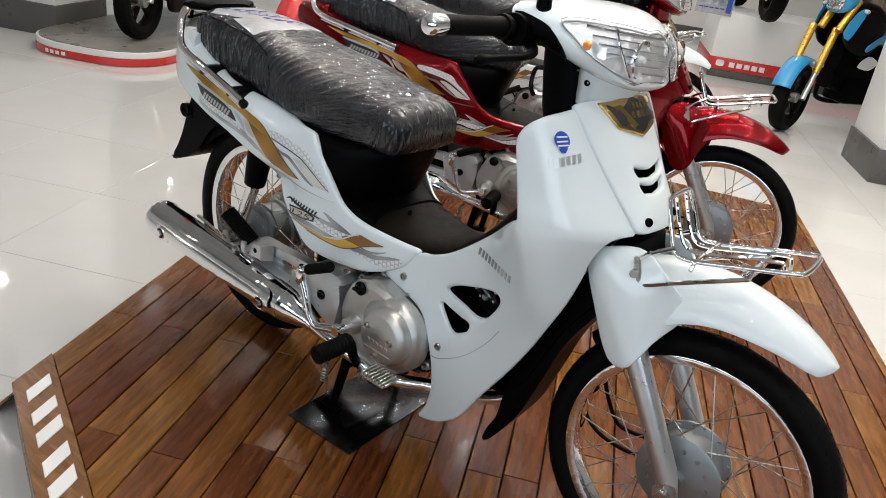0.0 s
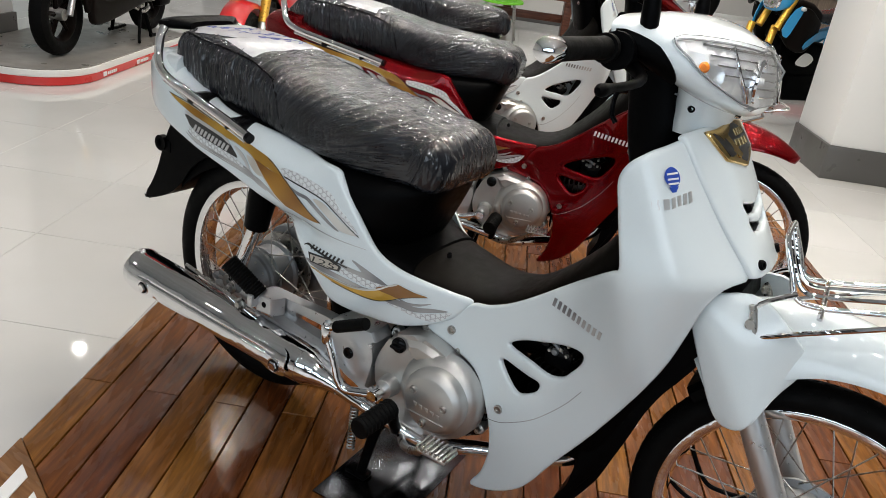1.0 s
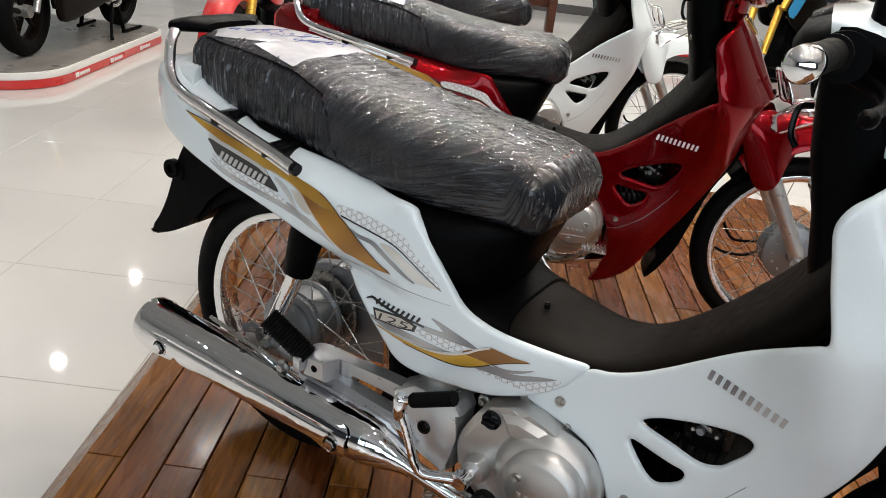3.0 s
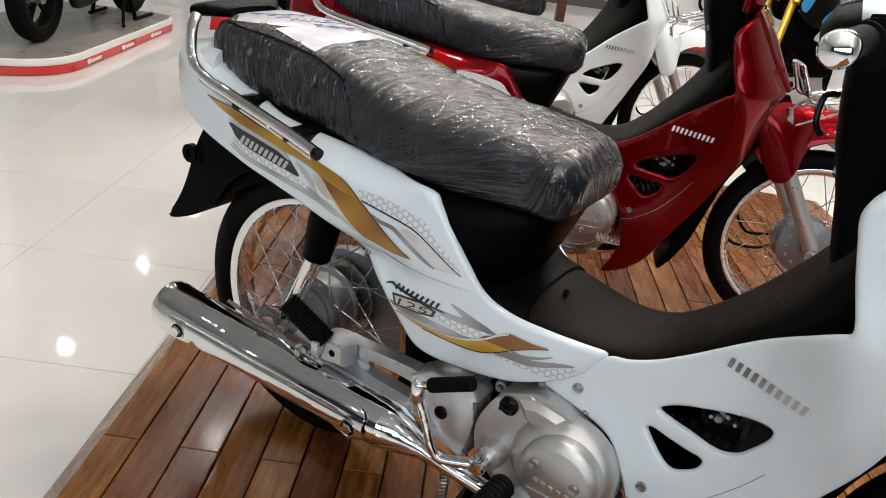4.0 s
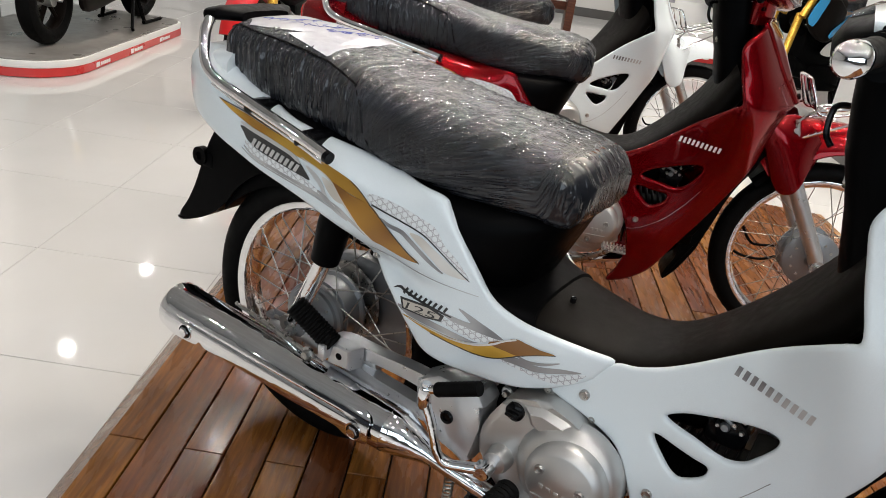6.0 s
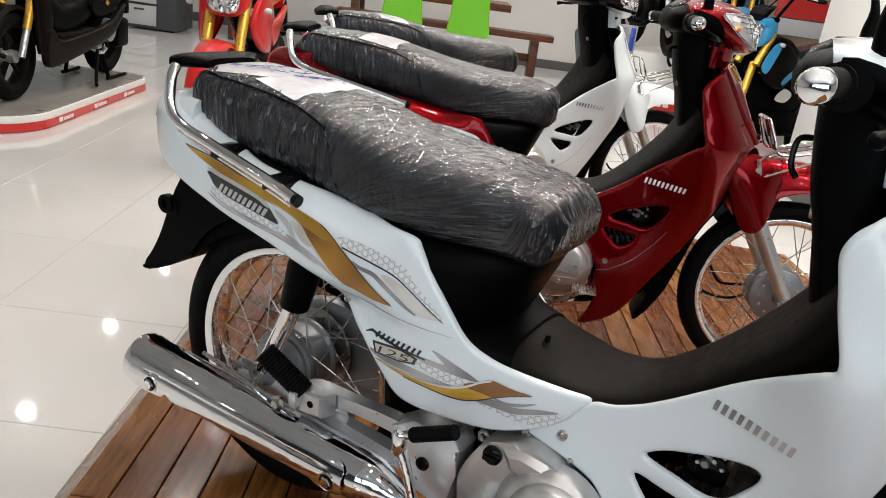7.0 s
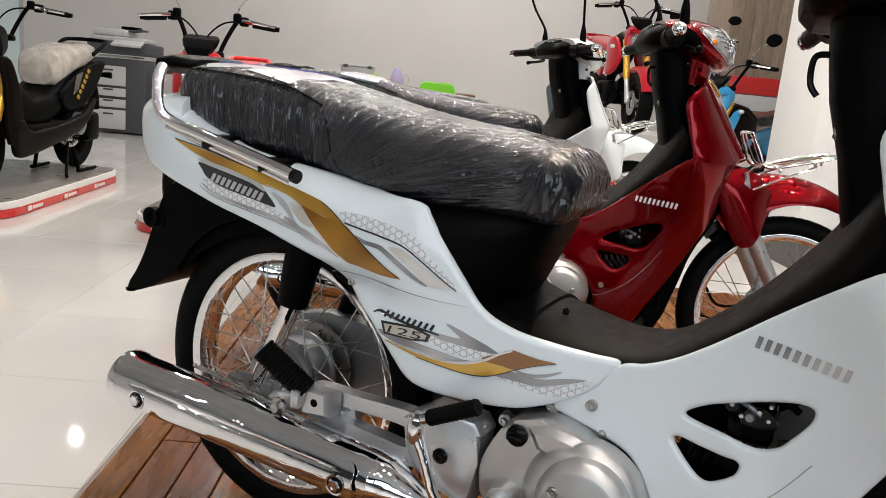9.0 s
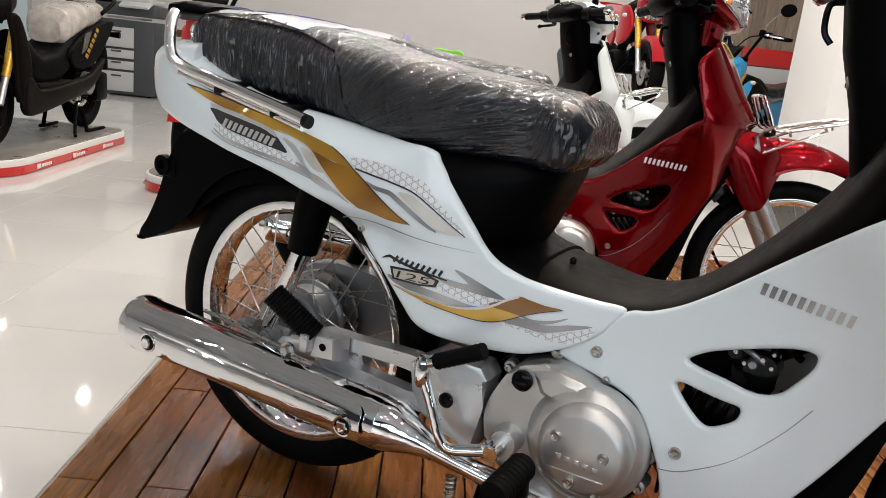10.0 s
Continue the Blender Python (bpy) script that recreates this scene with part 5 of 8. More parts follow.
    part("badge_blade", sheet([(-0.064, 0.8905), (-0.044, 0.8925), (-0.012, 0.862), (-0.026, 0.8585)], shield_front, (1, 0, 0), thick=0.001, step=0.014, lift=0.0122, corner=True), GOLDCHROME, ff)
    for s in (-1, 1):
        screw("cover_screw", b, Vector(shield_front(s * 0.050, 0.720)) + Vector((0.0055, 0, 0.003)), 0.008, (1, s * 0.3, 0.4), BLACK)
    if body is WHITE:
        disc = [(-0.166 + 0.0125 * math.cos(a), 0.846 + 0.0135 * math.sin(a)) for a in np.linspace(0, 2 * math.pi, 16, False)]
        part("round_sticker", sheet(disc, shield_front, (1, -0.5, 0), thick=0.0008, step=0.01, lift=0.0012, n=1), BLUEFOIL, ff, "round blue dealer sticker")
        part("sticker_foot", sheet([(-0.174, 0.833), (-0.158, 0.834), (-0.163, 0.826), (-0.169, 0.826)], shield_front, (1, -0.5, 0), thick=0.0008, step=0.01, lift=0.0010, corner=True), BLUEFOIL, ff)
        for dz in (0.005, -0.002, -0.008):
            part("sticker_bar", sheet([(-0.175, 0.844 + dz), (-0.157, 0.845 + dz), (-0.157, 0.8475 + dz), (-0.175, 0.8465 + dz)], shield_front, (1, -0.5, 0), thick=0.0006, step=0.01, lift=0.002, corner=True), WHITEFOIL, ff)
        bars(ff, shield_front, (1, -0.5, 0), -0.192, 0.800, -0.136, 0.813, 0.014, SILVERFOIL, 0.0025, 6, 0.3, fill=0.62)
    # inner leg shield
    inner = [(y * 0.89, z - 0.014 if z > 0.8 else z + 0.006) for y, z in wing]
    part("inner_shield", sheet(inner, lambda y, z: (shield_front(y, z)[0] - 0.020 - 0.25 * max(0, 0.1 - abs(y)), y, z), (-1, 0, 0), thick=0.003, step=0.014, n=3), BLACK, b, "black inner leg shield with hook and key lock")
    # steering column cover
    part("column_cover", loft([[Vector((cx + hx * math.copysign(abs(math.cos(a)) ** 0.7, math.cos(a)), hy * math.copysign(abs(math.sin(a)) ** 0.7, math.sin(a)), z)) for a in np.linspace(0, 2 * math.pi, 32, False)] for cx, hx, hy, z in ((0.915, 0.05, 0.095, 0.66), (0.90, 0.055, 0.09, 0.73), (0.88, 0.05, 0.088, 0.80), (0.858, 0.05, 0.085, 0.87), (0.847, 0.05, 0.085, 0.93), (0.84, 0.05, 0.085, 0.985))]), BLACK, b, "black plastic steering column cover")
    part("key_lock", lathe([(0, -0.006), (0.008, -0.006), (0.010, -0.003), (0.010, 0.01)], centre=(0.826, -0.040, 0.835), axis="X", segs=20), STEEL, b)
    part("bag_hook", tube([(0.80, -0.05, 0.925), (0.785, -0.055, 0.92), (0.785, -0.06, 0.89), (0.795, -0.06, 0.875)], 0.004, 8), GLOSS_BLACK, b)
    # --- engine ---
    case = [(0.448, 0.319), (0.462, 0.355), (0.479, 0.384), (0.50, 0.397), (0.543, 0.408), (0.58, 0.402), (0.612, 0.388), (0.638, 0.365), (0.654, 0.33), (0.660, 0.29), (0.652, 0.235), (0.60, 0.205), (0.52, 0.208), (0.465, 0.235), (0.448, 0.285)]
    part("crankcase", prism(case, -0.142, -0.06, 0.011, smooth_n=3, seg=3), CAST, b, "silver cast aluminium engine case")
    flange = [(0.42, 0.33), (0.47, 0.398), (0.543, 0.415), (0.615, 0.396), (0.655, 0.365), (0.682, 0.30), (0.67, 0.22), (0.60, 0.198), (0.44, 0.205)]
    # black here is the shade behind the case, put into the part's colour
    part("crankcase_flange", prism(flange, -0.09, 0.115, 0.010, smooth_n=2), GLOSS_BLACK, b, "rear half of the engine case, coloured black for its shade")
    part("clutch_case", lathe([(0.0, -0.166), (0.060, -0.166), (0.070, -0.163), (0.083, -0.150), (0.087, -0.140), (0.088, -0.12)], centre=(0.602, 0, 0.306), segs=56), CAST, b, "bulging cast clutch housing")
    shoulder = [(0.512, 0.392), (0.545, 0.401), (0.585, 0.395), (0.618, 0.375), (0.600, 0.352), (0.556, 0.352), (0.528, 0.362)]
    part("case_shoulder", prism(shoulder, -0.152, -0.12, 0.010, seg=1), CAST, b, "raised facet on the engine case")
    part("clutch_cover", lathe([(0.0, -0.190), (0.052, -0.190), (0.0550, -0.1885), (0.0640, -0.179), (0.0655, -0.175), (0.0655, -0.158)], centre=(0.610, 0, 0.314), segs=56), CAST, b, "round silver clutch cover")
    for x, z in ((0.573, 0.332), (0.641, 0.320), (0.600, 0.270)):
        screw("cover_bolt", b, (x, -0.1905, z), 0.0080)
    part("cover_step", box((0.080, 0.003, 0.0025), (0.606, -0.1903, 0.284), 0.001), CAST, b)
    for i in range(5):
        part("marking_bar", box((0.008, 0.002, 0.008), (0.580 + i * 0.0130, -0.1906, 0.304 - i * 0.0012), 0.0008), CAST, b)
    for x, z in ((0.463, 0.372), (0.532, 0.4145), (0.610, 0.398), (0.668, 0.364), (0.523, 0.316), (0.684, 0.300), (0.678, 0.25)):
        y0 = -0.147 if x == 0.523 else -0.112
        lug = part("bolt_lug", lathe([(0, y0 + 0.006), (0.0085, y0 + 0.006), (0.0105, y0 + 0.008), (0.0115, y0 + 0.04)], centre=(x, 0, z), segs=16), CAST, b)
        part("case_bolt", lathe([(0, y0), (0.0025, y0), (0.003, y0 - 0.002), (0.0052, y0 - 0.002), (0.0058, y0), (0.0058, y0 + 0.008)], centre=(x, 0, z), segs=14), STEEL, lug)
    part("oil_cap", lathe([(0, -0.152), (0.010, -0.152), (0.0155, -0.148), (0.0165, -0.13)], centre=(0.499, 0, 0.374), segs=20), GLOSS_BLACK, b, "dark ribbed oil filler cap")
    part("oil_cap_grip", box((0.022, 0.012, 0.006), (0.499, -0.155, 0.374), 0.002), GLOSS_BLACK, b)
    for i in range(9):
        x = 0.70 + i * 0.016
        part("cooling_fin", box((0.005, 0.17 - 0.004 * i, 0.13), (x, 0, 0.305 + i * 0.002), 0.002), BLACK, b)
    part("cylinder", loft([ring_y((0.64, 0.30), 0.06, 0.05, 3), ring_y((0.86, 0.32), 0.065, 0.055, 3)]), BLACK, b)
    part("cylinder_head", box((0.07, 0.15, 0.13), (0.86, 0, 0.325), 0.012), BLACK, b)
    part("carburettor", joined(box((0.06, 0.07, 0.07), (0.79, -0.035, 0.455), 0.01), lathe([(0, -0.09), (0.022, -0.09), (0.025, -0.05)], centre=(0.80, 0, 0.46), segs=18), lathe([(0.0, -0.085), (0.009, -0.085), (0.010, -0.05)], centre=(0.765, 0, 0.475), segs=12)), GLOSS_BLACK, b, "small carburettor behind the vent")
    for x, z, r in ((0.789, 0.4665, 0.0075), (0.800, 0.4765, 0.0045), (0.779, 0.4665, 0.004), (0.812, 0.468, 0.004), (0.812, 0.487, 0.0035), (0.766, 0.479, 0.004)):
        part("carburettor_screw", lathe([(0, -0.094), (r * 0.7, -0.094), (r, -0.090), (r, -0.075)], centre=(x, 0, z), segs=12), HUBGREY if r > 0.005 else STEEL, b)
    part("throttle_arm", tube([(0.770, -0.084, 0.484), (0.789, -0.090, 0.480), (0.806, -0.086, 0.468), (0.822, -0.080, 0.462)], [0.003, 0.004, 0.003, 0.0025], 8), HUBGREY, b)
    part("fuel_hose", tube([(0.745, -0.070, 0.470), (0.775, -0.082, 0.498), (0.815, -0.085, 0.502), (0.845, -0.080, 0.485)], 0.005, 8), GLOSS_BLACK, b)
    part("frame_tube", tube([(0.40, 0, 0.34), (0.55, 0, 0.43), (0.75, 0, 0.49), (0.90, 0, 0.70)], 0.03, 12), BLACK, b)
    part("inner_liner", loft([ring_y((0.60, 0.43), 0.06, 0.03, 3), ring_y((0.75, 0.455), 0.05, 0.05, 3), ring_y((0.92, 0.59), 0.06, 0.06, 3), ring_y((0.98, 0.69), 0.06, 0.05, 3)]), BLACK, b)
    liner = [(0.86, 0.30), (0.93, 0.45), (0.985, 0.60), (1.03, 0.685), (1.055, 0.64), (1.02, 0.56), (0.965, 0.47), (0.93, 0.38), (0.895, 0.30)]
    part("splash_liner", prism(liner, -0.082, 0.082, 0.006, smooth_n=2), BLACK, b, "black splash liner behind the front wheel")
    # --- swing arm, pivot cover, shock ---
    part("swing_arm", joined(tube([(-0.045, -0.105, 0.290), (0.08, -0.108, 0.296), (0.15, -0.115, 0.318), (0.22, -0.115, 0.325)], [0.016, 0.020, 0.022, 0.018], 14), tube([(-0.045, 0.105, 0.290), (0.40, 0.105, 0.300)], 0.02, 12)), SILVER, b, "silver swing arm")
    part("axle_plate", joined(box((0.100, 0.006, 0.040), (0.008, -0.112, 0.304), 0.005), box((0.052, 0.016, 0.036), (0.018, -0.116, 0.304), 0.006), box((0.02, 0.02, 0.012), (-0.045, -0.112, 0.309), 0.003)), HUBGREY, b, "grey chain adjuster plate")
    part("axle_nut", lathe([(0, -0.142), (0.009, -0.142), (0.010, -0.134), (0.0125, -0.133), (0.0125, -0.122), (0.017, -0.121), (0.017, -0.118)], centre=(0.016, 0, 0.304), segs=6), STEEL, b)
    part("adjuster_rod", tube([(-0.055, -0.116, 0.309), (-0.02, -0.116, 0.312)], 0.004, 8, smooth=False), STEEL, b)
    part("shield_stay", tube([(-0.09, -0.165, 0.335), (0.02, -0.175, 0.329), (0.113, -0.186, 0.324)], 0.004, 8), STEEL, b)
    part("stay_bolt", joined(lathe([(0, -0.200), (0.0075, -0.200), (0.0085, -0.194), (0.0085, -0.190)], centre=(0.113, 0, 0.325), segs=6), lathe([(0.004, -0.1905), (0.0135, -0.1905), (0.0135, -0.186)], centre=(0.113, 0, 0.325), segs=20)), STEEL, b, "zinc plated bolt and washer")
    cover = [(0.318, 0.352), (0.36, 0.381), (0.437, 0.378), (0.450, 0.360), (0.440, 0.318), (0.444, 0.252), (0.428, 0.237), (0.385, 0.258), (0.345, 0.275), (0.325, 0.31)]
    part("pivot_cover", prism(cover, -0.155, -0.095, 0.008), SILVER, b, "silver swing arm pivot cover")
    rails = [(0.118, 0.335), (0.150, 0.357), (0.225, 0.358), (0.303, 0.361), (0.335, 0.354), (0.352, 0.30), (0.348, 0.274), (0.30, 0.279), (0.233, 0.288), (0.142, 0.300)]
    slot = [(0.178, 0.331), (0.228, 0.336), (0.307, 0.336), (0.328, 0.328), (0.326, 0.303), (0.285, 0.304), (0.209, 0.313)]
    part("arm_casting", sheet(rails, lambda x, z: (x, -0.146, z), O, (slot,), thick=0.026, step=0.012, n=3), SILVER, b, "slotted silver swing arm casting")
    part("chain_case", prism([(-0.09, 0.30), (-0.06, 0.375), (0.02, 0.40), (0.20, 0.385), (0.42, 0.375), (0.44, 0.30), (0.40, 0.235), (0.20, 0.225), (0.0, 0.212), (-0.07, 0.245)], 0.070, 0.105, 0.012, smooth_n=3), HUBGREY, b, "grey chain case behind the wheel")
    screw("pivot_bolt", b, (0.388, -0.156, 0.312), 0.012, material=GLOSS_BLACK)
    screw("arm_bolt", b, (0.175, -0.155, 0.330), 0.008)
    part("shock_upper", tube([(0.098, -0.112, 0.585), (0.088, -0.112, 0.545), (0.072, -0.112, 0.470)], [0.030, 0.031, 0.026], 18, smooth=False), BLACK, b, "black upper shock absorber cover")
    part("shock_lower", tube([(0.072, -0.112, 0.472), (0.012, -0.114, 0.322)], 0.0165, 16, smooth=False), CHROME, b, "chromed lower shock absorber tube")
    part("shock_eye", lathe([(0.006, -0.128), (0.018, -0.128), (0.018, -0.10), (0.006, -0.10)], centre=(0.005, 0, 0.315), segs=18), STEEL, b)
    part("shock_left", tube([(0.095, 0.112, 0.58), (0.012, 0.112, 0.322)], 0.022, 14, smooth=False), BLACK, b)
    # --- passenger peg, rider peg, pedal, kick starter ---
    def ribbed(p0, p1, r, n):
        p0, p1 = Vector(p0), Vector(p1)
        pts, rr = [], []
        for i in range(n * 2 + 1):
            pts.append(p0.lerp(p1, i / (n * 2)))
            rr.append(r if i % 2 else r * 0.90)
        return tube(pts, rr, 14, smooth=False)

    part("passenger_peg", ribbed((0.155, -0.175, 0.358), (0.085, -0.20, 0.418), 0.0205, 15), RUBBER, b, "folded black rubber passenger peg")
    part("peg_bracket", joined(loft([[(0.140, -0.150, 0.318), (0.205, -0.150, 0.322), (0.205, -0.150, 0.362), (0.150, -0.150, 0.362)], [(0.150, -0.180, 0.322), (0.200, -0.180, 0.326), (0.198, -0.180, 0.364), (0.160, -0.180, 0.366)], [(0.155, -0.184, 0.326), (0.196, -0.184, 0.330), (0.194, -0.184, 0.362), (0.164, -0.184, 0.362)]]), box((0.016, 0.050, 0.030), (0.150, -0.176, 0.350), 0.004)), SILVER, b, "silver passenger peg bracket")
    part("bracket_hole", lathe([(0.0, -0.1846), (0.0065, -0.1846), (0.0065, -0.180)], centre=(0.177, 0, 0.346), segs=16), BLACK, b)
    part("rider_peg", ribbed((0.538, -0.203, 0.279), (0.532, -0.292, 0.274), 0.021, 9), RUBBER, b, "ribbed black rubber foot peg")
    part("peg_bar", tube([(0.538, -0.205, 0.279), (0.536, -0.196, 0.268), (0.53, -0.17, 0.215), (0.52, -0.12, 0.188), (0.52, 0.12, 0.188), (0.53, 0.17, 0.215), (0.536, 0.196, 0.268), (0.532, 0.29, 0.278)], 0.011, 10), BLACK, b)
    part("brake_arm", tube([(0.53, -0.15, 0.19), (0.57, -0.19, 0.20), (0.62, -0.225, 0.235), (0.66, -0.243, 0.27)], 0.008, 8), STEEL, b)
    pad = part("brake_pedal", box((0.066, 0.045, 0.006), (0.672, -0.246, 0.277), 0.0025), STEEL, b, "ribbed zinc brake pedal pad")
    for i in range(7):
        part("pedal_rib", box((0.005, 0.043, 0.008), (0.644 + i * 0.0093, -0.246, 0.2825), 0.0015), STEEL, pad)
    part("kick_lever", tube([(0.485, -0.178, 0.272), (0.450, -0.188, 0.264), (0.418, -0.196, 0.260), (0.402, -0.20, 0.278), (0.386, -0.20, 0.32), (0.368, -0.20, 0.358)], [0.0115, 0.0095, 0.0085, 0.008, 0.008, 0.009], 12), CHROME, b, "chromed kick starter lever")
    part("kick_boss", lathe([(0, -0.168), (0.019, -0.167), (0.022, -0.160), (0.024, -0.13)], centre=(0.490, 0, 0.280), segs=24), CAST, b)
    part("kick_clamp", joined(lathe([(0, -0.198), (0.011, -0.198), (0.013, -0.194), (0.013, -0.15)], centre=(0.485, 0, 0.274), segs=16), box((0.022, 0.02, 0.026), (0.478, -0.182, 0.270), 0.004)), CHROME, b)
    part("kick_knuckle", joined(lathe([(0, 0.345), (0.009, 0.345), (0.012, 0.352), (0.0125, 0.382), (0.010, 0.386), (0.008, 0.386), (0.007, 0.391), (0.0, 0.391)], centre=(0.366, -0.20, 0), axis="Z", segs=18), tube([(0.366, -0.20, 0.378), (0.386, -0.20, 0.388)], 0.0075, 10, smooth=False)), CHROME, b)
    part("kick_rubber", ribbed((0.386, -0.20, 0.388), (0.458, -0.20, 0.425), 0.0125, 10), RUBBER, b, "ribbed black kick starter rubber")
    # --- exhaust ---
    ax0, ax1 = Vector((-0.222, -0.192, 0.290)), Vector((0.315, -0.172, 0.250))
    d = (ax1 - ax0)
    muf = [(0.0, 0.0470), (0.012, 0.0495), (0.045, 0.0495), (0.055, 0.0465), (0.5, 0.0465), (0.90, 0.0450), (0.965, 0.0440)]
    part("muffler", tube([ax0 + d * t for t, r in muf], [r for t, r in muf], 40, smooth=False), CHROME, b, "chromed exhaust muffler with heat shield")
    part("muffler_end", joined(tube([ax0 - d * 0.012, ax0 + d * 0.002], [0.030, 0.046], 32, smooth=False), tube([ax0 - d * 0.05, ax0], 0.012, 16, smooth=False)), STEEL, b)

    def mshield(t, a):
        c = ax0 + d * t
        r = 0.0550 - 0.006 * max(0, t - 0.5) - 0.0022 * math.exp(-((a - 0.35) / 0.05) ** 2) * (0.12 < t < 0.86)
        return (c.x, c.y - r * math.cos(a), c.z + r * math.sin(a))

    part("heat_shield", sheet([(0.06, -0.40), (0.05, 0.2), (0.08, 0.9), (0.30, 1.3), (0.60, 1.25), (0.90, 0.85), (0.935, 0.1), (0.93, -0.35), (0.86, -0.50), (0.80, -0.22), (0.62, -0.30), (0.45, -0.22), (0.26, -0.30), (0.22, -0.12), (0.19, -0.36), (0.11, -0.50)], mshield, (0, -1, 0.2), thick=0.0025, step=0.035, n=5), CHROME, b, "chromed heat shield bolted to the muffler")
    for t, a in ((0.150, -0.02), (0.885, -0.06)):
        q = mshield(t, a)
        bm = joined(lathe([(0.0, -0.004), (0.005, -0.006), (0.009, -0.006), (0.011, -0.002), (0.011, 0.004)], segs=6), lathe([(0.011, 0.0), (0.0165, -0.001), (0.0175, 0.003)], segs=20))
        moved(bm, Matrix.Translation(q) @ Vector((0, -1, 0)).rotation_difference(Vector((0, -math.cos(a), math.sin(a)))).to_matrix().to_4x4())
        sb = part("shield_bolt", bm, CHROME, b)
        part("rubber_washer", moved(lathe([(0.0115, -0.0015), (0.0135, -0.0015), (0.0138, 0.0)], segs=20), Matrix.Translation(q) @ Vector((0, -1, 0)).rotation_difference(Vector((0, -math.cos(a), math.sin(a)))).to_matrix().to_4x4()), RUBBER, sb)
    part("exhaust_cone", tube([ax0 + d * 0.955, ax0 + d * 1.0, (0.372, -0.168, 0.236), (0.385, -0.168, 0.233)], [0.0435, 0.041, 0.0195, 0.0175], 28, smooth=False), CHROME, b)
    part("exhaust_pipe", tube([(0.38, -0.168, 0.2335), (0.463, -0.164, 0.219), (0.52, -0.152, 0.203), (0.59, -0.13, 0.183), (0.66, -0.062, 0.172), (0.76, -0.03, 0.185), (0.84, -0.01, 0.22), (0.865, 0.0, 0.27)], 0.0155, 16), CHROME, b, "chromed exhaust down pipe")
    # --- centre stand ---
    for s in (-1, 1):
        part("stand_leg", tube([(0.455, s * 0.105, 0.195), (0.440, s * 0.115, 0.10), (0.425, s * 0.12, 0.014)], [0.013, 0.012, 0.011], 12), BLACK, b)
        part("stand_foot", box((0.055, 0.03, 0.014), (0.418, s * 0.12, 0.010), 0.005), BLACK, b)
    part("stand_bar", tube([(0.445, -0.11, 0.13), (0.445, 0.11, 0.13)], 0.010, 10, smooth=False), BLACK, b)
    coil = [(0.405 + 0.008 * math.cos(t), -0.14 + 0.008 * math.sin(t), 0.075 + 0.11 * t / (2 * math.pi * 14)) for t in np.linspace(0, 2 * math.pi * 14, 14 * 9)]
    part("stand_spring", tube(coil, 0.0018, 5, smooth=False), STEEL, b)
    # --- rear mudguard and number plate holder ---
    rear = [(-0.235, 0.642), (-0.275, 0.60), (-0.300, 0.545), (-0.325, 0.48), (-0.352, 0.43), (-0.385, 0.385), (-0.340, 0.398), (-0.285, 0.425), (-0.235, 0.468), (-0.20, 0.515), (-0.14, 0.56), (-0.04, 0.60), (-0.04, 0.63), (-0.12, 0.645)]
    part("rear_mudguard", prism(rear, -0.062, 0.062, 0.012, smooth_n=3), BLACK, b, "black plastic rear mudguard")
    part("reflector_ear", joined(box((0.05, 0.012, 0.035), (-0.297, -0.060, 0.545), 0.008), lathe([(0.009, -0.070), (0.019, -0.070), (0.019, -0.056), (0.009, -0.056)], centre=(-0.304, 0, 0.550), segs=18)), BLACK, b)
    arch = []
    for a in np.radians(np.linspace(60, 140, 18)):
        c, s = math.cos(a), math.sin(a)
        arch.append([Vector((0.315 * c, y, 0.297 + 0.315 * s - q)) for y, q in ((-0.058, 0.05), (-0.05, 0.012), (0, 0), (0.05, 0.012), (0.058, 0.05), (0.052, 0.05), (0.045, 0.018), (0, 0.006), (-0.045, 0.018), (-0.052, 0.05))])
    part("wheel_arch", loft(arch), BLACK, b)
    # --- grab rail ---
    rail = [(0.128, -0.193, 0.694), (0.06, -0.182, 0.706), (-0.08, -0.165, 0.730), (-0.17, -0.150, 0.745), (-0.215, -0.135, 0.765), (-0.235, -0.118, 0.812), (-0.243, -0.100, 0.832)]
    for s in (1, -1):
        part("grab_rail", tube([(x, s * y, z) for x, y, z in rail], 0.0098, 14), CHROME, b, "chromed tubular grab rail")
        part("rail_tube", tube([(x - 0.014, s * (y + 0.006), z - 0.012) for x, y, z in rail[:4]], 0.0055, 12), CHROME, b)
        part("rail_cap", tube([(0.122, s * -0.193, 0.695), (0.131, s * -0.194, 0.6935)], 0.0103, 14, smooth=False), GLOSS_BLACK, b)
        for x, z, y in ((0.075, 0.702, 0.183), (-0.055, 0.722, 0.168)):
            part("rail_bracket", box((0.040, 0.060, 0.024), (x - 0.012, s * -(y - 0.030), z - 0.002), 0.005), GLOSS_BLACK, b)
    part("rail_grip", loft([ring_y((x, z), w, h, 3.5) for x, z, w, h in ((-0.205, 0.840, 0.06, 0.010), (-0.235, 0.842, 0.098, 0.014), (-0.262, 0.838, 0.10, 0.014), (-0.285, 0.83, 0.06, 0.010))]), BLACK, b, "black plastic rear grip")
    # --- wheels ---
    spoked_wheel("rear_wheel", b, (0, 0, 0.297), 0.287, 0.072, False)
    # --- front end, turned about the steering axis ---
    head = Vector((0.90, 0, 0.85))
    T = Matrix.Translation(head) @ Matrix.Rotation(radians(steer), 4, RAKE) @ Matrix.Translation(-head)
    fw = spoked_wheel("front_wheel", b, (1.230, 0, 0.2755), 0.2755, 0.064, True)
    fe = [fw]
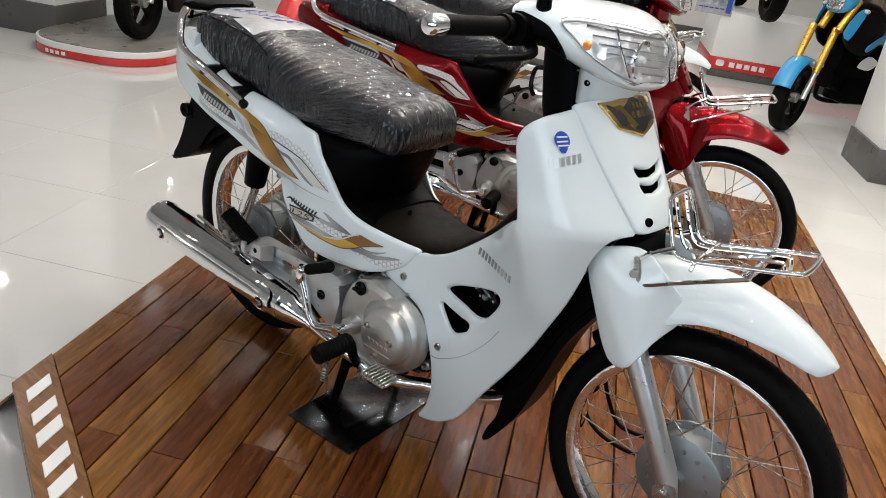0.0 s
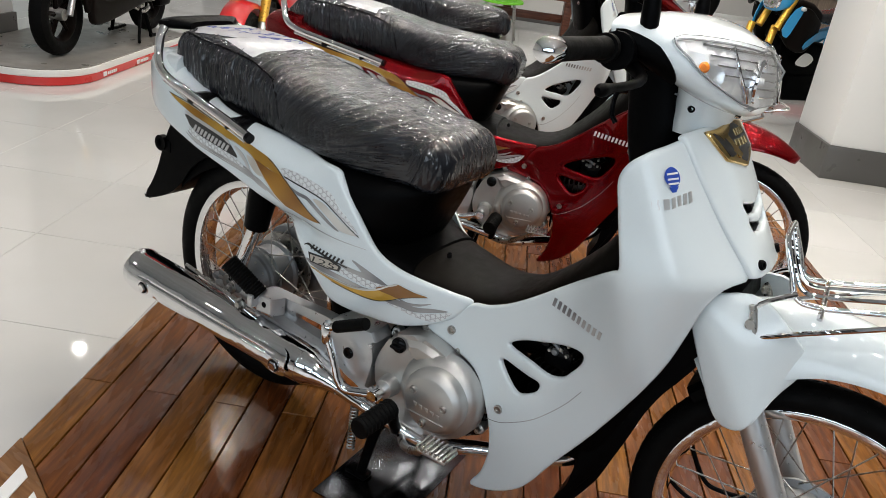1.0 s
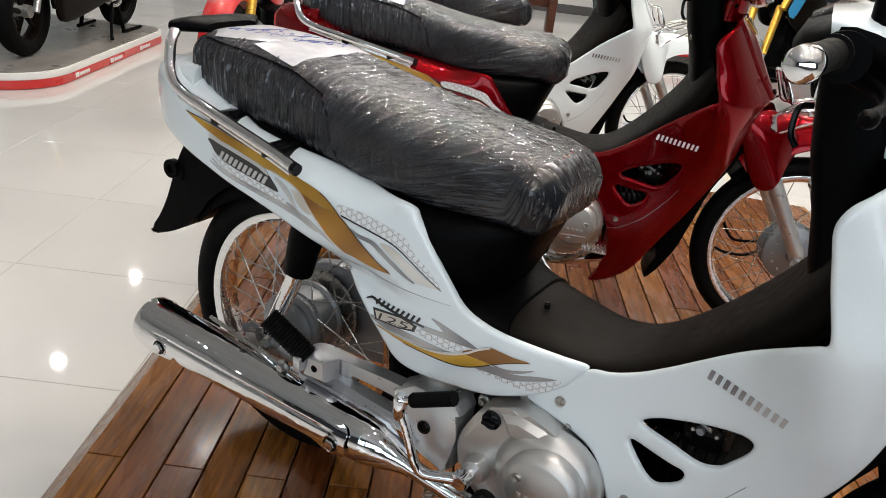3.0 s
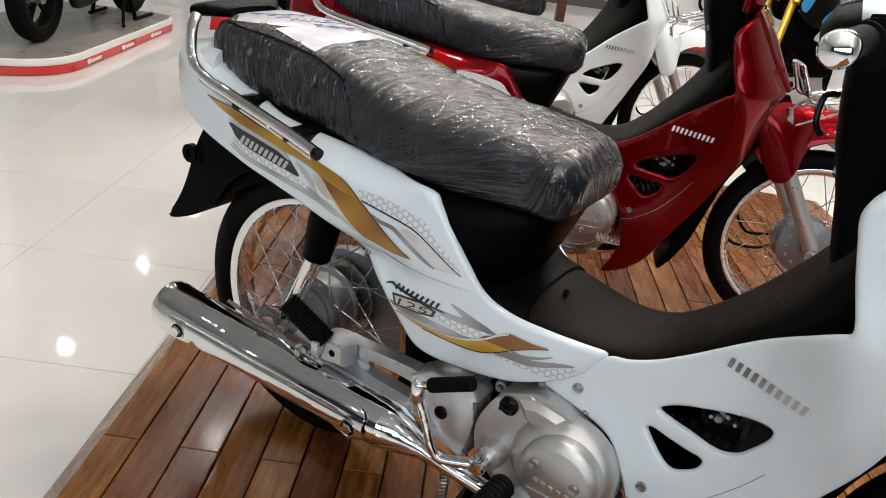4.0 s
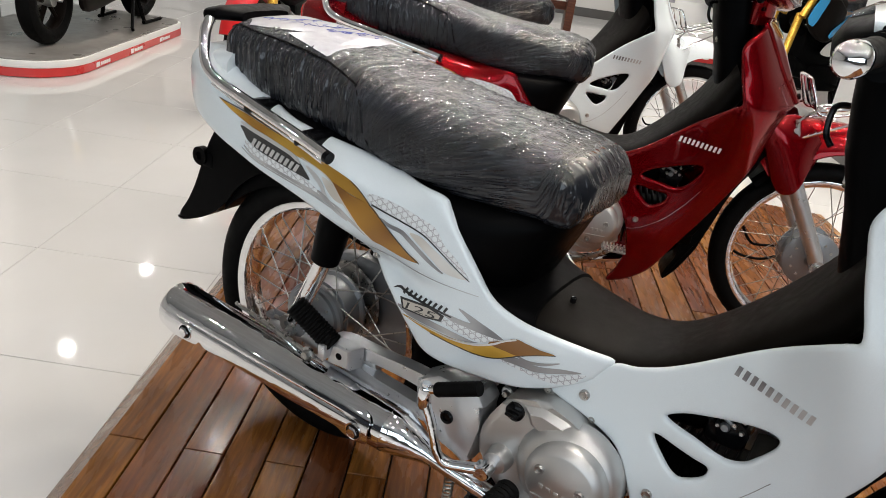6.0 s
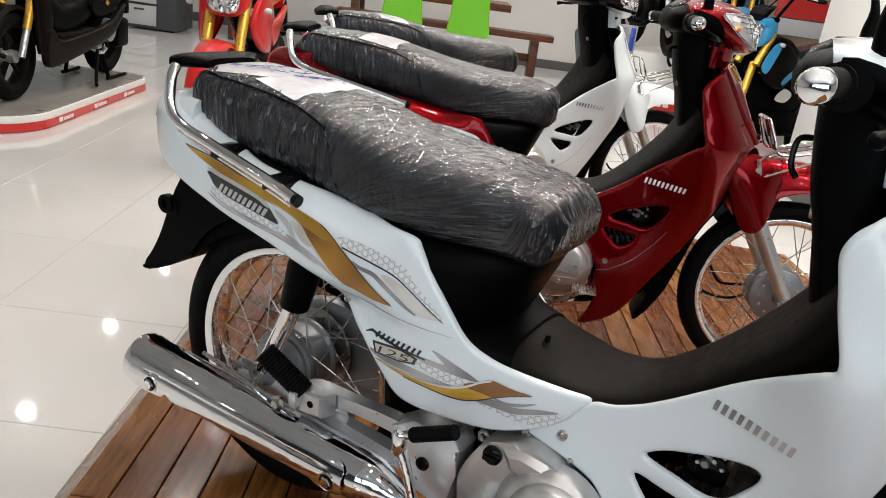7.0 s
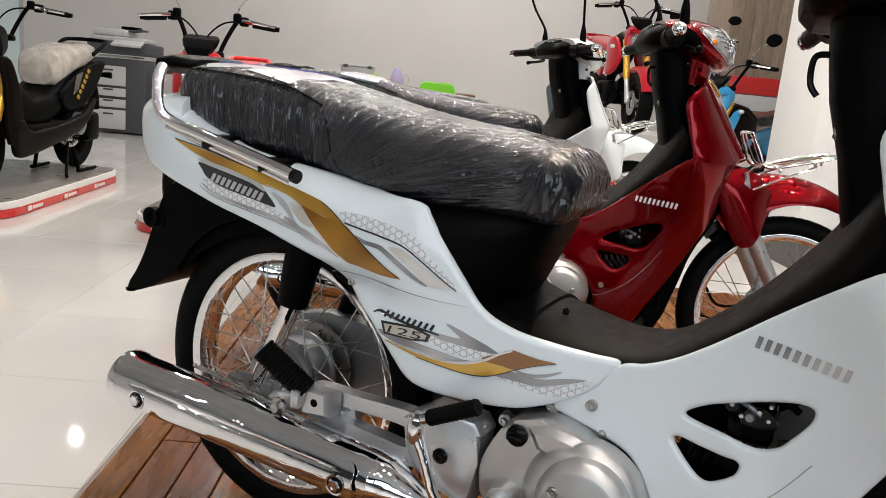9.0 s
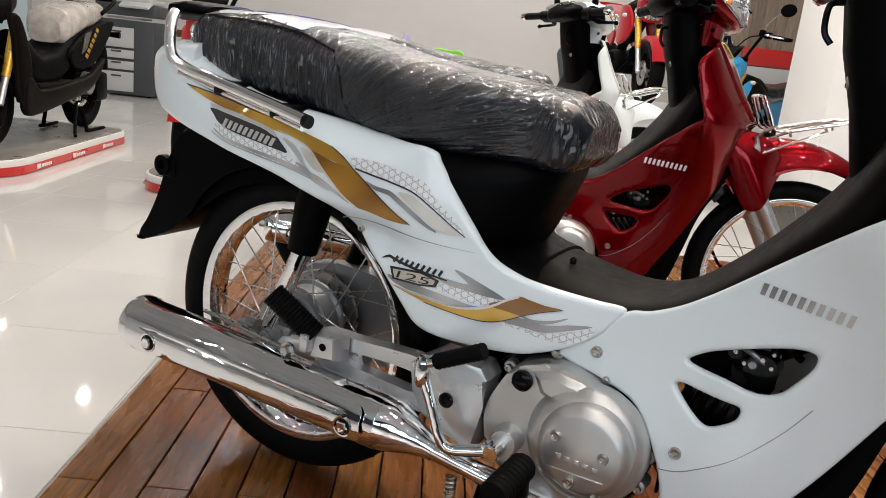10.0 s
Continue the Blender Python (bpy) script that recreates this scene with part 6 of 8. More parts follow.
    for s in (-1, 1):
        fe.append(part("fork_leg", tube([(1.236, s * 0.085, 0.262), (1.222, s * 0.085, 0.300), (1.115, s * 0.085, 0.486), (1.06, s * 0.085, 0.58)], [0.017, 0.021, 0.0215, 0.0215], 20, smooth=False), SILVER, b, "silver fork leg"))
        fe.append(part("fork_axle_lug", joined(lathe([(0.0, s * 0.075 - 0.02), (0.021, s * 0.075 - 0.02), (0.021, s * 0.085 + 0.02 * s), (0.0, s * 0.085 + 0.02 * s)], centre=(1.230, 0, 0.2755), segs=20), lathe([(0, s * 0.118), (0.010, s * 0.118), (0.012, s * 0.095)], centre=(1.23, 0, 0.2755), segs=6)), STEEL, b))

    # front mudguard
    def guard(a, s):
        rt = table((60, 68, 80, 95, 115, 135, 150), (0.352, 0.362, 0.376, 0.392, 0.41, 0.415, 0.415))(a)
        hw = table((60, 61.5, 64, 70, 79, 96, 115, 150), (0.010, 0.030, 0.042, 0.052, 0.062, 0.070, 0.078, 0.080))(a)
        dp = table((60, 61.5, 64, 70, 79, 96, 115, 150), (0.008, 0.020, 0.027, 0.038, 0.052, 0.076, 0.11, 0.10))(a)
        r = rt - dp * abs(s) ** 2.6
        q = radians(a)
        return Vector((1.230 + r * math.cos(q), s * hw, 0.2755 + r * math.sin(q)))

    rings = []
    for a in np.concatenate([np.linspace(60.1, 66, 12), np.linspace(67, 130, 36)]):
        outer = [guard(a, s) for s in np.linspace(-1, 1, 17)]
        cen = Vector((1.23, 0, 0.2755))
        innr = [p + (Vector((cen.x, p.y * 0.9, cen.z)) - p).normalized() * 0.004 for p in outer[::-1]]
        rings.append(outer + innr)
    fe.append(part("front_mudguard", loft(rings), body, b, "glossy painted front mudguard"))
    skirt = [(0.985, 0.655), (1.06, 0.680), (1.12, 0.650), (1.165, 0.588), (1.135, 0.530), (1.118, 0.492), (1.100, 0.470), (1.072, 0.466), (1.048, 0.490), (1.020, 0.545), (0.990, 0.610)]

    def skirt_fun(x, z):
        q = abs((x - 1.23) * 0.866 + (z - 0.2755) * 0.5)
        return (x, -(0.088 + 0.022 * math.exp(-(q / 0.05) ** 2) - 0.03 * max(0, (z - 0.60) / 0.1) ** 2 - 0.034 * min(1, max(0, (x - 1.105) / 0.055)) ** 1.5 * min(1, max(0, (z - 0.49) / 0.05))), z)

    sk = sheet(skirt, skirt_fun, O, step=0.012, roll=0.005, n=4)
    sk2 = flipped(sheet([(x + 0.03, z) if x < 1.09 else (x, z) for x, z in skirt], skirt_fun, O, step=0.014, roll=0.008, n=4))
    fe.append(part("mudguard_skirt", sk, body, b))
    fe.append(part("mudguard_skirt", sk2, body, b))
    # black rear half of the front mudguard
    rings = []
    flap_r = table((118, 145, 165, 182, 190, 196), (0.31, 0.300, 0.306, 0.326, 0.350, 0.385))
    for a in np.linspace(118, 138, 8):
        q = radians(a)
        r, w = flap_r(a), 0.048
        pts = [(-w, 0.026), (-w, 0.010), (-w * 0.8, 0.0), (w * 0.8, 0.0), (w, 0.010), (w, 0.026), (w * 0.9, 0.026), (w * 0.72, 0.008), (-w * 0.72, 0.008), (-w * 0.9, 0.026)]
        rings.append([Vector((1.23 + (r - dd) * math.cos(q), y, 0.2755 + (r - dd) * math.sin(q))) for y, dd in pts])
    fe.append(part("rear_flap", loft(rings), BLACK, b, "black inner mudguard behind the front wheel"))
    flap = [(0.865, 0.362), (0.864, 0.304), (0.868, 0.240), (0.836, 0.158), (0.850, 0.148), (0.902, 0.235), (0.925, 0.304), (0.942, 0.36), (0.955, 0.408), (0.975, 0.456), (1.00, 0.50), (1.02, 0.55), (0.99, 0.60), (0.95, 0.56), (0.90, 0.46)]
    fe.append(part("mud_flap", prism(flap, -0.052, 0.052, 0.006, smooth_n=3), BLACK, b, "black mud flap behind the front wheel"))
    # brake cable
    for way in ([(1.024, 0.345), (1.008, 0.291), (1.012, 0.258), (1.038, 0.235), (1.075, 0.224), (1.13, 0.226), (1.19, 0.26)], [(1.03, 0.35), (1.044, 0.318), (1.075, 0.274), (1.109, 0.267), (1.19, 0.28)]):
        fe.append(part("brake_cable", tube([(x, 0.045, z) for x, z in way], 0.0042, 8), BLACK, b))
    # chromed rack over the mudguard
    wires = []
    for q in (-1, 1):
        wires.append([(1.066, q * 0.09, 0.662), (1.070, q * 0.09, 0.640), (1.082, q * 0.09, 0.622), (1.14, q * 0.089, 0.648), (1.19, q * 0.088, 0.671), (1.245, q * 0.086, 0.696)])
        wires.append([(1.066, q * 0.09, 0.662), (1.085, q * 0.085, 0.680), (1.117, q * 0.072, 0.698)])
    loop = [(1.117, -0.066, 0.690), (1.147, -0.068, 0.686), (1.222, -0.068, 0.704), (1.297, -0.066, 0.722), (1.317, -0.05, 0.727), (1.317, 0.05, 0.727), (1.297, 0.066, 0.722), (1.222, 0.068, 0.704), (1.147, 0.068, 0.686), (1.117, 0.066, 0.690), (1.102, 0.064, 0.722), (1.084, 0.056, 0.762), (1.080, 0.04, 0.772), (1.080, -0.04, 0.772), (1.084, -0.056, 0.762), (1.102, -0.064, 0.722)]
    rk = part("front_rack", joined(tube(loop, 0.0044, 10, 4, True), *[tube(w, 0.0040, 8) for w in wires]), CHROME, b, "chromed wire rack over the front mudguard")
    fe.append(rk)
    for y in (-0.024, 0.024):
        part("rack_wire", tube([(1.082, y, 0.770), (1.102, y, 0.722), (1.122, y, 0.692), (1.152, y, 0.690), (1.222, y, 0.708), (1.272, y, 0.720), (1.281, y, 0.714), (1.283, y, 0.700)], 0.0036, 8), CHROME, rk)
    for x, z in ((1.155, 0.688), (1.245, 0.708)):
        part("rack_bar", tube([(x, -0.087, z - 0.012), (x, -0.06, z), (x, 0.06, z), (x, 0.087, z - 0.012)], 0.0040, 8), CHROME, rk)
    for q in (-1, 1):
        part("rack_clamp", joined(tube([(1.082, q * 0.090, 0.616), (1.066, q * 0.090, 0.668)], 0.0058, 10, smooth=False), tube([(1.070, q * 0.080, 0.640), (1.070, q * 0.100, 0.640)], 0.0075, 12, smooth=False)), STEEL, rk)
    # --- handlebar cover with head lamp ---
    secs = [(0.79, 1.016, 0.185, 0.024), (0.82, 1.010, 0.192, 0.036), (0.855, 1.003, 0.184, 0.048), (0.893, 0.994, 0.168, 0.058), (0.93, 0.986, 0.144, 0.061), (0.96, 0.979, 0.112, 0.056), (0.982, 0.975, 0.072, 0.043), (0.993, 0.973, 0.028, 0.024)]
    fine = curve_through(secs, 4, False)
    nac = part("handlebar_cover", loft([ring_y((x, z), w, h, 2.6, 44, skew=-0.25) for x, z, w, h in fine]), body, b, "glossy painted handlebar cover")
    fe.append(nac)
    nose = part("cover_neck", loft([[Vector((cx + 0.046 * math.cos(a), hw * math.sin(a), z)) for a in np.linspace(0, 2 * math.pi, 32, False)] for cx, hw, z in ((0.905, 0.085, 0.885), (0.907, 0.092, 0.915), (0.908, 0.105, 0.95), (0.908, 0.11, 0.97))]), body, b)
    fe.append(nose)
    fe.append(part("dashboard", loft([ring_y((x, z), w, h, 3, 32, skew=-0.2) for x, z, w, h in ((0.755, 0.985, 0.08, 0.012), (0.768, 0.990, 0.12, 0.030), (0.80, 0.998, 0.165, 0.036), (0.835, 1.002, 0.180, 0.040))]), BLACK, b, "black plastic dashboard cover"))
    fe.append(part("meter_hood", loft([ring_y((x, z), w, h, 2.5, 32) for x, z, w, h in ((0.765, 1.018, 0.06, 0.010), (0.79, 1.030, 0.085, 0.014), (0.84, 1.040, 0.09, 0.010), (0.88, 1.040, 0.06, 0.005))]), GLOSS_BLACK, b))
    xs_f = [q[0] for q in fine]

    def nacelle(a, x):
        w, h, zc = (float(np.interp(x, xs_f, [q[i] for q in fine])) for i in (2, 3, 1))
        ca, sa = math.cos(a), math.sin(a)
        y = w * math.copysign(abs(ca) ** (2 / 2.6), ca)
        z = h * math.copysign(abs(sa) ** (2 / 2.6), sa)
        return (x - 0.25 * z, y, zc + z)

    for s in (-1, 1):
        mid = 0.0 if s > 0 else math.pi
        pocket = [(mid + 0.10 * s, 0.80), (mid + 0.10 * s, 0.85), (mid - 0.10 * s, 0.875), (mid - 0.45 * s, 0.880), (mid - 0.80 * s, 0.865), (mid - 0.85 * s, 0.83), (mid - 0.8 * s, 0.80)]
        fe.append(part("lever_pocket", sheet([(a, x * 8) for a, x in pocket], lambda a, x: nacelle(a, x / 8), (0, s, 0), thick=0.004, step=0.12, lift=0.003, n=3), BLACK, b, "black pocket round the lever"))

    # the lamp is two clear lenses over faceted reflectors: patches in width and height over the nose
    def nose_fun(y, z):
        lo_x, hi_x = 0.79, 0.9929
        for _ in range(26):
            m = (lo_x + hi_x) / 2
            w, h, zc = (float(np.interp(m, xs_f, [q[i] for q in fine])) for i in (2, 3, 1))
            if abs(y / w) ** 2.6 + abs((z - zc) / h) ** 2.6 < 1:
                lo_x = m
            else:
                hi_x = m
        zc = float(np.interp(lo_x, xs_f, [q[1] for q in fine]))
        return (lo_x - 0.25 * (z - zc), y, z)

    for s in (-1, 1):
        lens = [(s * 0.004, 1.012), (s * 0.05, 1.017), (s * 0.10, 1.022), (s * 0.148, 1.023), (s * 0.172, 1.017), (s * 0.168, 1.0), (s * 0.152, 0.976), (s * 0.122, 0.956), (s * 0.085, 0.942), (s * 0.045, 0.932), (s * 0.004, 0.930)]
        big = part("head_lamp", sheet(lens, nose_fun, (1, s * 0.5, 0), thick=0.002, step=0.012, lift=0.002, n=2), REFLECTOR, b, "clear glass twin head lamp with chrome reflector")
        fe.append(big)
        part("lens", sheet(lens, nose_fun, (1, s * 0.5, 0), thick=0.0025, step=0.014, lift=0.009, n=2), GLASS, big).visible_shadow = False
        part("lamp_rim", tube([Vector(nose_fun(*q)) + Vector((0.006, s * 0.003, 0)) for q in curve_through(lens, 2)], 0.0016, 6, 2, True), HUBGREY, big)
        part("amber_bulb", lathe([(0.0, -0.008), (0.005, -0.006), (0.0075, 0.0), (0.005, 0.006), (0, 0.008)], centre=Vector(nose_fun(s * 0.155, 0.990)) + Vector((0.003, s * 0.002, 0)), segs=16), AMBER, big, "amber indicator bulb")
        cup = Vector(nose_fun(s * 0.082, 0.980)) + Vector((0.002, s * 0.001, 0))
        part("reflector_cup", lathe([(0.030, 0.006), (0.031, 0.003), (0.026, -0.003), (0.012, -0.009), (0.0, -0.010)], centre=cup, axis="X", segs=28), CHROME, big)
        part("bulb", lathe([(0.0, 0.012), (0.005, 0.010), (0.006, 0.0), (0.006, -0.010)], centre=cup, axis="X", segs=14), WHITEFOIL, big)
        for k in range(7):
            zz = 1.010 - 0.011 * k
            w0, w1 = 0.010, min(0.160, 0.150 - 0.0016 * k * k)
            part("reflector_step", tube([Vector(nose_fun(s * y, zz + 0.05 * y)) + Vector((0.0032, s * 0.0015, 0)) for y in np.linspace(w0, w1 - 0.016 * max(0, k - 3), 7)], 0.0016 if k else 0.003, 6), CHROME, big)
        part("lamp_divider", tube([Vector(nose_fun(s * y, z)) + Vector((0.005, s * 0.002, 0)) for y, z in ((0.112, 1.020), (0.118, 1.0), (0.112, 0.975), (0.098, 0.950))], 0.0022, 8), CHROME, big)
        fe.append(screw("neck_screw", b, (0.905, s * 0.094, 0.925), 0.0055, (0.3, s, 0), BLACK))
        # grips, levers, mirrors
        fe.append(part("grip", tube([(0.800, s * 0.19, 0.994), (0.794, s * 0.24, 0.994), (0.782, s * 0.36, 0.993)], [0.018, 0.0150, 0.0150], 20, smooth=False), RUBBER, b, "ribbed black rubber grip"))
        fe.append(part("grip_flange", tube([(0.798, s * 0.212, 0.994), (0.797, s * 0.222, 0.994)], 0.020, 20, smooth=False), RUBBER, b))
        fe.append(part("bar_end", tube([(0.782, s * 0.355, 0.993), (0.781, s * 0.365, 0.993), (0.779, s * 0.384, 0.992), (0.779, s * 0.390, 0.992), (0.7788, s * 0.3935, 0.992), (0.7787, s * 0.395, 0.992)], [0.0145, 0.0158, 0.0158, 0.0138, 0.0085, 0.002], 24, smooth=False), CHROME, b, "chromed bar end weight"))
        fe.append(part("switch_housing", loft([[Vector((0.808 + 0.026 * math.cos(a), s * y, 0.992 + 0.026 * math.sin(a))) for a in np.linspace(0, 2 * math.pi, 18, False)] for y in (0.15, 0.175, 0.205)]), BLACK, b))
        fe.append(part("brake_lever", tube([(0.825, s * 0.175, 0.975), (0.850, s * 0.20, 0.965), (0.855, s * 0.25, 0.960), (0.845, s * 0.31, 0.957), (0.840, s * 0.335, 0.955), (0.838, s * 0.345, 0.955)], [0.010, 0.008, 0.0065, 0.006, 0.009, 0.004], 10), BLACK, b))
        fe.append(part("mirror_stem", tube([(0.835, s * 0.165, 1.02), (0.832, s * 0.168, 1.06), (0.828, s * 0.172, 1.10), (0.80, s * 0.215, 1.175), (0.785, s * 0.24, 1.235)], [0.013, 0.012, 0.0055, 0.005, 0.005], 10), BLACK, b))
        mir = loft([[Vector((xx, s * 0.25 + 0.050 * k * math.cos(a), 1.265 + 0.046 * k * math.sin(a))) for a in np.linspace(0, 2 * math.pi, 24, False)] for xx, k in ((0.765, 0.93), (0.768, 1.0), (0.785, 0.92), (0.80, 0.55), (0.805, 0.15))])
        mo = part("mirror", mir, GLOSS_BLACK, b, "round black rear-view mirror")
        fe.append(mo)
        part("mirror_glass", lathe([(0, -0.001), (0.043, -0.001), (0.043, 0.001)], centre=(0.7645, s * 0.25, 1.265), axis="X", segs=24), CHROME, mo)
    turned(T, *fe)
    return b


underbone("motorcycle", "pearl white underbone motorcycle with gold stripes, seat wrapped in film", WHITE, "row of underbone motorcycles", 5.5, True)
red_bike = underbone("motorcycle", "candy red underbone motorcycle with gold stripes, seat wrapped in film", RED, "row of underbone motorcycles", 2.5, False)
red_bike.matrix_basis = pose(-0.407, 0.812, 0.006, 0, -0.6, 20.9)
third = underbone("motorcycle", "pearl white underbone motorcycle parked behind the red one, bars turned", WHITE, "row of underbone motorcycles", 3.0, False)
third.matrix_basis = pose(-0.870, 1.540, 0.008, 0, -1.0, 44.2)

# steel plates under the stands
for m in (pose(0.47, -0.05, 0.0, 0, 0, 4), pose(-0.407 + 0.42, 0.812 + 0.11, 0, 0, 0, 25), pose(-0.870 + 0.32, 1.540 + 0.29, 0, 0, 0, 48)):
    bm = box((0.20, 0.34, 0.004), (0, 0, 0.0028), 0.001)
    ob = solid("stand_plate", moved(bm, m), PLATE, "square polished steel plate under the centre stand", "plate", group="stand plates")


# ---- low round-ended display plinths ----
def rounded(w, l, r_near, r_far, n=8):
    pts = []
    for cx, cy, r, a0 in ((w / 2 - r_far, l / 2 - r_far, r_far, 0), (-w / 2 + r_far, l / 2 - r_far, r_far, 90), (-w / 2 + r_near, -l / 2 + r_near, r_near, 180), (w / 2 - r_near, -l / 2 + r_near, r_near, 270)):
        for k in range(n + 1):
            a = radians(a0 + 90 * k / n)
            pts.append((cx + r * math.cos(a), cy + r * math.sin(a)))
    return pts


def plinth(v, u, w, l, r_near=0.36, r_far=0.14):
    q = plan(v, u, FLOOR)
    t = thing("display_plinth", "low round-ended display plinth with red and white edge bands", "plinth", pose(q.x, q.y, q.z, 0, 0, GRID_TURN), "display plinths")
    part("red_band", prism(rounded(w, l, r_near, r_far), 0.004, 0.052, 0.0, "XY"), BANDRED, t, "red edge band with white marks")
    part("white_band", prism(rounded(w - 0.004, l - 0.004, r_near, r_far), 0.052, 0.092, 0.004, "XY"), BANDWHITE, t)
    part("deck", prism(rounded(w - 0.03, l - 0.03, r_near, r_far), 0.0925, 0.0985, 0.001, "XY"), DECK, t, "grey studded metal deck")
    part("foot", prism(rounded(w - 0.06, l - 0.06, r_near, r_far), 0.0, 0.004, 0.0, "XY"), DARKGAP, t)
    # white marks along the band
    for s in (-1, 1):
        y = -l / 2 + r_near + 0.1
        while y < l / 2 - 0.25:
            part("mark_disc", box((0.003, 0.045, 0.028), (s * (w / 2 + 0.0015), y, 0.028), 0.001), WHITEFOIL, t)
            for k in range(5):
                part("mark_bar", box((0.003, 0.020, 0.020), (s * (w / 2 + 0.0015), y + s * (0.045 + k * 0.026), 0.027), 0.001), WHITEFOIL, t)
            y += 0.48
    for k in range(5):
        a = radians(-90 - 18 + k * 7)
        part("mark_bar", moved(box((0.028, 0.003, 0.024), (0, 0, 0), 0.001), Matrix.Translation((-w / 2 + r_near + (r_near + 0.0015) * math.cos(a), -l / 2 + r_near + (r_near + 0.0015) * math.sin(a), 0.028)) @ Matrix.Rotation(a + radians(90), 4, "Z")), WHITEFOIL, t)
    return t


plinth(-2.50, 3.72, 0.95, 1.92)
plinth(-0.93, 3.83, 0.86, 1.86, 0.22, 0.14)
DECK_Z = FLOOR + 0.0985

# tall white plinth with a red band
q = plan(2.85, 7.2, FLOOR)
tall = thing("white_plinth", "white box plinth with a red printed band above a dark base", "plinth", pose(q.x, q.y, q.z, 0, 0, GRID_TURN))
part("body", box((1.76, 1.1, 0.43), (0, 0, 0.415), 0.006), BANDWHITE, tall)
part("red_band", box((1.764, 1.104, 0.12), (0, 0, 0.14), 0.003), BANDRED, tall, "red band with white marks")
part("base", box((1.74, 1.08, 0.08), (0, 0, 0.04), 0.003), SKIRT, tall)
for k in range(5):
    part("mark_bar", box((0.055, 0.004, 0.05), (-0.65 + 0.075 * k, -0.5535, 0.14), 0.002), WHITEFOIL, tall)
part("mark_disc", box((0.08, 0.004, 0.06), (-0.77, -0.5535, 0.145), 0.015), WHITEFOIL, tall)
TALL_Z = FLOOR + 0.63
q = plan(1.88, 6.638, FLOOR)
board = thing("poster_board", "small printed poster board fixed to the corner of the white plinth", "poster", pose(q.x, q.y, q.z, 0, 0, GRID_TURN))
part("sheet", box((0.36, 0.006, 0.27), (0, 0, 0.735), 0.001), PAPER, board)
part("dark_print", box((0.32, 0.002, 0.15), (-0.01, -0.0045, 0.765), 0.0005), POSTER, board)
part("blue_print", box((0.05, 0.002, 0.22), (0.14, -0.0052, 0.735), 0.0005), BLUEFOIL, board)
for k in range(5):
    part("text_bar", box((0.04, 0.002, 0.012), (-0.13 + 0.052 * k, -0.0052, 0.66), 0.0005), INK, board)


# ---- mini motorcycles ----
def fat_wheel(parent, x, r, w, name):
    wv = new(name)
    wv.parent = parent
    wv.matrix_basis = pose(x, 0, r)
    h = w / 2
    ri = r - 0.085
    prof = [(ri, -h * 0.7), (ri + 0.02, -h * 0.95), (r - 0.04, -h), (r - 0.012, -h * 0.7), (r, 0), (r - 0.012, h * 0.7), (r - 0.04, h), (ri + 0.02, h * 0.95), (ri, h * 0.7)]
    part("tyre", lathe(prof, segs=40), RUBBER, wv, "fat black tyre")
    part("rim", lathe([(ri + 0.004, -h * 0.72), (ri - 0.008, -h * 0.7), (ri - 0.02, -h * 0.3), (ri - 0.02, h * 0.3), (ri - 0.008, h * 0.7), (ri + 0.004, h * 0.72)], segs=40), DARK_PAINT, wv)
    for k in range(5):
        a = 2 * math.pi * k / 5
        part("wheel_spoke", tube([(0.03 * math.cos(a), 0, 0.03 * math.sin(a)), ((ri - 0.01) * math.cos(a + 0.2), 0, (ri - 0.01) * math.sin(a + 0.2))], [0.016, 0.011], 8, smooth=False), DARK_PAINT, wv)
    part("hub", lathe([(0, -0.05), (0.035, -0.05), (0.04, 0), (0.035, 0.05), (0, 0.05)], segs=20), CAST, wv)
    part("brake_disc", lathe([(0.045, -0.058), (0.10, -0.058), (0.10, -0.054), (0.045, -0.054), (0.045, -0.058)], segs=36), STEEL, wv, "drilled steel brake disc")
    return wv


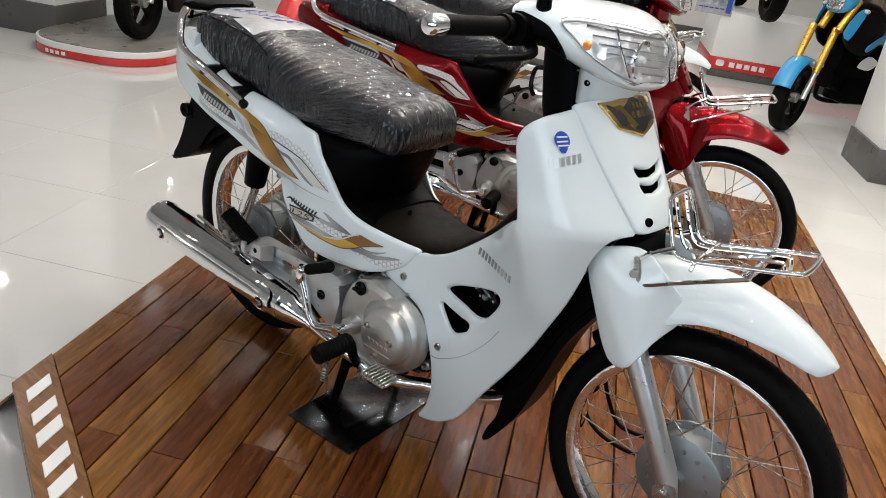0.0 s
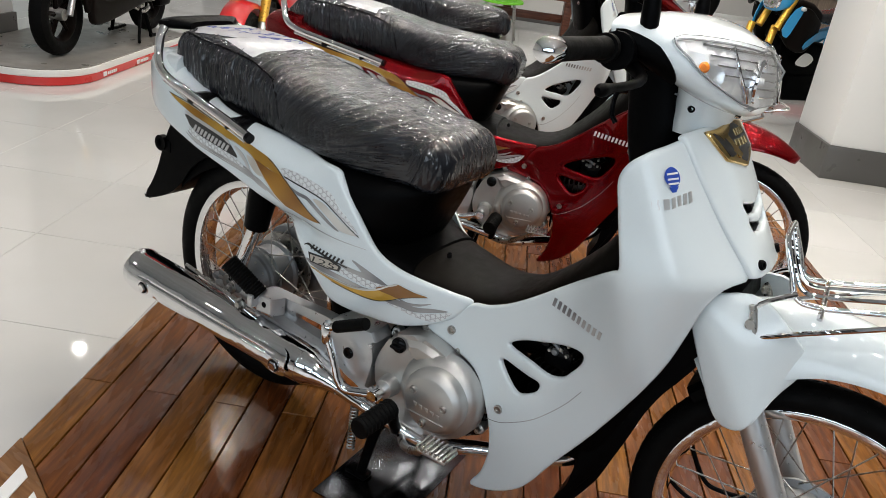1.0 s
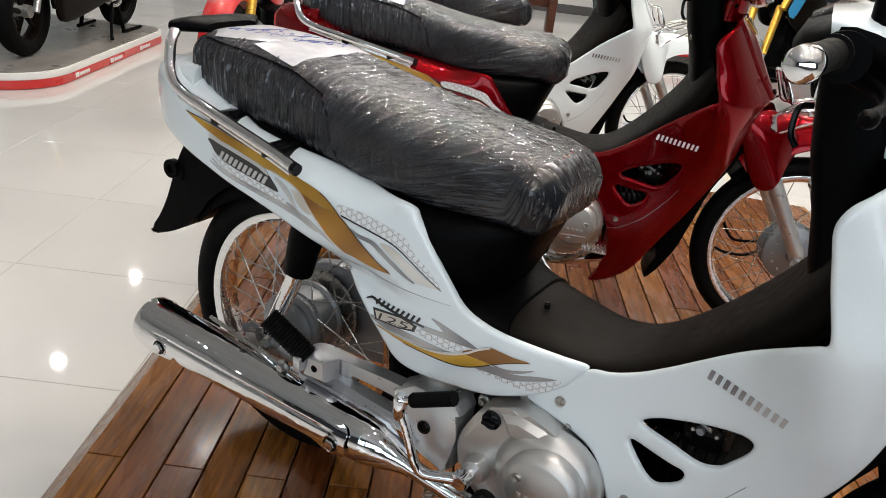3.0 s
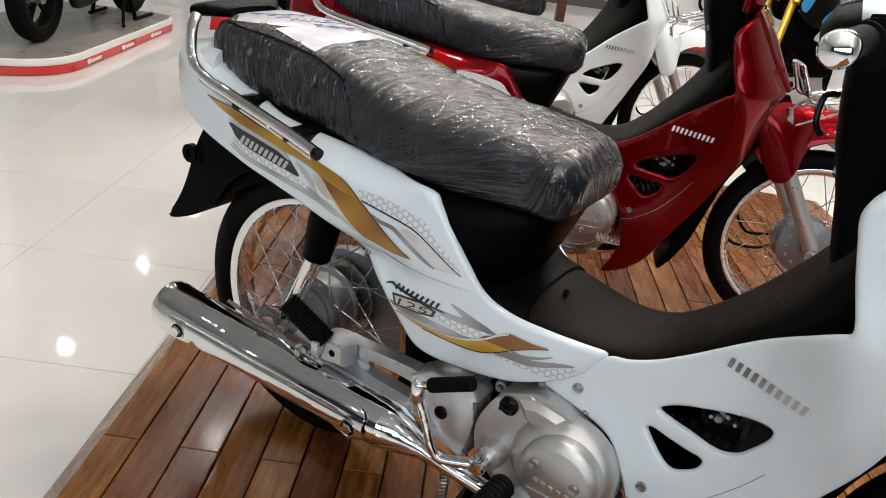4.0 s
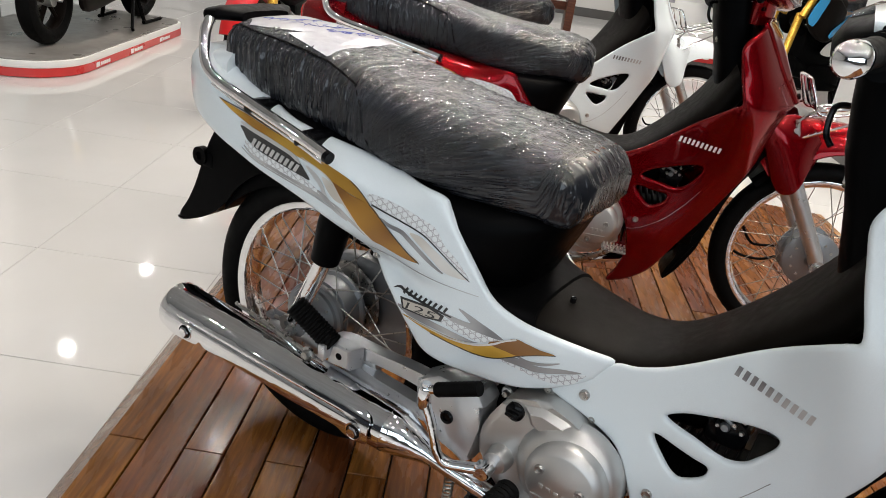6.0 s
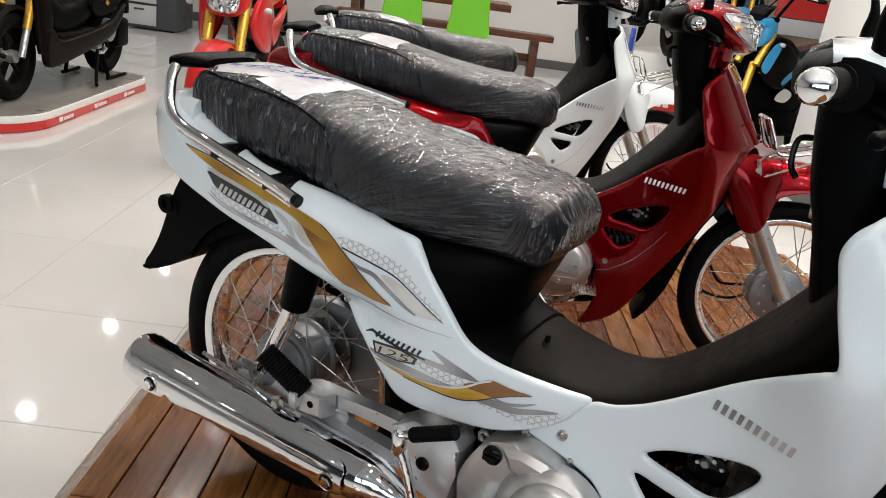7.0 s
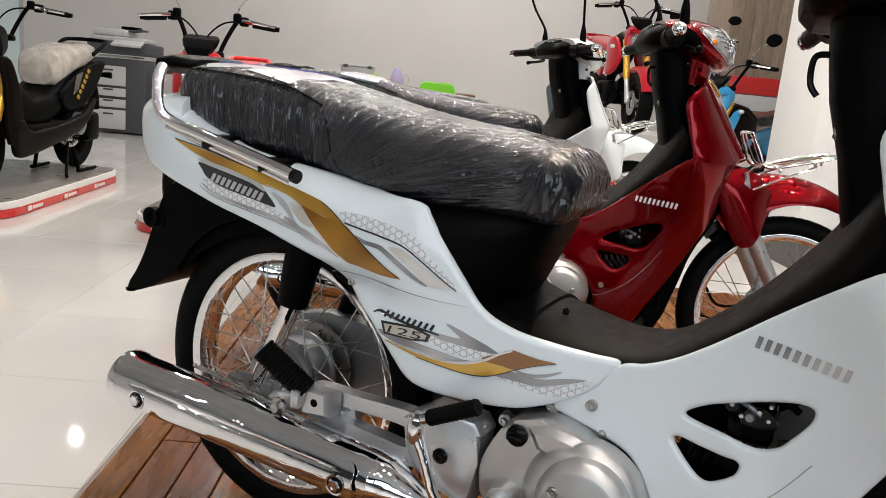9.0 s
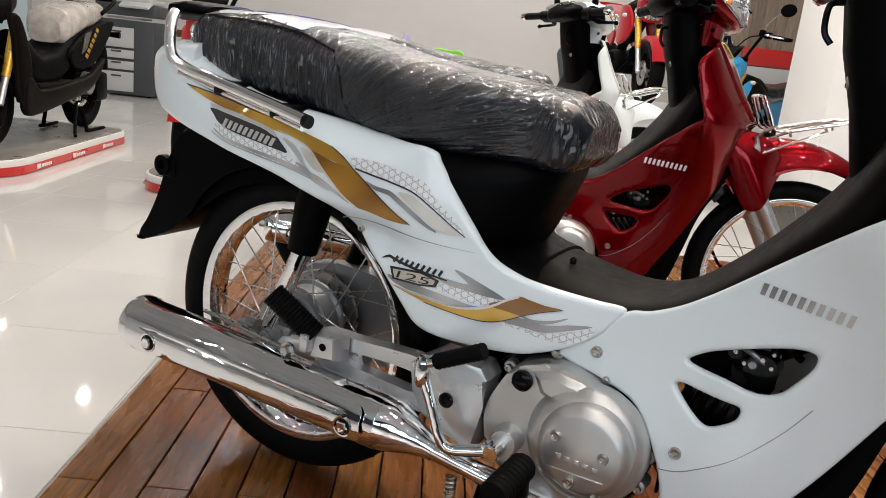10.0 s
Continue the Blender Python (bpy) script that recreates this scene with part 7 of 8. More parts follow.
def bars_and_mirrors(b, x, z, half, mirrors=True):
    """Upright bar halves with grips, levers, switch boxes, cables and thin mirror stems."""
    for s in (-1, 1):
        part("handlebar", tube([(x + 0.06, s * 0.075, z - 0.13), (x + 0.03, s * 0.10, z - 0.05), (x, s * 0.148, z + 0.048), (x - 0.012, s * 0.185, z + 0.058), (x - 0.05, s * half, z + 0.036)], 0.0115, 10), BLACK, b)
        part("grip", tube([(x - 0.032, s * (half - 0.115), z + 0.045), (x - 0.05, s * half, z + 0.034)], 0.016, 12, smooth=False), RUBBER, b)
        part("bar_end", tube([(x - 0.05, s * half, z + 0.034), (x - 0.053, s * (half + 0.02), z + 0.033)], 0.013, 12, smooth=False), BLACK, b)
        part("switch_box", joined(box((0.05, 0.045, 0.046), (x - 0.018, s * (half - 0.155), z + 0.055), 0.010), box((0.035, 0.04, 0.05), (x + 0.012, s * (half - 0.185), z + 0.068), 0.010)), BLACK, b)
        part("lever", tube([(x + 0.02, s * (half - 0.155), z + 0.058), (x + 0.045, s * (half - 0.09), z + 0.050), (x + 0.025, s * (half + 0.01), z + 0.038)], [0.009, 0.008, 0.006], 8), CHROME, b)
        part("cable", tube([(x + 0.02, s * (half - 0.17), z + 0.05), (x + 0.07, s * 0.10, z + 0.035), (x + 0.09, s * 0.03, z - 0.03), (x + 0.10, -s * 0.02, z - 0.14)], 0.0045, 6), BLACK, b)
        if mirrors:
            part("mirror_stem", tube([(x - 0.01, s * (half - 0.185), z + 0.08), (x - 0.01, s * (half - 0.183), z + 0.115), (x - 0.03, s * (half - 0.135), z + 0.185), (x - 0.04, s * (half - 0.085), z + 0.215)], 0.0045, 8), STEEL, b)
            part("mirror", moved(lathe([(0, -0.012), (0.035, -0.011), (0.046, 0), (0.04, 0.008), (0, 0.010)], axis="X", segs=20), Matrix.Translation((x - 0.04, s * (half - 0.045), z + 0.235)) @ Matrix.Scale(1.45, 4, (0, 1, 0))), BLACK, b, "black oval mirror")
    part("bar_clamp", box((0.05, 0.20, 0.035), (x + 0.06, 0, z - 0.125), 0.010), BLACK, b)


def mini_bike(label, colour, m, group, mirrors=True):
    b = thing("mini_motorcycle", label, "motorcycle", m, group)
    fat_wheel(b, 0.0, 0.255, 0.13, "rear_wheel")
    fat_wheel(b, 1.20, 0.255, 0.12, "front_wheel")
    for s in (-1, 1):
        part("fork_tube", tube([(1.20, s * 0.085, 0.255), (1.10, s * 0.085, 0.46)], [0.022, 0.020], 14, smooth=False), SILVER, b)
        part("fork_sleeve", tube([(1.11, s * 0.085, 0.44), (0.96, s * 0.085, 0.76)], [0.025, 0.028], 16, smooth=False), YELLOW, b, "gold fork sleeve")
        part("shroud", sheet([(0.95, 0.76), (1.02, 0.62), (0.93, 0.50), (0.78, 0.47), (0.66, 0.56), (0.62, 0.68), (0.72, 0.74), (0.84, 0.79)], lambda x, z, s=s: (x, s * (0.13 + 0.05 * math.sin((x - 0.6) * 7)), z), (0, s, 0), thick=0.01, step=0.04, roll=0.02, n=3), colour if colour is not BLUE else DARK_PAINT, b, "glossy side shroud")
        if colour is BLUE:
            part("shroud_blade", sheet([(0.97, 0.77), (1.03, 0.62), (0.98, 0.57), (0.94, 0.66), (0.90, 0.79)], lambda x, z, s=s: (x, s * (0.142 + 0.05 * math.sin((x - 0.6) * 7)), z), (0, s, 0), thick=0.006, step=0.03, n=2), colour, b, "bright blue shroud blade")
            part("shroud_blade", sheet([(0.80, 0.50), (0.66, 0.57), (0.40, 0.62), (0.36, 0.67), (0.64, 0.63), (0.80, 0.55)], lambda x, z, s=s: (x, s * (0.142 + 0.05 * max(0, math.sin((x - 0.6) * 7))), z), (0, s, 0), thick=0.006, step=0.03, n=2), colour, b, "bright blue lower blade")
        part("side_panel", sheet([(0.50, 0.60), (0.34, 0.62), (0.10, 0.68), (0.20, 0.58), (0.42, 0.46)], lambda x, z, s=s: (x, s * 0.12, z), (0, s, 0), thick=0.01, step=0.04, roll=0.015, n=3), colour, b)
        part("footpeg", tube([(0.45, s * 0.10, 0.28), (0.45, s * 0.24, 0.28)], 0.014, 10, smooth=False), RUBBER, b)
        part("turn_signal", lathe([(0, -0.022), (0.012, -0.016), (0.016, 0), (0.012, 0.016), (0, 0.022)], centre=(0.98, s * 0.20, 0.70), segs=14), OFFICE_GREY, b)
    rings = []
    for a in np.radians(np.linspace(20, 135, 16)):
        rings.append([Vector((1.20 + r * math.cos(a), y, 0.255 + r * math.sin(a))) for y, r in ((-0.07, 0.265), (-0.06, 0.29), (0, 0.30), (0.06, 0.29), (0.07, 0.265), (0.06, 0.268), (0, 0.288), (-0.06, 0.268))])
    part("front_mudguard", loft(rings), colour, b, "short glossy front mudguard")
    part("lamp_cowl", loft([ring_y((1.085, 0.755), 0.055, 0.085, 3), ring_y((1.07, 0.762), 0.108, 0.108, 3), ring_y((1.02, 0.775), 0.120, 0.108, 3), ring_y((0.95, 0.79), 0.10, 0.08, 3)]), colour, b, "glossy head lamp cowl")
    part("head_lamp", loft([ring_y((1.086, 0.752), 0.080, 0.080, 3.5, skew=-0.1), ring_y((1.102, 0.748), 0.070, 0.070, 3.5), ring_y((1.108, 0.746), 0.03, 0.035, 3)]), CLEARLAMP, b, "clear octagonal head lamp")
    part("brow", loft([[(1.05, y, z), (1.115, y, z - 0.012), (1.112, y, z - 0.036), (1.05, y, z - 0.03)] for y, z in ((-0.115, 0.845), (-0.08, 0.858), (-0.04, 0.838), (0, 0.828), (0.04, 0.838), (0.08, 0.858), (0.115, 0.845))]), colour, b, "glossy brow over the head lamp")
    part("meter", loft([[(xx, -w, zz), (xx - 0.03, -w * 0.8, zz + 0.012), (xx - 0.03, w * 0.8, zz + 0.012), (xx, w, zz), (xx + 0.035, w * 0.8, zz - 0.01), (xx + 0.035, -w * 0.8, zz - 0.01)] for xx, w, zz in ((1.06, 0.052, 0.850), (1.05, 0.084, 0.895), (1.03, 0.092, 0.925), (1.015, 0.090, 0.940))]), BLACK, b, "black angular meter housing", 20)
    part("tank", loft([ring_y((0.95, 0.76), 0.08, 0.05, 3), ring_y((0.84, 0.77), 0.12, 0.075, 3), ring_y((0.70, 0.755), 0.12, 0.07, 3), ring_y((0.58, 0.72), 0.09, 0.05, 3)]), DARK_PAINT, b)
    part("seat", loft([ring_y((0.62, 0.715), 0.08, 0.03, 3), ring_y((0.45, 0.72), 0.115, 0.045, 3), ring_y((0.25, 0.75), 0.12, 0.05, 3), ring_y((0.02, 0.80), 0.11, 0.045, 3), ring_y((-0.14, 0.825), 0.08, 0.025, 3)]), SEAT if colour is BLUE else colour, b, "seat wrapped in clear film")
    part("tail", loft([ring_y((0.10, 0.69), 0.09, 0.04, 3), ring_y((-0.10, 0.755), 0.085, 0.04, 3), ring_y((-0.24, 0.79), 0.05, 0.025, 3)]), colour, b)
    part("grab_rail", tube([(0.05, -0.13, 0.79), (-0.12, -0.13, 0.84), (-0.20, -0.09, 0.86), (-0.20, 0.09, 0.86), (-0.12, 0.13, 0.84), (0.05, 0.13, 0.79)], 0.014, 10), colour, b)
    part("rear_mudguard", tube([(-0.12, 0, 0.74), (-0.26, 0, 0.62), (-0.32, 0, 0.46)], [0.05, 0.045, 0.04], 10), BLACK, b)
    part("frame", tube([(0.93, 0, 0.72), (0.70, 0, 0.56), (0.45, 0, 0.50), (0.33, 0, 0.30)], [0.04, 0.045, 0.045, 0.05], 10), BLACK, b)
    part("engine", joined(box((0.34, 0.24, 0.20), (0.55, 0, 0.33), 0.03), loft([ring_y((0.68, 0.36), 0.07, 0.06, 3), ring_y((0.86, 0.40), 0.075, 0.07, 3)]), lathe([(0, -0.15), (0.07, -0.15), (0.08, -0.13), (0.08, -0.11)], centre=(0.50, 0, 0.33), segs=24)), BLACK, b, "dark engine block")
    part("exhaust", tube([(0.84, -0.06, 0.33), (0.74, -0.12, 0.22), (0.45, -0.14, 0.20), (0.25, -0.15, 0.30), (0.05, -0.16, 0.40), (-0.12, -0.16, 0.46)], [0.018, 0.018, 0.02, 0.035, 0.05, 0.045], 14), BLACK, b)
    part("swing_arm", joined(tube([(0.34, -0.10, 0.31), (0.0, -0.10, 0.255)], 0.025, 8, smooth=False), tube([(0.34, 0.10, 0.31), (0.0, 0.10, 0.255)], 0.025, 8, smooth=False)), BLACK, b)
    part("side_stand", tube([(0.45, 0.12, 0.24), (0.40, 0.24, 0.012)], 0.012, 8, smooth=False), BLACK, b)
    bars_and_mirrors(b, 0.91, 0.985, 0.338, mirrors)
    return b


q = plan(-0.97, 3.98, DECK_Z)
mini_bike("bright red mini motorcycle with gold fork on a low plinth", ORANGE_RED, pose(q.x, q.y, q.z, 0, 0, 119.2 + 180) @ Matrix.Scale(1.05, 4), "mini motorcycles")
tall_bike = mini_bike("bright blue trail motorcycle with long gold fork, standing on the floor", BLUE, pose(0.37, 6.247, FLOOR, 0, 0, 240) @ Matrix.Scale(1.05, 4), "mini motorcycles")
FRONT = ("lamp_cowl", "head_lamp", "meter", "handlebar", "grip", "bar_end", "switch_box", "bar_clamp", "cable", "brow", "lever", "mirror_stem", "mirror", "turn_signal")
MIDDLE = ("shroud", "shroud_blade", "tank", "seat", "tail", "grab_rail", "side_panel", "rear_mudguard")
TURN_FRONT = Matrix.Translation((1.05, 0, 0)) @ Matrix.Rotation(radians(26), 4, "Z") @ Matrix.Translation((-1.05, 0, 0))
for ob in tall_bike.children:
    kind_name = ob.name.split(".")[0]
    if kind_name in FRONT:
        ob.matrix_basis = Matrix.Translation((-0.10, 0, 0.21)) @ ob.matrix_basis
    elif kind_name in ("front_wheel", "fork_tube", "fork_sleeve", "front_mudguard"):
        ob.matrix_basis = TURN_FRONT @ ob.matrix_basis
    elif kind_name in MIDDLE:
        ob.matrix_basis = Matrix.Translation((-0.05, 0, 0.13)) @ ob.matrix_basis
for s in (-1, 1):
    part("fork_upper", tube([(0.965, s * 0.085, 0.75), (0.86, s * 0.085, 0.97)], [0.028, 0.026], 16, smooth=False), YELLOW, tall_bike, "gold upper fork sleeve")
    part("white_panel", sheet([(0.74, 0.52), (0.62, 0.50), (0.56, 0.56), (0.66, 0.60)], lambda x, z, s=s: (x, s * 0.15, z), (0, s, 0), thick=0.006, step=0.03, n=3), BANDWHITE, tall_bike)
part("body_core", loft([ring_y((0.84, 0.56), 0.07, 0.12, 3), ring_y((0.66, 0.52), 0.11, 0.17, 3), ring_y((0.42, 0.52), 0.10, 0.15, 3), ring_y((0.30, 0.56), 0.07, 0.10, 3)]), BLACK, tall_bike, "dark engine and frame")
q = plan(2.25, 7.75, TALL_Z)
mini_bike("bright red mini motorcycle up on a tall white plinth", CRIMSON, pose(q.x, q.y, q.z, 0, 0, 303) @ Matrix.Scale(1.2, 4), "mini motorcycles")
q = plan(3.3, 7.72, TALL_Z)
mini_bike("bright blue mini motorcycle up on a tall white plinth", BLUE, pose(q.x, q.y, q.z, 0, 0, 285), "mini motorcycles")


# ---- dark scooter ----
def scooter(m):
    b = thing("scooter", "dark brown-black scooter, seat wrapped in silver film, on a plinth", "scooter", m)
    fat_wheel(b, 0.0, 0.25, 0.12, "rear_wheel")
    fat_wheel(b, 1.26, 0.25, 0.11, "front_wheel")
    for s in (-1, 1):
        part("fork_tube", tube([(1.26, s * 0.08, 0.25), (1.18, s * 0.08, 0.42)], 0.020, 12, smooth=False), SILVER, b)
        part("fork_sleeve", tube([(1.19, s * 0.08, 0.40), (1.08, s * 0.08, 0.66)], [0.024, 0.026], 14, smooth=False), YELLOW, b, "gold fork sleeve")
        part("front_panel", sheet([(1.20, 0.74), (1.17, 0.60), (1.16, 0.40), (1.14, 0.26), (1.07, 0.30), (1.04, 0.44), (1.07, 0.60), (1.13, 0.74)], lambda x, z, s=s: (x, s * (0.165 - 0.22 * max(0, x - 1.05)), z), (0, s, 0), thick=0.02, step=0.05, roll=0.02, n=3), DARK_PAINT, b)
        part("floor_board", sheet([(1.10, 0.40), (1.13, 0.26), (1.09, 0.185), (0.95, 0.185), (0.62, 0.235), (0.30, 0.285), (0.12, 0.36), (0.0, 0.46), (-0.03, 0.50), (0.06, 0.475), (0.22, 0.405), (0.50, 0.365), (0.80, 0.335), (0.96, 0.335), (1.03, 0.40)], lambda x, z, s=s: (x, s * (0.165 + 0.02 * math.sin(x * 3)), z), (0, s, 0), thick=0.02, step=0.04, roll=0.02, n=3), DARK_PAINT, b, "dark brown floor board side")
        part("side_cover", sheet([(0.50, 0.56), (0.44, 0.44), (0.22, 0.44), (0.02, 0.52), (-0.16, 0.68), (-0.20, 0.76), (0.10, 0.72)], lambda x, z, s=s: (x, s * 0.150, z), (0, s, 0), thick=0.02, step=0.05, roll=0.02, n=3), BLACK, b)
        part("grey_flash", sheet([(0.20, 0.68), (0.28, 0.56), (0.36, 0.53), (0.30, 0.66)], lambda x, z, s=s: (x, s * 0.156, z), (0, s, 0), thick=0.004, step=0.05, n=1), SKIRT, b)
        for k in range(6):
            cx, cz = 0.115 + 0.034 * k, 0.685 - 0.034 * k
            part("gold_bar", sheet([(cx - 0.030, cz + 0.004), (cx + 0.006, cz + 0.020), (cx + 0.028, cz - 0.002), (cx - 0.008, cz - 0.018)], lambda x, z, s=s: (x, s * 0.158, z), (0, s, 0), thick=0.003, step=0.05, n=1), YELLOW, b)
    part("floor", box((0.55, 0.30, 0.04), (0.66, 0, 0.34), 0.015), TUNNEL, b)
    part("centre_frame", loft([ring_y((0.96, 0.50), 0.10, 0.16, 3), ring_y((0.80, 0.42), 0.12, 0.11, 3), ring_y((0.60, 0.44), 0.13, 0.11, 3), ring_y((0.42, 0.54), 0.13, 0.12, 3)]), BLACK, b, "black centre frame between shield and seat")
    part("clear_lamp", loft([ring_y((1.10, 0.78), 0.03, 0.03, 3), ring_y((1.13, 0.775), 0.045, 0.04, 3), ring_y((1.15, 0.77), 0.02, 0.02, 3)]), CLEARLAMP, b)
    part("head", loft([ring_y((1.20, 0.78), 0.05, 0.06, 3), ring_y((1.16, 0.80), 0.11, 0.10, 3), ring_y((1.08, 0.84), 0.10, 0.09, 3)]), DARK_PAINT, b)
    part("front_mudguard", loft([[Vector((1.26 + r * math.cos(a), y, 0.25 + r * math.sin(a))) for y, r in ((-0.065, 0.262), (-0.05, 0.285), (0.05, 0.285), (0.065, 0.262), (0.05, 0.268), (-0.05, 0.268))] for a in np.radians(np.linspace(40, 150, 14))]), DARK_PAINT, b)
    part("inner_body", loft([ring_y((0.44, 0.52), 0.12, 0.10, 3), ring_y((0.25, 0.60), 0.13, 0.10, 3), ring_y((-0.05, 0.68), 0.12, 0.08, 3), ring_y((-0.22, 0.75), 0.07, 0.04, 3)]), BLACK, b)
    part("seat", loft([ring_y((0.545, 0.665), 0.10, 0.075, 3), ring_y((0.50, 0.69), 0.135, 0.115, 3), ring_y((0.40, 0.72), 0.145, 0.105, 3), ring_y((0.25, 0.765), 0.15, 0.095, 3), ring_y((0.10, 0.775), 0.14, 0.08, 3), ring_y((-0.05, 0.81), 0.13, 0.065, 3), ring_y((-0.18, 0.83), 0.08, 0.03, 3)]), SEAT_SILVER, b, "padded seat wrapped in silver-white film")
    part("grab_rail", tube([(0.0, -0.14, 0.80), (-0.18, -0.15, 0.88), (-0.28, -0.10, 0.90), (-0.28, 0.10, 0.90), (-0.18, 0.15, 0.88), (0.0, 0.14, 0.80)], 0.014, 10), BLACK, b)
    part("engine", joined(box((0.40, 0.20, 0.18), (0.12, 0, 0.32), 0.03), box((0.20, 0.08, 0.20), (0.02, 0.12, 0.30), 0.03)), BLACK, b)
    part("muffler", tube([(0.30, -0.12, 0.24), (0.16, -0.15, 0.27), (-0.10, -0.16, 0.33), (-0.26, -0.16, 0.38)], [0.02, 0.05, 0.06, 0.05], 16), BLACK, b)
    part("rear_mudguard", tube([(-0.20, 0, 0.70), (-0.33, 0, 0.52), (-0.36, 0, 0.40)], [0.05, 0.045, 0.04], 10), BLACK, b)
    for s in (-1, 1):
        part("turn_signal", tube([(-0.25, s * 0.06, 0.66), (-0.26, s * 0.17, 0.66)], [0.014, 0.024], 10, smooth=False), BLACK, b)
        part("stand_leg", tube([(0.30, s * 0.10, 0.24), (0.27, s * 0.15, 0.012)], 0.014, 8, smooth=False), BLACK, b)
        part("stand_foot", tube([(0.30, s * 0.155, 0.018), (0.22, s * 0.16, 0.014), (0.03, s * 0.165, 0.014)], [0.013, 0.012, 0.012], 8), BLACK, b)
    part("stand_linkage", joined(tube([(0.46, 0.10, 0.24), (0.40, 0.15, 0.20), (0.31, 0.15, 0.22)], 0.014, 8), box((0.07, 0.03, 0.03), (0.44, 0.155, 0.245), 0.008)), STEEL, b)
    part("engine_cover", lathe([(0.0, 0.165), (0.05, 0.165), (0.075, 0.15), (0.08, 0.11)], centre=(0.22, 0, 0.33), segs=24), HUBGREY, b)
    part("side_stand", tube([(0.42, 0.14, 0.22), (0.58, 0.20, 0.05), (0.62, 0.22, 0.02)], 0.011, 8), BLACK, b)
    bars_and_mirrors(b, 0.95, 0.985, 0.36)
    part("steering_stem", tube([(1.10, 0, 0.70), (1.01, 0, 0.87)], 0.026, 12, smooth=False), BLACK, b)
    return b


q = plan(-2.34, 4.56, DECK_Z)
scooter(pose(q.x, q.y, q.z, 0, 0, 119.2 + 180) @ Matrix.Scale(1.04, 4))

# ---- back of the room: copier, table, bench, chairs ----
q = plan(-3.35, 8.45, FLOOR)
cp = thing("photocopier", "grey office photocopier with white paper drawers", "photocopier", pose(q.x, q.y, q.z, 0, 0, GRID_TURN))
part("cabinet", box((0.66, 0.62, 0.86), (0, 0.02, 0.45), 0.012), OFFICE_DARK, cp)
for z, h in ((0.17, 0.24), (0.36, 0.11), (0.49, 0.11), (0.68, 0.24)):
    dr = part("drawer", box((0.40, 0.02, h - 0.012), (-0.10, -0.305, z), 0.006), OFFICE_GREY, cp, "off-white paper drawer")
    part("drawer_handle", box((0.12, 0.008, 0.02), (-0.10, -0.318, z + h * 0.28), 0.003), OFFICE_DARK, dr)
part("scanner", box((0.70, 0.62, 0.14), (0, 0.0, 1.0), 0.02), OFFICE_DARK, cp)
part("scanner_lid", box((0.62, 0.56, 0.06), (-0.03, 0.0, 1.105), 0.02), OFFICE_GREY, cp)
part("feeder", box((0.40, 0.48, 0.085), (-0.13, 0.02, 1.178), 0.03), OFFICE_GREY, cp)
part("feeder_flap", moved(box((0.24, 0.26, 0.02), (0, 0, 0), 0.006), Matrix.Translation((0.10, 0, 1.215)) @ Matrix.Rotation(radians(-8), 4, "Y")), OFFICE_DARK, cp)
part("paper_guide", box((0.20, 0.16, 0.035), (0.06, 0.0, 1.245), 0.012), BLACK, cp)
part("control_panel", moved(box((0.34, 0.16, 0.03), (0, 0, 0), 0.008), Matrix.Translation((0.14, -0.36, 1.06)) @ Matrix.Rotation(radians(20), 4, "X")), OFFICE_GREY, cp)
part("output_tray", box((0.40, 0.40, 0.02), (-0.05, -0.02, 0.905), 0.004), OFFICE_GREY, cp)
for sx in (-1, 1):
    for sy in (-1, 1):
        part("caster", lathe([(0, -0.012), (0.018, -0.012), (0.02, 0), (0.018, 0.012), (0, 0.012)], centre=(sx * 0.27, sy * 0.24, 0.02), segs=12), BLACK, cp)

q = plan(-0.95, 8.65, FLOOR)
tb = thing("long_table", "long dark-stained wooden meeting table", "table", pose(q.x, q.y, q.z, 0, 0, GRID_TURN))
for k in range(4):
    part("top_plank", box((3.7, 0.222, 0.085), (0, -0.336 + 0.224 * k, 0.797), 0.008), TABLEWOOD, tb)
for sx in (-1.45, 0, 1.45):
    part("leg_frame", joined(box((0.10, 0.10, 0.754), (sx, -0.28, 0.377), 0.008), box((0.10, 0.10, 0.754), (sx, 0.28, 0.377), 0.008), box((0.08, 0.46, 0.10), (sx, 0, 0.70), 0.006)), TABLEWOOD, tb)
part("stretcher", box((2.8, 0.06, 0.10), (0, 0, 0.22), 0.006), TABLEWOOD, tb)

q = plan(0.15, 7.92, FLOOR)
bn = thing("bench", "dark-stained wooden bench beside the long table", "bench", pose(q.x, q.y, q.z, 0, 0, GRID_TURN))
part("seat_board", box((2.5, 0.34, 0.07), (0, 0, 0.545), 0.008), TABLEWOOD, bn)
for sx in (-1.05, 1.05):
    part("leg", joined(box((0.09, 0.26, 0.51), (sx, 0, 0.255), 0.006), box((0.07, 0.32, 0.05), (sx, 0, 0.485), 0.005)), TABLEWOOD, bn)
part("rail", box((2.1, 0.05, 0.09), (0, 0, 0.30), 0.005), TABLEWOOD, bn)


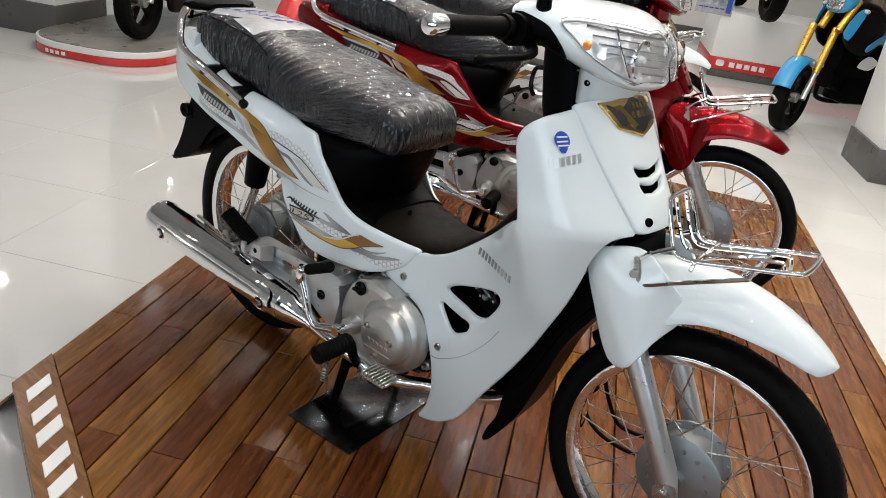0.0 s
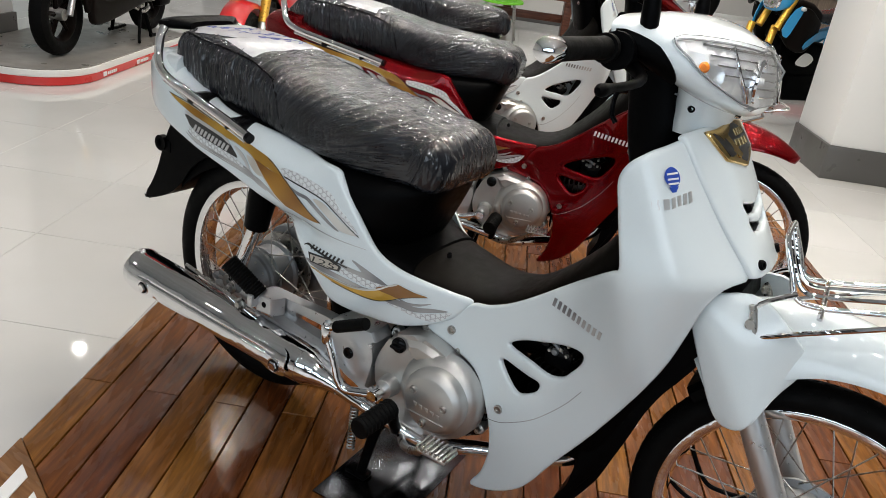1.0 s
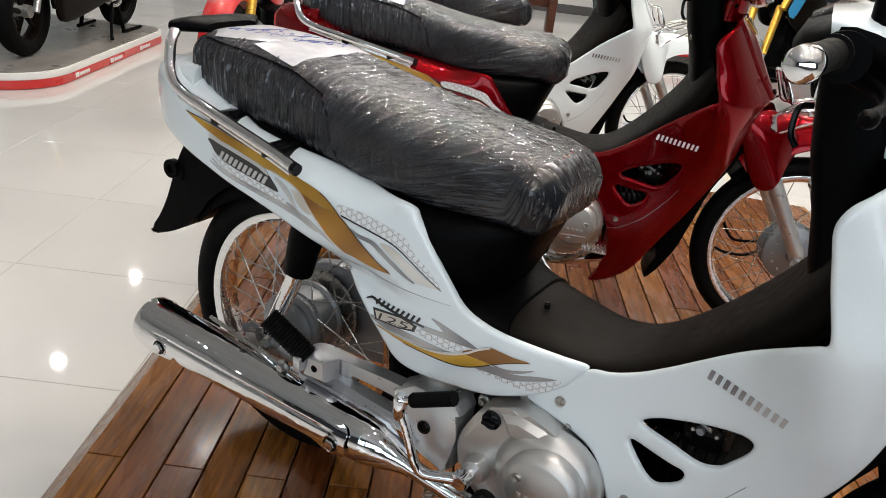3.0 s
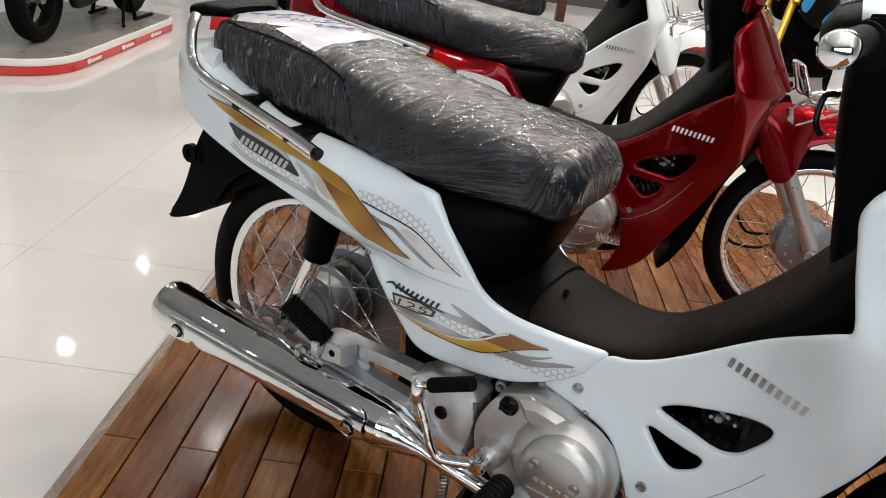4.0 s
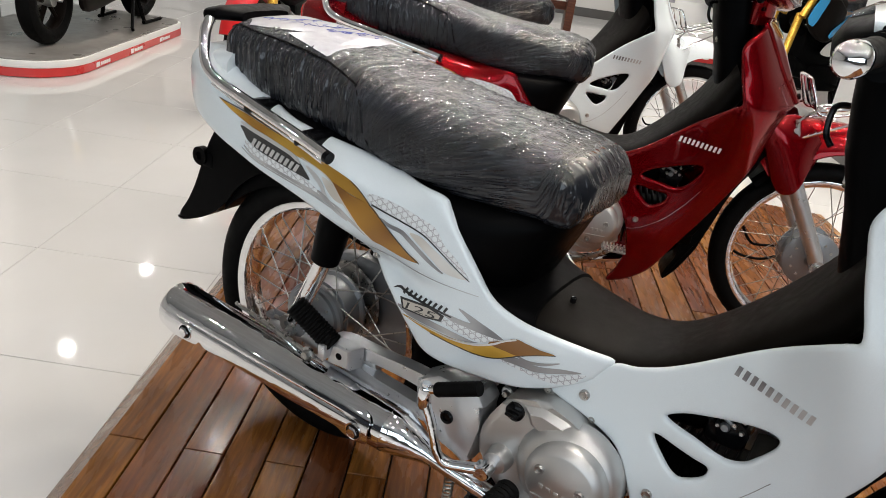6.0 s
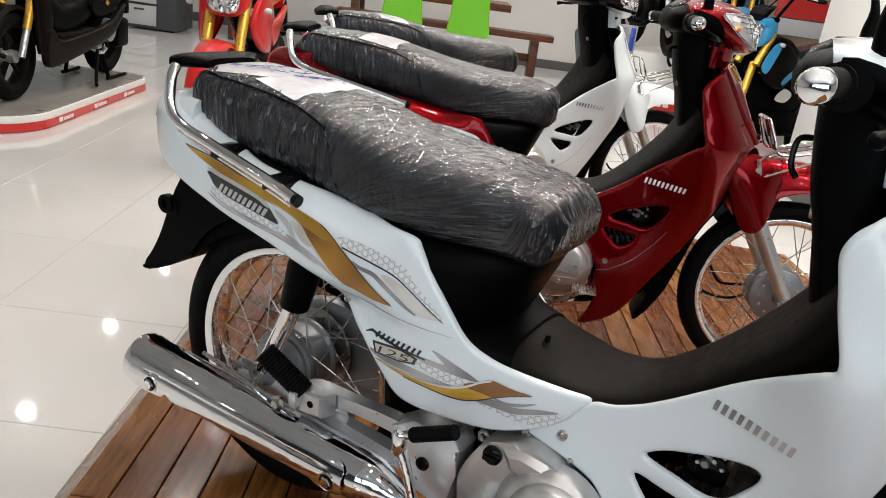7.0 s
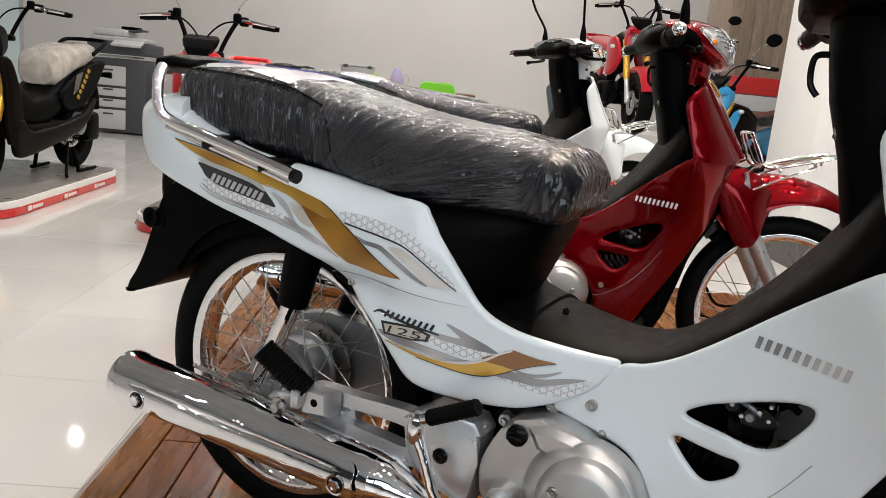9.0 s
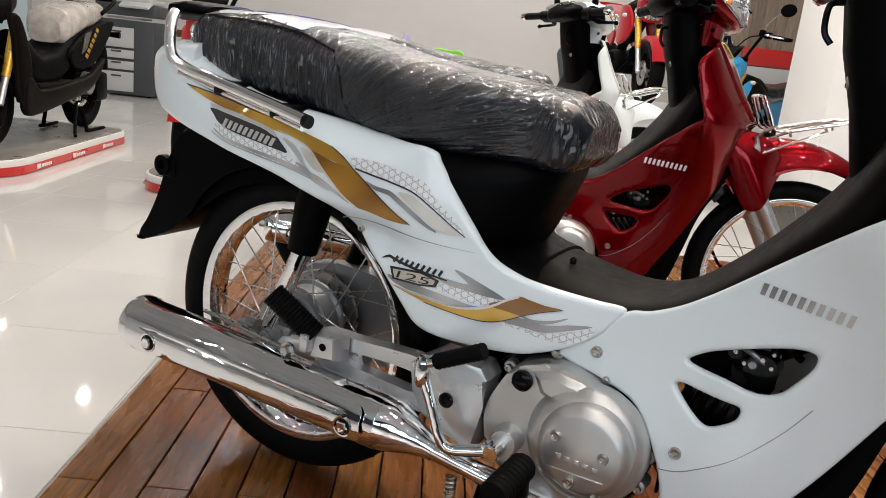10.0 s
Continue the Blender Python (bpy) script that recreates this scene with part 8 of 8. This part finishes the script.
def green_chair(v, u, turn):
    q = plan(v, u, FLOOR)
    c = thing("chair", "lime green moulded plastic chair with thin steel legs", "chair", pose(q.x, q.y, q.z, 0, 0, GRID_TURN + turn), "green chairs")

    def shell(a, z):
        return (a * (1 + 0.10 * (z - 0.46)), -0.20 - 0.18 * (z - 0.46) - 0.06 * math.cos(a * 4), z)

    part("backrest", sheet([(-0.17, 0.93), (0.0, 0.945), (0.17, 0.93), (0.205, 0.70), (0.22, 0.50), (0.0, 0.47), (-0.22, 0.50), (-0.205, 0.70)], shell, (0, -1, 0), thick=0.012, step=0.05, roll=0.02, n=4), GREEN, c)
    part("seat", sheet([(-0.22, -0.21), (0.22, -0.21), (0.215, 0.18), (0.12, 0.23), (-0.12, 0.23), (-0.215, 0.18)], lambda x, y: (x, y, 0.455 + 0.3 * x * x), (0, 0, 1), thick=0.014, step=0.05, roll=0.02, n=4), GREEN, c)
    for sx in (-1, 1):
        for sy in (-1, 1):
            part("leg", tube([(sx * 0.15, sy * 0.14, 0.455), (sx * 0.21, sy * 0.20, 0.0)], 0.010, 8, smooth=False), STEEL, c)
    return c


green_chair(-0.34, 7.62, 4)
green_chair(0.42, 7.55, -3)

# things on the table
TT = FLOOR + 0.8395


def on_table(v, u, name, label, category, bm, material):
    q = plan(v, u, TT)
    ob = solid(name, moved(bm, pose(q.x, q.y, q.z, 0, 0, GRID_TURN)), material, label, category)
    return ob


on_table(-0.36, 8.55, "cardboard_pack", "small green printed pack on the table", "box", box((0.10, 0.09, 0.14), (0, 0, 0.07), 0.004), GREEN)
on_table(-0.22, 8.62, "cardboard_pack", "small orange printed pack on the table", "box", box((0.14, 0.10, 0.10), (0, 0, 0.05), 0.004), AMBER)
on_table(-0.08, 8.58, "tissue_bundle", "bundle of pale violet and white tissue on the table", "tissue", moved(lathe([(0.0, 0.0), (0.07, 0.0), (0.09, 0.06), (0.07, 0.16), (0.03, 0.24), (0.0, 0.25)], axis="Z", segs=9), Matrix.Scale(0.8, 4, (0, 1, 0))), mat("pale_violet_tissue", (0.45, 0.40, 0.62), 0.8))
on_table(0.04, 8.60, "drinks_bottle", "clear plastic bottle on the table", "bottle", lathe([(0.0, 0.0), (0.03, 0.0), (0.032, 0.02), (0.032, 0.13), (0.013, 0.17), (0.013, 0.20), (0.0, 0.20)], axis="Z", segs=20), GLASS)
on_table(-1.20, 8.5, "drinking_glass", "upturned clear drinking glass on the table", "glass", lathe([(0.0, 0.09), (0.03, 0.09), (0.034, 0.0), (0.031, 0.0), (0.028, 0.086), (0.0, 0.086)], axis="Z", segs=20), GLASS)
q = plan(-0.58, 8.75, TT)
st_box = thing("storage_box", "clear plastic storage box with dark clips on the table", "storage box", pose(q.x, q.y, q.z, 0, 0, GRID_TURN + 4))
part("tub", box((0.42, 0.26, 0.215), (0, 0, 0.108), 0.012), MILKY, st_box)
part("lid", box((0.45, 0.29, 0.018), (0, 0, 0.225), 0.006), OFFICE_GREY, st_box)
for sx in (-0.15, 0.15):
    part("clip", box((0.06, 0.012, 0.035), (sx, -0.150, 0.215), 0.004), OFFICE_DARK, st_box)
part("paper_label", box((0.13, 0.002, 0.05), (-0.10, -0.1315, 0.04), 0.0005), HUBGREY, st_box)

# sign on the clad column and posters by the tall plinth
q = plan(3.80, 6.985, 1.02)
sg = thing("wall_sign", "flat red and grey sign board on the clad column", "sign", pose(q.x, q.y, q.z, 0, 0, GRID_TURN))
part("red_field", box((0.62, 0.02, 0.18), (0, 0, 0.08), 0.003), BANDRED, sg)
part("grey_field", box((0.62, 0.02, 0.16), (0, 0, -0.10), 0.003), OFFICE_GREY, sg)

# ---- floor tiles near the platforms ----
for v, u in FLOOR_NEAR:
    q = plan(v, u, FLOOR)
    piece("tile", TILE_MESH, pose(q.x, q.y, q.z, 0, 0, GRID_TURN), floor)
